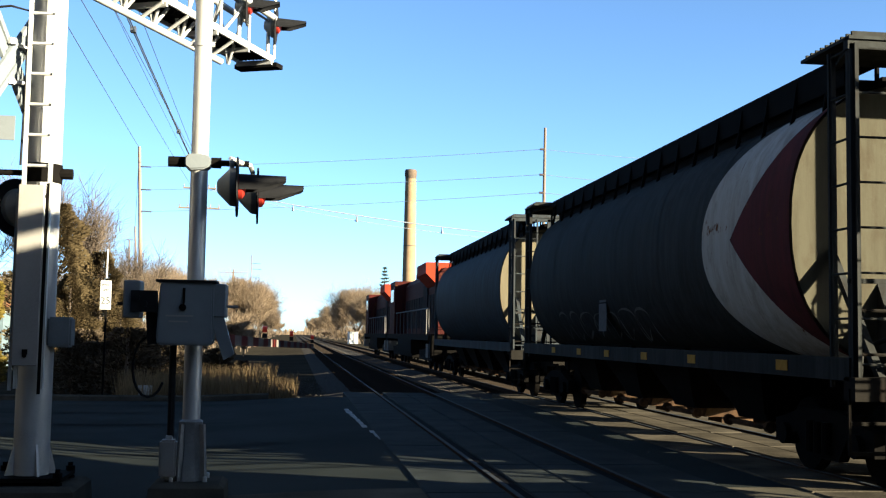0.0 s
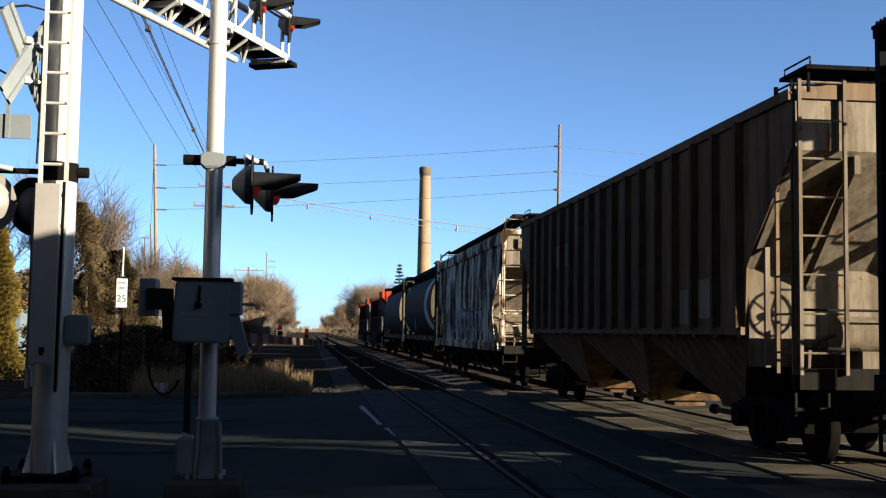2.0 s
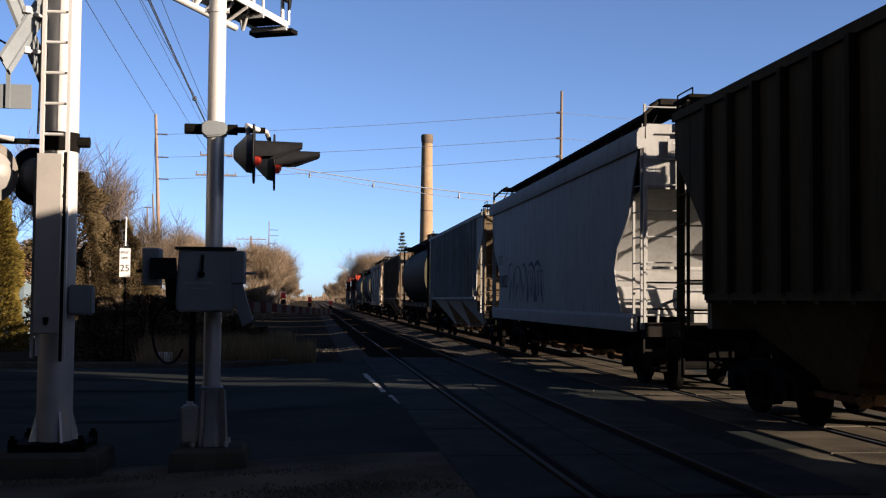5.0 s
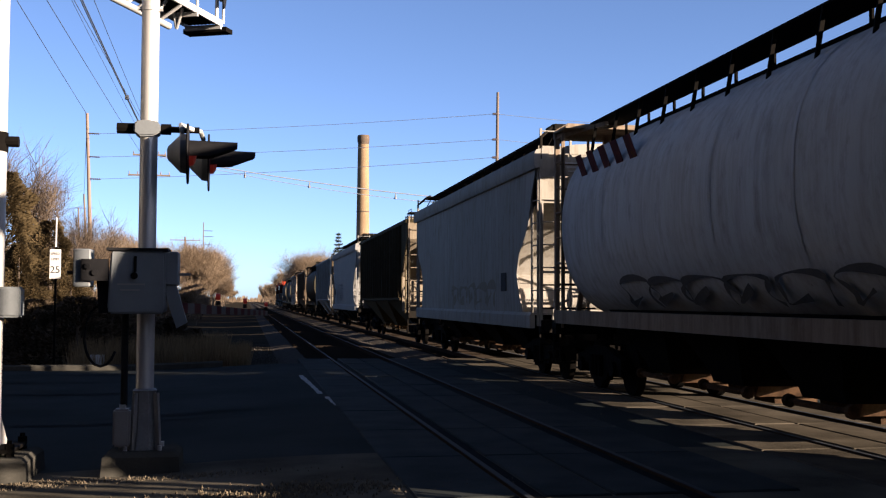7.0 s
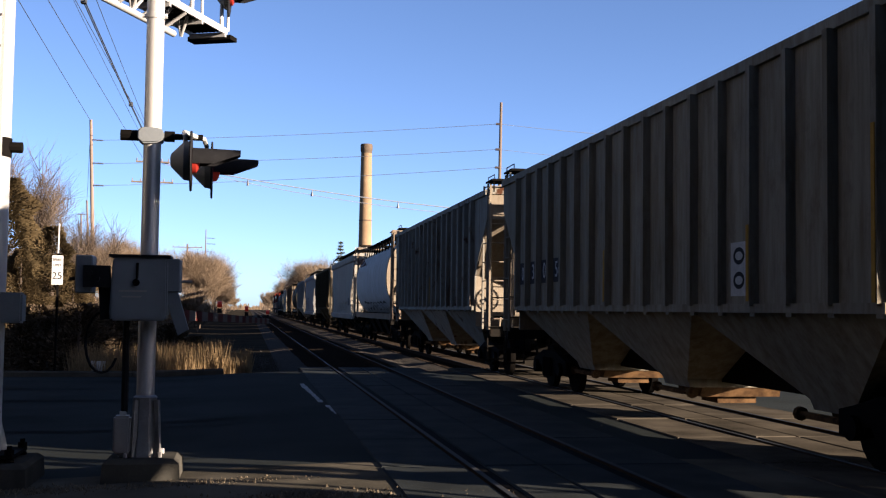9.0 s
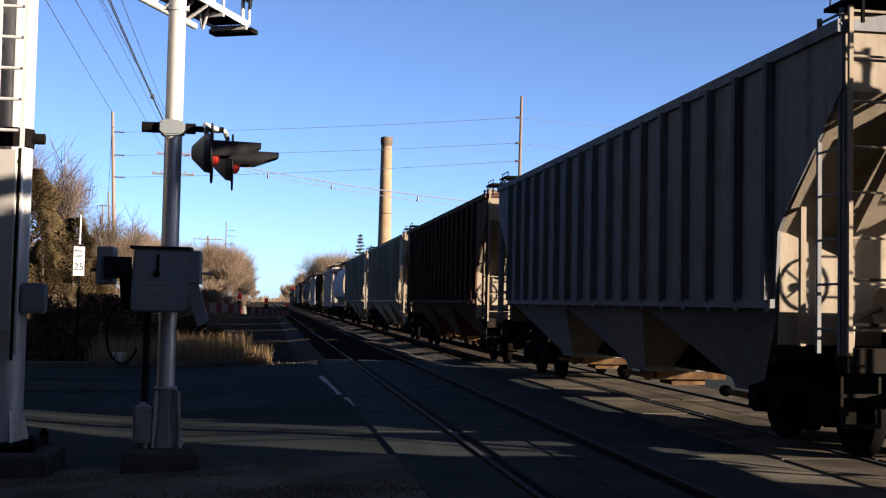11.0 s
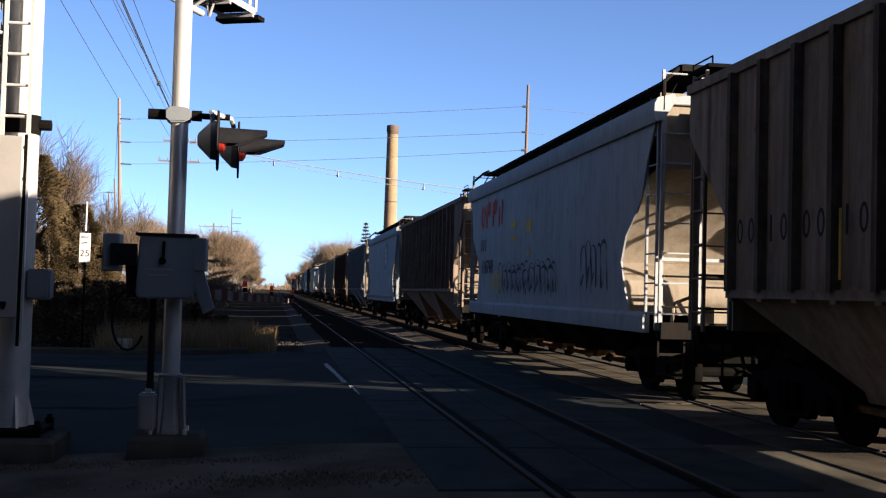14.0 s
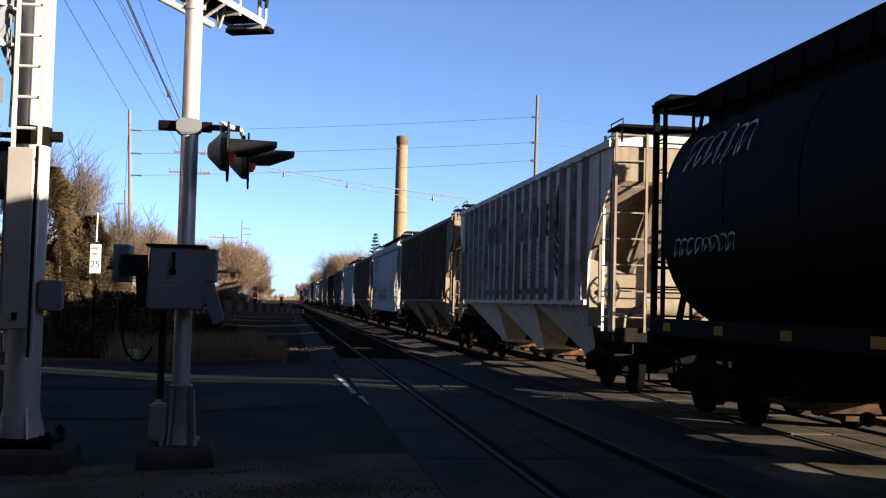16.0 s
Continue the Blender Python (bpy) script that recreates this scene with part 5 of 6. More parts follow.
def round_car(y, paint, label, half=6.5, frame_half=7.5, end_paint=None, frame_paint=None, brake_behind=True, skirt=True):
    root = thing("hopper_car", label, "freight car", pose(TRAIN_X, y, 0), GROUP)
    fp = frame_paint or paint
    key = f"round{half}{frame_half}"
    n = 48
    def hull(bm):
        for f in (1.0, 0.985):
            loft(bm, [[(f * barrel(6.28318 * i / n)[0], yy, 2.9 + f * (barrel(6.28318 * i / n)[1] - 2.9)) for i in range(n)] for yy in steps(-half, half, 6)], caps=False)
    shared("barrel", key + "hull", hull, paint, root, "rounded barrel body")
    def seam(bm):
        loft(bm, [[(1.004 * barrel(6.28318 * i / n)[0], d, 2.9 + 1.004 * (barrel(6.28318 * i / n)[1] - 2.9)) for i in range(n)] for d in (-0.04, 0.04)], caps=False)
    for yy in steps(-half + 0.1, half - 0.1, 6):
        shared("seam", "round_seam", seam, paint, root).location.y = yy
    for s in (-1, 1):
        def cap(bm, s=s):
            loft(bm, [[(0.99 * barrel(6.28318 * i / n)[0], s * yy, 2.9 + 0.99 * (barrel(6.28318 * i / n)[1] - 2.9)) for i in range(n)] for yy in (half - 0.06, half - 0.02)])
        e = shared("end_sheet", key + f"cap{s}", cap, end_paint or paint, root)
        def slope(bm, s=s):
            prism(bm, [(s * (half - 0.05), 2.3), (s * (half + 0.55), 1.25), (s * (half - 0.05), 1.25)], "x", -0.55, 0.55)
            for x in (-1.1, 1.1):
                bar(bm, (x, s * (half - 0.03), 2.6), (x, s * (frame_half - 0.1), 1.2), 0.08, 0.08)
        shared("end_brace", key + f"slope{s}", slope, fp, e)
        def cage(bm, s=s):
            for x in (-1.44, -0.5, 0.5, 1.44):
                bar(bm, (x, s * frame_half, 1.1), (x, s * frame_half, 4.66), 0.08, 0.10)
            bar(bm, (-1.5, s * frame_half, 4.66), (1.5, s * frame_half, 4.66), 0.10, 0.12)
            for x in (-1.44, 1.44):
                bar(bm, (x, s * frame_half, 4.64), (x * 0.62, s * (half - 0.4), 4.72), 0.07, 0.07)
                bar(bm, (x, s * (frame_half - 0.42), 1.2), (x, s * (frame_half - 0.42), 4.66), 0.05, 0.06)
            bar(bm, (-1.5, s * frame_half, 2.2), (1.5, s * frame_half, 2.2), 0.04, 0.05)
        shared("end_frame", key + f"cage{s}", cage, fp, root, "dark steel end frame")
        def plat(bm, s=s):
            box(bm, -1.5, 1.5, *sorted((s * (half + 0.1), s * (frame_half + 0.08))), 4.70, 4.735)
        plate = shared("end_platform", key + f"plat{s}", plat, fp, root)
        for k in range(10):
            shared("slat", "round_slat", lambda bm: bar(bm, (-1.46, 0, 4.76), (1.46, 0, 4.76), 0.03, 0.05), fp, plate).location.y = s * (half + 0.15 + k * (frame_half - half - 0.1) / 9)
        ladder(root, key + "lad", -1.46, s * frame_half - (0.44 if s > 0 else 0), 1.1, 4.66, 0.44, fp)
        ladder(root, key + "lade", -1.42, s * (frame_half + 0.06), 1.1, 4.66, -0.6, fp)
        end_gear(root, s * frame_half, s, fp, brake=(s < 0) == brake_behind)
        def sillshape(bm, s=s):
            a = s * 1.38
            prism(bm, [(a, 1.18), (a + s * 0.12, 1.18), (a + s * 0.12, 1.42), (a, 1.42)], "y", -frame_half, frame_half)
        shared("side_sill", key + f"sill{s}", sillshape, fp, root)
    def boards(bm):
        for s in (-1, 1):
            box(bm, *sorted((s * 0.42, s * 1.02)), -half - 0.2, half + 0.2, 4.78, 4.81)
            n_post = 17 if skirt else 12
            for k in range(n_post):
                yy = -half + 0.15 + k * (2 * half - 0.3) / (n_post - 1)
                bar(bm, (s * 1.0, yy, 4.79), (s * 1.10, yy, 4.20), 0.03, 0.05)
                bar(bm, (s * 0.45, yy, 4.79), (s * 0.45, yy, 4.5), 0.03, 0.06)
            if skirt:
                box(bm, *sorted((s * 1.0, s * 1.03)), -half - 0.2, half + 0.2, 4.46, 4.80)
        box(bm, -0.3, 0.3, -half + 0.3, half - 0.3, 4.5, 4.70)
        if skirt:
            box(bm, -0.94, 0.94, -half + 0.1, half - 0.1, 4.28, 4.6)
    shared("running_board", key + f"board{skirt}", boards, IRON, root, "dark roof running board on brackets")
    d = half * 0.58
    funnels(root, key, (-d, -d / 3, d / 3, d), d / 3 - 0.1, 1.45, 1.25, 0.5, IRON, RUST_DARK)
    trucks(root, (-half + 0.4, half - 0.4))
    couplers(root, frame_half + 0.2)
    return root


def chevron(root, half, mat_white, mat_red):
    """Half-disc mark at the rear of the barrel: a pale ring sector with a dark wedge."""
    def patch(lo, hi, name, mat, lift, label):
        bm = bmesh.new()
        m = 40
        rows = []
        for i in range(m + 1):
            u = radians(118) + radians(126) * i / m
            x, z = barrel(u)
            v = (z - 2.85) / 1.5
            a, b = lo(v), hi(v)
            if b <= a:
                b = a + 0.001
            rows.append([(x * (1.0 + lift), -half + a + (b - a) * k / 4, 2.9 + (z - 2.9) * (1 + lift)) for k in range(5)])
        loft(bm, rows, closed=False)
        part(name, bm, mat, root, label)
    arc = lambda v: 2.75 * math.sqrt(max(0.0, 1 - 0.85 * v * v))
    wedge = lambda v: max(0.0, 1.75 * (1 - abs(v) * 1.02))
    patch(lambda v: wedge(v), arc, "painted_ring", mat_white, 0.006, "faded white painted ring sector")
    patch(lambda v: 0.0, wedge, "painted_wedge", mat_red, 0.006, "faded maroon painted wedge")


def locomotive(y, label):
    root = thing("locomotive", label, "locomotive", pose(TRAIN_X, y, 0), "locomotives")
    def pt(name, fn, mat, parent=root, label=""):
        return shared(name, "loco_" + name, fn, mat, parent, label)
    pt("frame", lambda bm: (box(bm, -1.5, 1.5, -10.6, 10.6, 1.35, 1.62), box(bm, -1.45, 1.45, -10.9, -10.6, 0.6, 1.62), box(bm, -1.45, 1.45, 10.6, 10.9, 0.6, 1.62)), IRON)
    pt("long_hood", lambda bm: prism(bm, [(-0.95, 1.62), (-0.95, 4.2), (-0.7, 4.5), (0.7, 4.5), (0.95, 4.2), (0.95, 1.62)], "y", -9.4, 5.2), LOCO_RED)
    pt("radiator", lambda bm: (prism(bm, [(-1.0, 3.75), (-1.5, 4.25), (-1.5, 4.72), (1.5, 4.72), (1.5, 4.25), (1.0, 3.75)], "y", -9.3, -5.6)), LOCO_SUNLIT, label="flared red radiator housing with sunlight put into its colour")
    pt("cab", lambda bm: (box(bm, -1.55, 1.55, 5.2, 8.2, 1.62, 4.55), box(bm, -1.0, 1.0, 8.2, 10.1, 1.62, 3.2)), LOCO_RED, label="maroon cab with a short nose")
    for s in (-1, 1):
        shared("cab_window", f"loco_win{s}", lambda bm, s=s: box(bm, *sorted((s * 1.555, s * 1.57)), 5.7, 7.6, 3.4, 4.1), GLASS, root)
        for k in range(12):
            shared("hood_door", f"loco_hood_door{s}", lambda bm, s=s: box(bm, *sorted((s * 0.955, s * 0.985)), 0, 0.95, 1.9, 3.4), LOCO_DARK, root).location.y = -9.0 + k * 1.15
    pt("fuel_tank", lambda bm: prism(bm, [(-1.4, 0.5), (-1.5, 0.8), (-1.5, 1.35), (1.5, 1.35), (1.5, 0.8), (1.4, 0.5)], "y", -3.4, 3.4), IRON)
    def rails(bm):
        for s in (-1, 1):
            pts = [(s * 1.48, -10.4, 1.7), (s * 1.48, -10.3, 2.7), (s * 1.48, 5.0, 2.75)]
            pipe(bm, pts, 0.03, 6)
            for k in range(8):
                tube(bm, (s * 1.48, -9.6 + k * 2.0, 1.6), (s * 1.48, -9.6 + k * 2.0, 2.72), 0.022, n=6)
    pt("handrail", rails, STEP_WHITE, label="pale handrail")
    for yy in (-10.25, 10.25):
        for s in (-1, 1):
            shared("step", f"loco_step{s}", lambda bm, s=s: box(bm, *sorted((s * 0.95, s * 1.52)), -0.42, 0.42, 0.62, 1.2), STEP_WHITE, root, "white stepwell panel").location.y = yy
    def door(bm):
        box(bm, -1.02, -0.99, -0.8, 0.8, 1.7, 3.9)
    d = shared("electrical_cabinet", "loco_cabinet", door, LOCO_DARK, root)
    d.location.y = -5.0
    def exh(bm):
        box(bm, -0.4, 0.4, -1.5, 0.5, 4.5, 4.75)
        tube(bm, (0, 3.0, 4.5), (0, 3.0, 4.8), 0.6, n=16)
    pt("exhaust", exh, BLACK)
    for yy in (-7.0, 7.0):
        t = shared("truck", "loco_bolster", lambda bm: (box(bm, -1.05, 1.05, -2.3, 2.3, 0.62, 0.95), box(bm, -1.2, -1.05, -2.5, 2.5, 0.45, 0.9), box(bm, 1.05, 1.2, -2.5, 2.5, 0.45, 0.9)), IRON, root)
        t.location.y = yy
        for dd in (-1.85, 0, 1.85):
            w = shared("wheelset", "wheelset", wheelset_shape, IRON, t)
            w.location.y = dd
            w.scale = (1, 1.12, 1.12)
    couplers(root, 10.85)
    return root


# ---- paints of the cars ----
# Pale end colour with the sunlight on the ends put into it.
P_END = car_paint("sunlit_end_paint", (0.20, 0.172, 0.132), (0.13, 0.103, 0.073), seed=22.0, rusty=0.68, dirty=0.54)
P_KHAKI_DARK = car_paint("dark_khaki_paint", (0.060, 0.056, 0.040), (0.038, 0.034, 0.024), seed=2.7, rusty=0.72)
# Two darker end colours: the shade between cars is put into them.
P_SHADED_END = car_paint("shaded_cream_end_paint", (0.15, 0.128, 0.098), (0.065, 0.05, 0.035), seed=23.0, rusty=0.62, dirty=0.50)
P_TAN_END = car_paint("shaded_tan_end_paint", (0.115, 0.085, 0.052), (0.055, 0.041, 0.026), seed=24.0, rusty=0.62, dirty=0.50)
P_SLATE = car_paint("slate_paint", (0.036, 0.043, 0.048), (0.020, 0.020, 0.020), seed=1.0, rusty=0.70, rough=0.5)
P_CHEV = car_paint("charcoal_paint", (0.030, 0.032, 0.031), (0.016, 0.0155, 0.0145), seed=2.0, rusty=0.69, rough=0.52)
P_KHAKI = car_paint("khaki_paint", (0.115, 0.10, 0.068), (0.08, 0.068, 0.045), seed=2.5, rusty=0.72)
P_WEATHER = flaking_paint("rust_streaked_white", (0.43, 0.385, 0.315), (0.105, 0.066, 0.042), (0.024, 0.0145, 0.010))
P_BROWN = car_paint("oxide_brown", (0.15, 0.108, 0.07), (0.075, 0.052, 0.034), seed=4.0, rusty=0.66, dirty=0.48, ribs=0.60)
P_BLACKCAR = car_paint("black_paint", (0.0035, 0.0045, 0.005), (0.0024, 0.0026, 0.0027), seed=5.0, rusty=0.75, rough=0.45)
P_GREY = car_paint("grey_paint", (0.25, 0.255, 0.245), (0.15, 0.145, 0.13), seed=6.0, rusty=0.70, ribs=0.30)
P_PALE = car_paint("pale_grey_paint", (0.215, 0.215, 0.21), (0.155, 0.15, 0.137), seed=7.0, rusty=0.73, dirty=0.56)
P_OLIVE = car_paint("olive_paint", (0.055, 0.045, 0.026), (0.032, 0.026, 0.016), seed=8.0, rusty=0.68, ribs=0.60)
P_WHITE = car_paint("off_white_paint", (0.25, 0.238, 0.215), (0.165, 0.148, 0.118), seed=9.0, rusty=0.73, dirty=0.57)
P_WHITE_ROUND = car_paint("dull_white_paint", (0.38, 0.38, 0.375), (0.26, 0.25, 0.23), seed=10.0, rusty=0.70, dirty=0.55)
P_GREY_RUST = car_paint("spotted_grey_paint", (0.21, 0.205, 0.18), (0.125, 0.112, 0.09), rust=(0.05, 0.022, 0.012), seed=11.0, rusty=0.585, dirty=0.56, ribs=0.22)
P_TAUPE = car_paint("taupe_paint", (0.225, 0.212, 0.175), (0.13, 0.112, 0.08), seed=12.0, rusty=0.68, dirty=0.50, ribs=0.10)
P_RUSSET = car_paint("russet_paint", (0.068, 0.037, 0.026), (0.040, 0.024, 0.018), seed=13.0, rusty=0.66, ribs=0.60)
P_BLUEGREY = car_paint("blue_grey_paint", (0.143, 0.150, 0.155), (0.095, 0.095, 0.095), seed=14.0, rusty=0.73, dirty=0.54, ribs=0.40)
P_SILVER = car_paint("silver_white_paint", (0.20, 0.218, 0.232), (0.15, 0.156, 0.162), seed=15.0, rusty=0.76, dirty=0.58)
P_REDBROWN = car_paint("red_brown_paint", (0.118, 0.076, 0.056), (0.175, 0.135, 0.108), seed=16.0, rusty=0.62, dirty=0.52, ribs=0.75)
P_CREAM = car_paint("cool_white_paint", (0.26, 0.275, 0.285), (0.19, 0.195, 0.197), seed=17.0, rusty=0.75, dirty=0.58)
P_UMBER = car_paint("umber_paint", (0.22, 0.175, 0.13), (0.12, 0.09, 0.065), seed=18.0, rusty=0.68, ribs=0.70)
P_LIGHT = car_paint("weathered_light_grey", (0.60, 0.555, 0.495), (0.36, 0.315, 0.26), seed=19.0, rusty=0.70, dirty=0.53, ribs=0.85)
# Dark colour of end gear, also used as painted shadow on one end.
P_DARK_END = car_paint("dark_end_gear_and_shade", (0.013, 0.012, 0.0105), (0.008, 0.007, 0.006), seed=20.0, rusty=0.70)


def build_train():
    cars = []
    cars.append(locomotive(80.2, "leading dark maroon diesel locomotive with pale handrails"))
    cars.append(locomotive(57.8, "second dark maroon diesel locomotive with flared radiator"))
    c = round_car(37.2, P_SLATE, "smooth slate grey cylindrical covered hopper car", 7.0, 8.1, P_KHAKI)
    cars.append(c)
    c = round_car(19.1, P_CHEV, "charcoal cylindrical hopper car with pale and maroon mark", 7.05, 8.2, P_KHAKI_DARK)
    chevron(c, 7.05, LOGO_WHITE, MAROON)
    reflectors(c, (-6.6, -3.6, -1.4, 0.8, 2.8, 5.0), 1.30, 1.505)
    bars_row(c, [(1.0, 1.95, 0.5, 0.5), (1.0, 2.5, 0.45, 0.55)], SMUDGE, "stencil_box", x=1.52)
    spray(c, SMUDGE, -1.5, 4.8, 1.5, 2.1, 7, 21, lambda z: -math.sqrt(max(0.2, 1.62 ** 2 - (z - 2.9) ** 2 * 0.75)) - 0.02, 0.02)
    cars.append(c)
    c = smooth_car(0.9, P_WEATHER, "rust-streaked white covered hopper car with faded letters and graffiti", end_paint=P_SHADED_END)
    glyphs(c, [("o", 3.0, 3.25, 0.52, 0.70, 0.13), ("o", 2.2, 3.25, 0.52, 0.70, 0.13), ("o", 1.4, 3.25, 0.52, 0.70, 0.13)], LETTER_TEAL, x=1.6)
    bars_row(c, [(6.0 - 0.22 * k, 2.35, 0.15, 0.22) for k in range(3)] + [(5.2 - 0.22 * k, 2.35, 0.15, 0.22) for k in range(4)], LETTER_BLACK, x=1.586)
    spray(c, GRAFFITI, -4.5, 3.0, 1.45, 2.5, 12, 31, lambda z: smooth_x(z), 0.05)
    spray(c, LETTER_GREY, -4.3, 2.8, 1.5, 2.4, 11, 32, lambda z: smooth_x(z) - 0.004, 0.03)
    reflectors(c, (7.1, 4.6, 2.4, 0.2, -2.2, -4.6, -6.9), 1.22, 1.615, w=0.4)
    cars.append(c)
    c = ribbed_car(-18.65, P_BROWN, "dark brown ribbed covered hopper car with patches", end_paint=P_SHADED_END)
    bars_row(c, [(4.0, 3.3, 0.42, 0.5), (3.1, 3.3, 0.42, 0.5), (-5.5, 2.1, 0.55, 0.55), (-4.6, 2.0, 0.4, 0.5)], P_TAUPE, "painted_patch", x=1.572)
    cars.append(c)
    c = round_car(-36.3, P_BLACKCAR, "black cylindrical covered hopper car with yellow reflectors", 6.6, 7.4, P_KHAKI_DARK)
    reflectors(c, (6.6, 4.6, 2.6, 0.6, -1.4, -3.6, -6.2), 1.30, 1.505)
    spray(c, LETTER_WHITE, 4.2, 5.9, 3.5, 3.95, 5, 41, lambda z: -barrel(math.asin(min(1, (z - 2.9) / 1.66)))[0] - 0.07, 0.016)
    cars.append(c)
    c = ribbed_car(-53.8, P_GREY, "grey ribbed covered hopper car with scrawled graffiti", end_paint=P_TAN_END)
    spray(c, GRAFFITI, -4.4, -1.2, 1.8, 2.5, 6, 51, lambda z: -1.575, 0.03)
    bars_row(c, [(5.6, 2.1, 0.3, 0.4), (4.75, 2.1, 0.3, 0.4), (3.9, 2.1, 0.3, 0.4)], LETTER_BLACK, x=1.572)
    bars_row(c, [(-5.0, 2.2, 0.55, 0.6), (-5.85, 2.2, 0.5, 0.6)], LETTER_BLACK, "painted_patch", x=1.572)
    cars.append(c)
    c = smooth_car(-72.1, P_PALE, "pale grey smooth covered hopper car with black graffiti")
    bars_row(c, [(6.45 - 0.26 * k, 2.75, 0.18, 0.30) for k in range(3)], LETTER_BLACK, x=1.592)
    car_text(c, "118823", 0.50, 5.68, 2.1, LETTER_BLACK, 1.602)
    spray(c, GRAFFITI, 0.2, 4.9, 1.45, 2.6, 5, 61, lambda z: smooth_x(z), 0.05)
    spray(c, GRAFFITI, 0.0, 2.0, 1.6, 2.4, 6, 62, lambda z: smooth_x(z), 0.018)
    cars.append(c)
    cars.append(ribbed_car(-90.4, P_OLIVE, "dark olive ribbed covered hopper car"))
    c = smooth_car(-109.0, P_WHITE, "off-white smooth covered hopper car with yellowish stains")
    bars_row(c, [(-5.2, 2.0, 0.5, 0.4)], LETTER_BLACK, "stencil_box", x=1.59)
    spray(c, STAIN, -4.4, 1.2, 1.45, 2.0, 5, 71, lambda z: smooth_x(z), 0.10, "rust_stain")
    cars.append(c)
    c = round_car(-125.4, P_WHITE_ROUND, "dull white cylindrical covered hopper car with maroon lettering", 6.5, 7.4, P_END, frame_paint=P_UMBER, skirt=False)
    for k in range(5):
        a = 27
        x, z = barrel(radians(180 - a))
        m = Matrix.Translation((x * 1.006, 5.6 - 0.62 * k, z)) @ Matrix.Rotation(radians(-20), 4, "Y")
        bm = bmesh.new()
        box(bm, -0.006, 0.006, -0.15, 0.15, -0.34, 0.34)
        ob = part("painted_letter", bm, MAROON, c)
        ob.matrix_basis = m
    spray(c, SMUDGE, -5.0, 4.0, 1.5, 1.95, 7, 81, lambda z: -math.sqrt(max(0.2, 1.62 ** 2 - (z - 2.9) ** 2 * 0.75)) - 0.03, 0.045)
    cars.append(c)
    c = ribbed_car(-143.2, P_GREY_RUST, "light grey ribbed covered hopper car with rust spots")
    bars_row(c, [(-0.5, 2.2, 0.06, 0.8)], YELLOW, "yellow_stripe", x=1.68)
    cars.append(c)
    c = ribbed_car(-161.8, P_TAUPE, "taupe ribbed covered hopper car with stencilled patches")
    bars_row(c, [(6.43 - RIB_STEP * k, 2.35, 0.66, 0.44) for k in range(4)], LETTER_BLACK, "painted_patch", x=1.572)
    bars_row(c, [(6.53, 2.35, 0.16, 0.28), (6.32, 2.35, 0.16, 0.28)], LETTER_WHITE, x=1.578)
    for k, pair in enumerate(("39", "03", "56")):
        car_text(c, pair, 0.42, 6.43 - RIB_STEP * (k + 1), 2.35, LETTER_WHITE, 1.58)
    bars_row(c, [(-4.29, 2.15, 0.06, 0.85), (0.86, 2.15, 0.06, 0.8), (-6.86, 2.5, 0.06, 1.6)], YELLOW, "yellow_stripe", x=1.68)
    bars_row(c, [(-3.85, 2.1, 0.45, 0.62)], LETTER_WHITE, "stencil_box", x=1.572)
    bars_row(c, [(-3.85, 2.25, 0.3, 0.2), (-3.85, 1.97, 0.3, 0.2)], LETTER_BLACK, x=1.577)
    cars.append(c)
    cars.append(ribbed_car(-180.2, P_RUSSET, "russet brown ribbed covered hopper car"))
    cars.append(ribbed_car(-198.6, P_BLUEGREY, "blue-grey ribbed covered hopper car"))
    # the dark end colour stands in for the shadow on this end
    c = smooth_car(-217.0, P_SILVER, "silver-white smooth hopper car with red-striped sill", end_paint=P_DARK_END)
    bars_row(c, [(6.0 - 0.30 * k, 2.95, 0.22, 0.34) for k in range(3)] + [(6.0 - 0.26 * k, 2.35, 0.17, 0.30) for k in range(6)], LETTER_GREY, x=1.594)
    bars_row(c, [(7.2 - 0.6 * k, 1.24, 0.3, 0.14) for k in range(24)], REFLECTOR_RED, "red_reflector", x=1.612)
    bars_row(c, [(2.2, 2.2, 0.9, 0.05), (2.2, 1.9, 0.9, 0.05), (2.2, 1.8, 0.9, 0.04), (2.2, 1.7, 0.9, 0.04)], LETTER_GREY, x=1.588)
    bars_row(c, [(1.45, 2.3, 0.16, 0.30)], YELLOW, "yellow_mark", x=1.592)
    bars_row(c, [(-5.2, 2.0, 0.35, 0.45)], LETTER_WHITE, "stencil_box", x=1.59)
    badge(c, -3.0, 3.3)
    cars.append(c)
    c = ribbed_car(-234.7, P_REDBROWN, "red-brown ribbed covered hopper car with pale streaks")
    bars_row(c, [(6.2, 2.45, 0.3, 0.38), (5.6, 2.45, 0.24, 0.38)] + [(4.55 - 0.86 * k, 2.45, 0.28, 0.38) for k in range(4)], LETTER_BLACK, x=1.572)
    bars_row(c, [(2.8, 1.85, 0.7, 0.18), (-3.0, 1.85, 0.7, 0.18)], LETTER_BLACK, "painted_patch", x=1.572)
    cars.append(c)
    c = smooth_car(-252.65, P_CREAM, "cool white smooth hopper car with red lettering and graffiti", end_paint=P_END)
    glyphs(c, [("o", 5.9, 3.6, 0.55, 0.62, 0.13), ("i", 5.35, 3.6, 0, 0.62, 0.14), ("o", 5.1, 3.78, 0.4, 0.40, 0.11), ("i", 4.5, 3.6, 0, 0.62, 0.14), ("o", 4.25, 3.78, 0.4, 0.40, 0.11), ("i", 3.7, 3.5, 0, 0.5, 0.12), ("i", 3.35, 3.6, 0, 0.62, 0.12)], LETTER_RED, x=1.595)
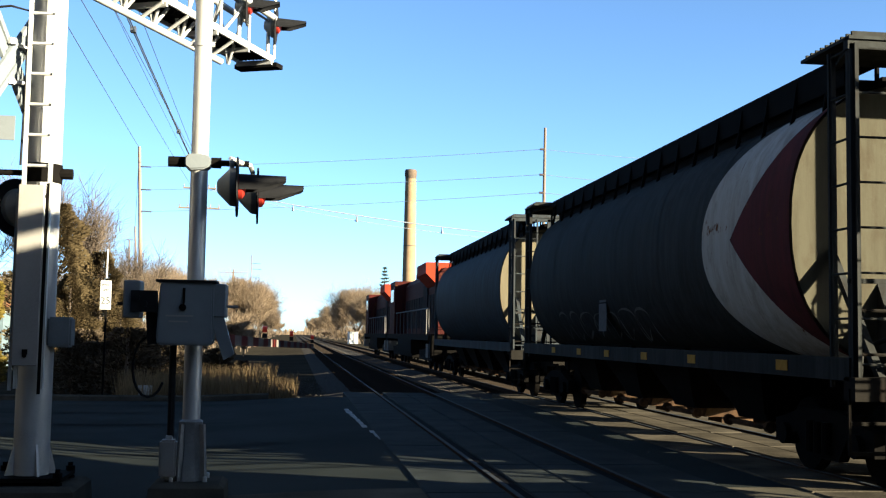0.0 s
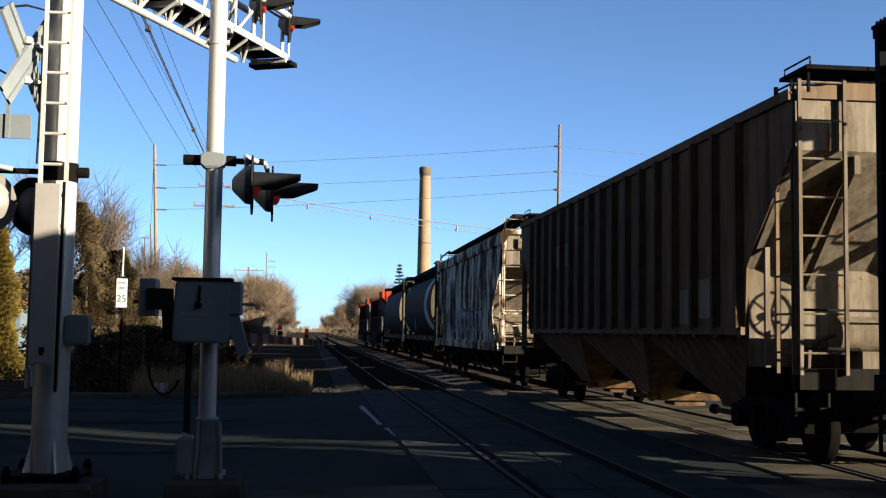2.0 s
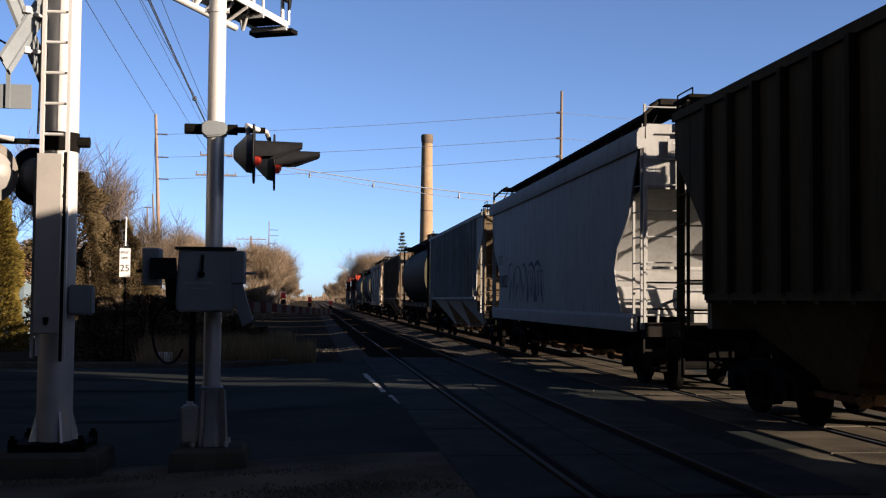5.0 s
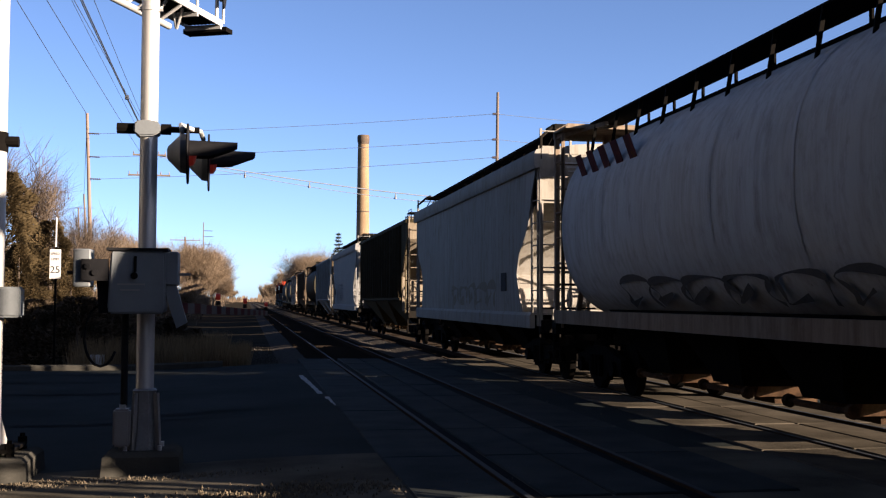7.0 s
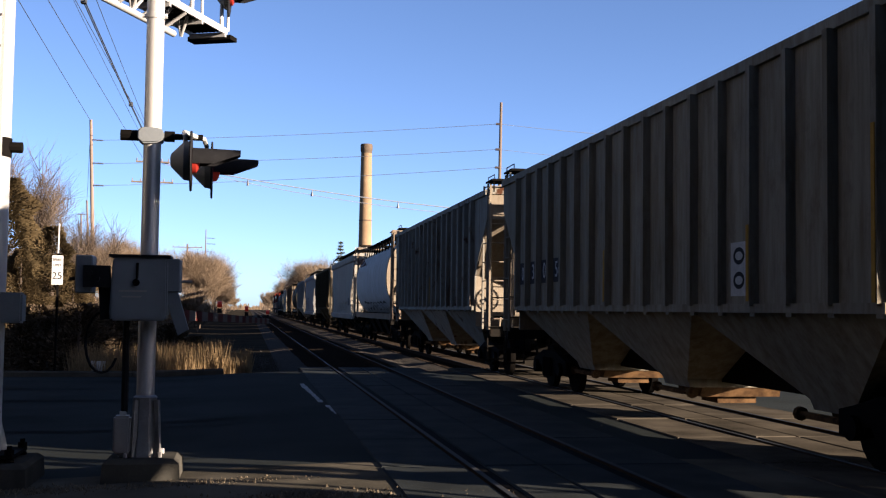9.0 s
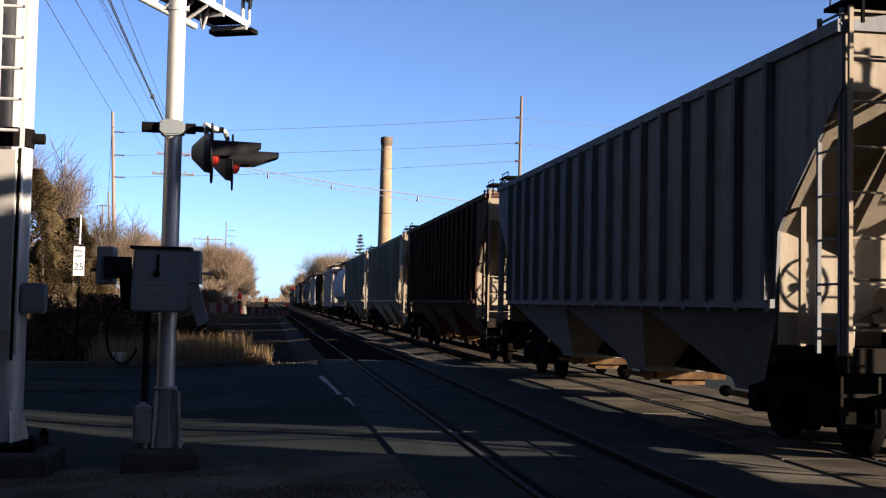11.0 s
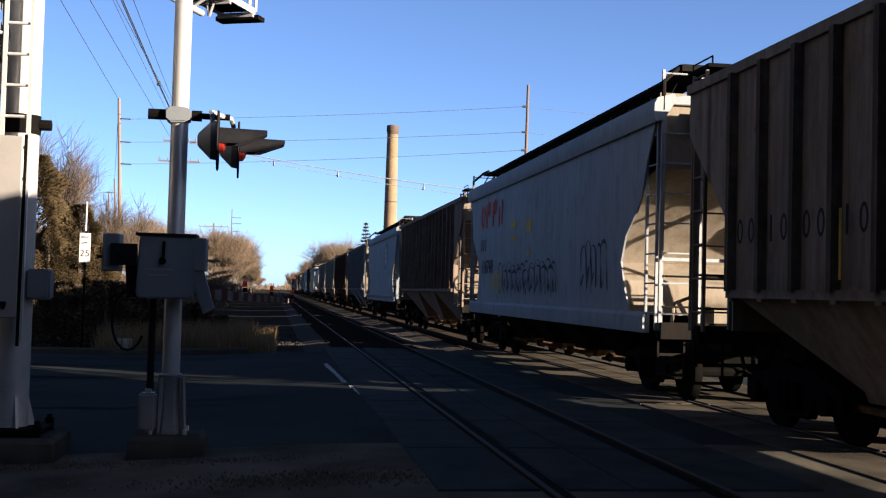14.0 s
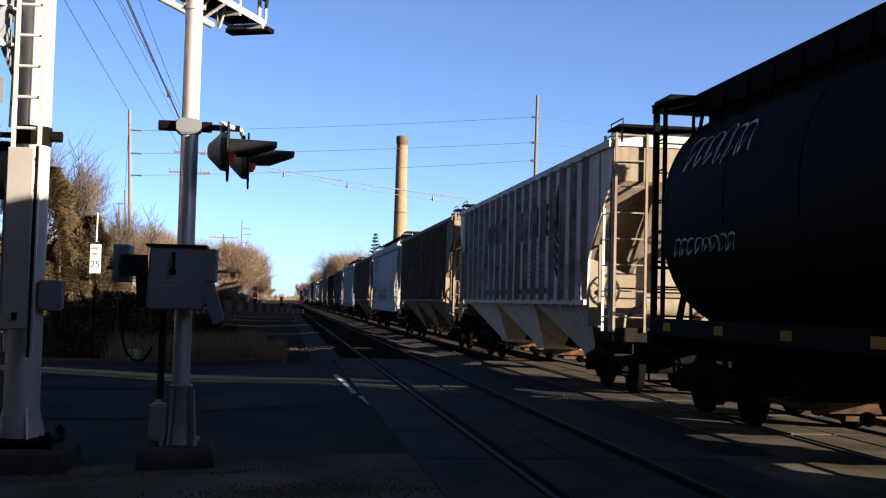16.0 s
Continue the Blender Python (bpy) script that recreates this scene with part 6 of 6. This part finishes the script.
    bars_row(c, [(6.0 - 0.28 * k, 2.85, 0.20, 0.32) for k in range(3)], LETTER_BLACK, x=1.594)
    car_text(c, "116748", 0.50, 5.15, 2.25, LETTER_BLACK, 1.602)
    spray(c, GRAFFITI, -2.2, 3.6, 1.5, 2.35, 12, 91, lambda z: smooth_x(z), 0.022)
    spray(c, GRAFFITI, -2.0, 3.2, 1.6, 2.2, 9, 92, lambda z: smooth_x(z), 0.035)
    spray(c, GRAFFITI, -5.6, -4.0, 1.6, 2.6, 5, 93, lambda z: smooth_x(z), 0.03)
    spray(c, GRAFFITI_OCHRE, 3.4, 4.6, 1.6, 2.1, 3, 94, lambda z: smooth_x(z), 0.06)
    bars_row(c, [(1.9, 3.2, 0.6, 0.16), (1.9, 2.9, 0.5, 0.14), (0.3, 3.1, 0.5, 0.3), (0.3, 2.5, 0.25, 0.14)], GRAFFITI_OCHRE, "painted_patch", x=1.594)
    cars.append(c)
    c = ribbed_car(-270.4, P_UMBER, "umber brown ribbed hopper car with dark painted letters")
    letters(c, SMUDGE)
    cars.append(c)
    c = ribbed_car(-288.9, P_LIGHT, "weathered light grey ribbed hopper car with black letters")
    letters(c, LETTER_GREY)
    cars.append(c)
    c = round_car(-306.7, P_BLACKCAR, "black cylindrical covered hopper car with white scrawls", 6.6, 7.4)
    spray(c, LETTER_WHITE, 3.6, 5.8, 3.45, 4.0, 6, 101, lambda z: -barrel(math.asin(min(1, (z - 2.9) / 1.66)))[0] - 0.07, 0.018)
    spray(c, LETTER_WHITE, 3.8, 6.0, 2.3, 2.55, 8, 102, lambda z: -1.615, 0.014)
    reflectors(c, (6.6, 4.6, 2.6, 0.6, -1.4, -3.6, -6.2), 1.30, 1.505)
    cars.append(c)
    # two cars that never come into view, added for the shade they cast
    cars.append(ribbed_car(-324.3, P_BROWN, "unseen dark brown ribbed hopper car added for its shade"))
    cars.append(ribbed_car(-342.7, P_GREY, "unseen grey ribbed hopper car added for its shade"))
    return cars


def badge(c, y, z):
    """Oval badge: dark ring, pale field, a few dark and pale shapes in it."""
    def oval(w, h, x, mat, name):
        bm = bmesh.new()
        n = 32
        bm.faces.new([bm.verts.new((-x, y + w * math.cos(6.28318 * i / n), z + h * math.sin(6.28318 * i / n))) for i in range(n)])
        return part(name, bm, mat, c)
    oval(1.05, 0.68, 1.600, FAINT_BLUE, "badge_ring")
    oval(0.84, 0.52, 1.603, P_SILVER, "badge_field")
    bars_row(c, [(y - 0.15, z, 0.18, 0.72), (y - 0.5, z + 0.29, 0.5, 0.14), (y - 0.45, z, 0.42, 0.13), (y - 0.5, z - 0.29, 0.5, 0.14)], FAINT_WHITE, "badge_mark", x=1.606)
    bars_row(c, [(y + 0.35, z - 0.1, 0.35, 0.4)], STAIN, "badge_mark", x=1.607)


def letters(c, faint):
    """Large painted capitals and a leaf-like emblem as plain dark blocks between the ribs."""
    p = 13.72 / 16
    mid = lambda k: 6.95 - p * (k + 0.5)
    glyphs(c, [("o", mid(k), 3.40, 0.46, 0.68, 0.13) for k in (4, 5, 6)] + [("i", mid(k) + d, 3.40, 0, 0.68, 0.13) for k, d in ((9, 0.12), (10, 0), (11, 0.16), (11, -0.16), (12, 0.14))]
           + [("i", mid(9) - 0.05, 3.12, 0, 0.12, 0.3), ("i", mid(12) - 0.08, 3.12, 0, 0.12, 0.3), ("i", mid(12) - 0.08, 3.40, 0, 0.12, 0.3), ("i", mid(12) - 0.08, 3.68, 0, 0.12, 0.3)], LETTER_BLACK, x=1.573)
    bars_row(c, [(mid(k) + d, 2.4, 0.17, 0.30) for k in (0, 1, 2, 3) for d in (-0.16, 0.16)], LETTER_BLACK, x=1.572)
    for k in range(5):
        for s in (-1, 1):
            bm = bmesh.new()
            z = 2.15 + 0.22 * k
            pts = [(mid(13), z), (mid(13) + s * 0.22, z + 0.20), (mid(13) + s * 0.22, z + 0.34), (mid(13), z + 0.15)]
            prism(bm, pts, "x", -1.580, -1.572)
            part("emblem_leaf", bm, LETTER_BLACK, c)
    for d in (-0.2, -0.1, 0.0, 0.1, 0.2):
        bm = bmesh.new()
        prism(bm, [(mid(13) + d * 0.4 - 0.02, 3.2), (mid(13) + d * 0.4 + 0.02, 3.2), (mid(13) + d + 0.022, 4.05 - abs(d)), (mid(13) + d - 0.022, 4.05 - abs(d))], "x", -1.580, -1.572)
        part("emblem_awn", bm, LETTER_BLACK, c)
    bars_row(c, [(mid(k), 1.88, 0.62, 0.13) for k in (4, 5, 6, 7, 9, 10, 11, 12)], SMUDGE, "painted_patch", x=1.572)
    bars_row(c, [(mid(14), 2.15, 0.5, 0.5), (mid(15), 2.2, 0.42, 0.5)], faint, "painted_patch", x=1.572)
    bars_row(c, [(6.86 - p * 9, 2.1, 0.06, 0.85), (6.86 - p * 3.3, 2.15, 0.06, 0.7)], YELLOW, "yellow_stripe", x=1.68)
    for k, za, n in ((7, 2.25, 8), (10, 2.2, 5), (11, 2.2, 7)):
        bars_row(c, [(mid(k), za + 0.12 * i, 0.40 - 0.05 * (i % 3), 0.045) for i in range(n)], faint, "stencil_line", x=1.573)


train = build_train()


# ---- plants and house ----
def limb_tree(seed, height, spread, twigs, twig_w, levels=4, stems=1):
    """Skeleton of tapering limbs and a cloud of thin twigs, as two meshes."""
    rnd = random.Random(seed)
    wood, fine = bmesh.new(), bmesh.new()
    tips = []

    def grow(p, d, length, r, level):
        n = 3
        for _ in range(n):
            q = p + d * (length / n)
            tube(wood, p, q, r, r * 0.82, n=6 if level < 2 else 4)
            r *= 0.82
            p = q
            d = (d + Vector((rnd.uniform(-1, 1), rnd.uniform(-1, 1), rnd.uniform(-0.4, 0.8))) * 0.14).normalized()
            if level >= 1 or stems > 1:
                tips.append((p.copy(), d.copy()))
        if level >= levels:
            return
        for k in range(rnd.choice((3, 3, 4))):
            a = rnd.uniform(0, 6.28)
            side = Vector((math.cos(a), math.sin(a), rnd.uniform(-0.1, 1.0))) * spread * rnd.uniform(0.5, 1.3)
            grow(p.copy(), (d + side).normalized(), length * rnd.uniform(0.55, 1.0), r * 0.68, level + 1)
    for k in range(stems):
        lean = 0.06 if stems == 1 else 0.34
        grow(Vector((0.12 * k, 0.1 * (k % 2), -0.3)), Vector((rnd.uniform(-lean, lean), rnd.uniform(-lean, lean), 1)).normalized(), height * (0.17 if stems == 1 else 0.15), height * 0.018 / stems ** 0.4, 0)
    for _ in range(twigs):
        p, d = rnd.choice(tips)
        w = (d * 0.8 + Vector((rnd.uniform(-1, 1), rnd.uniform(-1, 1), rnd.uniform(-0.3, 1)))).normalized()
        l = height * rnd.uniform(0.03, 0.15)
        q = p + w * l
        s = w.cross(Vector((rnd.uniform(-1, 1), rnd.uniform(-1, 1), rnd.uniform(-1, 1)))).normalized() * twig_w
        v = [fine.verts.new(c) for c in (p - s, p + s, q)]
        fine.faces.new(v)
        m = p.lerp(q, 0.5)
        w2 = (w + Vector((rnd.uniform(-1, 1), rnd.uniform(-1, 1), rnd.uniform(-0.5, 0.9)))).normalized()
        v = [fine.verts.new(c) for c in (m - s * 0.7, m + s * 0.7, m + w2 * l * 0.7)]
        fine.faces.new(v)
    return to_mesh("trunk", wood), to_mesh("crown", fine)


def clump_cone(seed, height, radius, n, leaf, base=0.06, rag=0.25, power=0.8):
    """Trunk and a ragged cone of many small sprays."""
    rnd = random.Random(seed)
    wood, fine = bmesh.new(), bmesh.new()
    tube(wood, (0, 0, -0.2), (0, 0, height * 0.93), radius * 0.09, radius * 0.02, n=7)
    for _ in range(n):
        u = rnd.random() ** 0.8
        z = height * (base + (1 - base) * u)
        env = radius * max(0.03, (1 - u)) ** power * (1 + rag * math.sin(z * 5.1 + seed) * math.cos(seed + z * 2.3))
        a = rnd.uniform(0, 6.28318)
        env *= 1 + rag * math.sin(a * 3 + z * 1.7 + seed)
        r = env * rnd.random() ** 0.22
        p = Vector((r * math.cos(a), r * math.sin(a), z))
        d = Vector((math.cos(a), math.sin(a), rnd.uniform(-0.2, 0.9))).normalized()
        s = d.cross(Vector((rnd.uniform(-1, 1), rnd.uniform(-1, 1), rnd.uniform(-1, 1)))).normalized() * leaf * 0.28
        q = p + d * leaf * rnd.uniform(0.7, 1.5)
        m = p.lerp(q, 0.5)
        fine.faces.new([fine.verts.new(c) for c in (p, m + s, q, m - s)])
    return to_mesh("trunk", wood), to_mesh("crown", fine)


def plant(name, meshes, mats, x, y, scale, turn, label, category, group):
    root = thing(name, label, category, Matrix.Translation((x, y, ground_z(x, y) - 0.04)) @ Matrix.Rotation(turn, 4, "Z") @ Matrix.Scale(scale, 4), group)
    hang("trunk", meshes[0], mats[0], root)
    hang("crown", meshes[1], mats[1], root)
    return root


BARE = [limb_tree(s, 8.0, 0.50, 11500, 0.0062, 4, 3) for s in (1, 2, 3, 4)]
OPEN_BARE = [limb_tree(s, 9.0, 0.50, 1300, 0.009) for s in (11, 12)]
rt = random.Random(77)
for x, y, s in ((-12.3, 64, 1.75), (-15.0, 66, 1.8), (-18.5, 68, 1.7), (-10.6, 72, 1.25)):
    plant("bare_tree", OPEN_BARE[rt.randrange(2)], (BARK, BARK), x, y, s, rt.uniform(0, 6), "leafless tree with thin grey-brown branches", "tree", "bare trees by the house")
for x, y, h in ((-15.5, 92, 7.2), (-12.6, 98, 7.6), (-10.2, 104, 7.0), (-13.0, 112, 9.2), (-10.8, 116, 8.3), (-8.4, 122, 7.6), (-7.2, 132, 8.3), (-5.9, 142, 8.0), (-5.2, 154, 7.8), (-6.6, 160, 9.0),
                (-7.2, 185, 8.0), (-6.8, 215, 8.0), (-7.5, 260, 8.5), (-7.0, 320, 8.5), (-8.5, 400, 9), (-9, 520, 9), (-9, 700, 9.5), (-19, 118, 9.0), (-23, 110, 8.5), (-27, 120, 9.0), (-17, 84, 6.5), (-21, 80, 6.2)):
    plant("bare_tree", BARE[rt.randrange(4)], (BARK, TWIG), x + rt.uniform(-0.4, 0.4), y, h / 5.3 * rt.uniform(0.95, 1.2), rt.uniform(0, 6), "leafless tree glowing brown in low sun", "tree", "bare trees along the railway")
for x, y, h in ((12.6, 168, 9.2), (15.8, 200, 11.0), (13.4, 190, 10.0), (12.2, 208, 10.6), (13.6, 228, 12.6), (12.5, 255, 11.8), (13.2, 290, 12.4), (12.2, 335, 11.8), (13.2, 390, 10), (12.6, 460, 10), (13.2, 560, 11), (13.5, 700, 11), (14, 880, 12), (20, 200, 11), (24, 215, 11), (11.0, 300, 8), (11.2, 350, 8.5), (11.0, 420, 9), (11.4, 500, 10), (11.2, 610, 11), (11.5, 760, 12)):
    plant("bare_tree", BARE[rt.randrange(4)], (BARK, TWIG), x, y, h / 5.3, rt.uniform(0, 6), "leafless tree glowing brown in low sun", "tree", "bare trees along the railway")
THICKET = [limb_tree(s, 3.6, 0.9, 3600, 0.016, 3) for s in (31, 32)]
for k in range(64):
    if k < 32:
        x, y = -3.8 - rt.uniform(0, 9), rt.uniform(70, 135)
    else:
        x, y = 11.6 + rt.uniform(0, 3), 140 + (k - 32) * 14
    plant("thicket", THICKET[k % 2], (BARK, TWIG), x, y, rt.uniform(1.0, 1.7), rt.uniform(0, 6), "leafless brown thicket below the trees", "shrub", "thickets along the railway")
# far woods that close the view down the line
bm = bmesh.new()
for k in range(5200):
    x = rt.uniform(-420, 420)
    y = rt.uniform(1050, 1250)
    z = (4 + 6 * rt.random() ** 1.5) * (0.8 + 0.3 * math.sin(x * 0.031) + 0.15 * math.sin(x * 0.11))
    w = rt.uniform(0.5, 1.6)
    if 0 < x < 11:
        z *= 0.5
    lean = rt.uniform(-0.6, 0.6)
    bm.faces.new([bm.verts.new(c) for c in ((x - w, y, -1), (x + w, y, -1), (x + lean + w * 0.3, y, z * 0.8), (x + lean, y, z))])
tagged(part("far_woods", bm, TWIG, None), "distant brown leafless woods on the horizon", "woods", kind="stuff")
JUNIPER = [clump_cone(s, 5.6, 1.75, 17000, 0.12, 0.03, 0.32, 0.55) for s in (5, 6)]
for k, (x, y, s) in enumerate(((-9.6, 47, 1.24), (-8.0, 48.5, 0.92), (-8.6, 45.2, 0.72), (-6.8, 46.0, 0.60))):
    plant("juniper", JUNIPER[k % 2], (BARK, BROWN_LEAF), x, y, s, k * 1.3, "ragged brownish juniper tree beside the road", "tree", "junipers")
CEDAR = clump_cone(8, 5.7, 1.25, 24000, 0.13, 0.0, 0.10, 0.40)
plant("cedar", CEDAR, (BARK, GREEN_LEAF), -11.55, 42, 1.08, 0, "dense olive cedar hedge tree by the house", "tree", "cedars")
plant("cedar", CEDAR, (BARK, GREEN_LEAF), -13.9, 42.5, 0.96, 2, "dense olive cedar hedge tree by the house", "tree", "cedars")


def spruce_shape(seed, height, radius):
    """Straight trunk with whorls of upswept limbs, each hung with needle sprays."""
    rnd = random.Random(seed)
    wood, fine = bmesh.new(), bmesh.new()
    tube(wood, (0, 0, -0.2), (0, 0, height), 0.17, 0.02, n=8)
    z = height * 0.12
    while z < height * 0.98:
        u = z / height
        for k in range(7):
            a = k * 0.898 + rnd.uniform(-0.3, 0.3) + z * 2
            l = radius * (1 - u) ** 0.85 * rnd.uniform(0.6, 1.1) + 0.12
            o = Vector((math.cos(a), math.sin(a), 0))
            p = Vector((0, 0, z))
            q = p + o * l + Vector((0, 0, l * rnd.uniform(0.05, 0.45)))
            tube(wood, p, q, 0.03, 0.008, n=4)
            for _ in range(int(20 + 60 * l / radius)):
                c = p.lerp(q, rnd.uniform(0.2, 1.0))
                d = (o * 0.7 + Vector((rnd.uniform(-1, 1), rnd.uniform(-1, 1), rnd.uniform(-0.7, 0.5)))).normalized()
                w = d.cross(Vector((rnd.uniform(-1, 1), rnd.uniform(-1, 1), 1))).normalized() * 0.06
                e = c + d * rnd.uniform(0.25, 0.5)
                fine.faces.new([fine.verts.new(x) for x in (c - w, c + w, e)])
        z += height * 0.045
    return to_mesh("trunk", wood), to_mesh("crown", fine)


SPR = spruce_shape(9, 13.5, 2.5)
plant("spruce", SPR, (BARK, SPRUCE), 0.0787 * 190, 190, 0.98, 0, "dark spruce rising behind the train", "tree", "spruces")
SHRUB = [clump_cone(s, 2.1, 1.35, 3600, 0.12, 0.0, 0.45, 0.42) for s in (21, 22)]
for k in range(13):
    x, y = -6.6 + 0.42 * k * 0.95 + rt.uniform(-0.2, 0.2), 34.5 + rt.uniform(-1.5, 3.0) + (1.0 if k > 8 else 0)
    plant("shrub", SHRUB[k % 2], (BARK, BRUSH), x, y, rt.uniform(0.7, 1.1) * (1.0 if k < 9 else 0.7), rt.uniform(0, 6), "tangled dark leafless shrub at the roadside", "shrub", "roadside shrubs")
# dry grass
bm = bmesh.new()
for k in range(15000):
    x = rt.uniform(-4.6, 0.1)
    y = rt.uniform(30.6, 37.5) + max(0, x + 1.2) * 0.8
    h = rt.uniform(0.3, 1.05) * (1.0 if x < -0.6 else 0.6)
    z = ground_z(x, y) - 0.05
    a = rt.uniform(0, 3.14)
    d = Vector((math.cos(a), math.sin(a), 0)) * rt.uniform(0.008, 0.016)
    lean = Vector((rt.uniform(-0.25, 0.25), rt.uniform(-0.25, 0.25), 1)) * h
    b = Vector((x, y, z))
    bm.faces.new([bm.verts.new(c) for c in (b - d, b + d, b + lean)])
tagged(part("dry_grass", bm, DRY_GRASS, None), "tall dry straw-coloured grass by the track", "grass", kind="stuff")


def house():
    root = thing("house", "low house with brown shingle roof and pale blue siding", "house")
    x0, x1, y0, y1, ze = -26.0, -13.2, 54.0, 62.0, 2.55
    bm = bmesh.new()
    box(bm, x0, x1, y0, y1, -0.5, ze)
    part("wall", bm, SIDING, root)
    bm = bmesh.new()
    o = 0.5
    v = [bm.verts.new(c) for c in ((x0 - o, y0 - o, ze - 0.1), (x1 + o, y0 - o, ze - 0.1), (x1 + o, y1 + o, ze - 0.1), (x0 - o, y1 + o, ze - 0.1), (x0 + 4, (y0 + y1) / 2, 4.9), (x1 - 4, (y0 + y1) / 2, 4.9))]
    for f in ((0, 1, 5, 4), (1, 2, 5), (2, 3, 4, 5), (3, 0, 4), (3, 2, 1, 0)):
        bm.faces.new([v[i] for i in f])
    part("roof", bm, ROOF_SHINGLE, root)
    bm = bmesh.new()
    box(bm, x0 - o, x1 + o, y0 - o - 0.03, y0 - o + 0.03, ze - 0.24, ze - 0.05)
    part("fascia", bm, WHITE_PAINT, root)
    for x in (-14.6, -17.5, -21.0):
        bm = bmesh.new()
        box(bm, x - 0.55, x + 0.55, y0 - 0.05, y0 + 0.02, 0.7, 1.9)
        w = part("window", bm, WHITE_PAINT, root)
        bm = bmesh.new()
        box(bm, x - 0.47, x + 0.47, y0 - 0.06, y0 - 0.04, 0.78, 1.82)
        part("pane", bm, GLASS, w)


house()


def track_marker(x, y, w, h, mat, label):
    root = thing("signal_cabinet", label, "cabinet")
    bm = bmesh.new()
    box(bm, x - w, x + w, y - w, y + w, -0.4, h)
    bmesh.ops.bevel(bm, geom=bm.edges[:], offset=0.04, segments=1, affect="EDGES")
    part("body", bm, mat, root)
    bm = bmesh.new()
    box(bm, x - w - 0.05, x + w + 0.05, y - w - 0.05, y + w + 0.05, h, h + 0.06)
    part("lid", bm, GALV, root)


track_marker(10.6, 205, 0.9, 1.9, WHITE_PAINT, "small white equipment cabinet beside the track")
bm = bmesh.new()
box(bm, -4.05, -3.7, 30.9, 31.1, -0.4, 0.12)
tagged(part("paper_scrap", bm, WHITE_PAINT, None), "pale block of litter on the verge", "litter")


# ---- unseen walls added beside and behind the viewer to block skylight ----
def sky_block(name, x0, x1, y0, y1, h, label):
    bm = bmesh.new()
    box(bm, x0, x1, y0, y1, -0.4, h)
    box(bm, x0 - 0.15, x1 + 0.15, y0 - 0.15, y1 + 0.15, h, h + 0.3)
    tagged(part(name, bm, SKY_BLOCK_DARK, None), label, "wall", kind="structure")


sky_block("sky_block_west", -17.0, -13.5, -40.0, 13.0, 15.0, "unseen tall dark wall added to block skylight")
sky_block("sky_block_northwest", -17.0, -13.5, 13.2, 33.0, 8.0, "unseen dark wall added to block skylight")
sky_block("sky_block_south", -13.5, 4.0, -11.0, -7.0, 20.0, "unseen dark wall added to block skylight")


# ---- motion ----
SPEED = 19.76


def motions():
    for car in train:
        x, y, z = car.location
        walk(car, [(t, pose(x, y + SPEED * t, z)) for t in (0, 4, 8, 12, 16)])


motions()
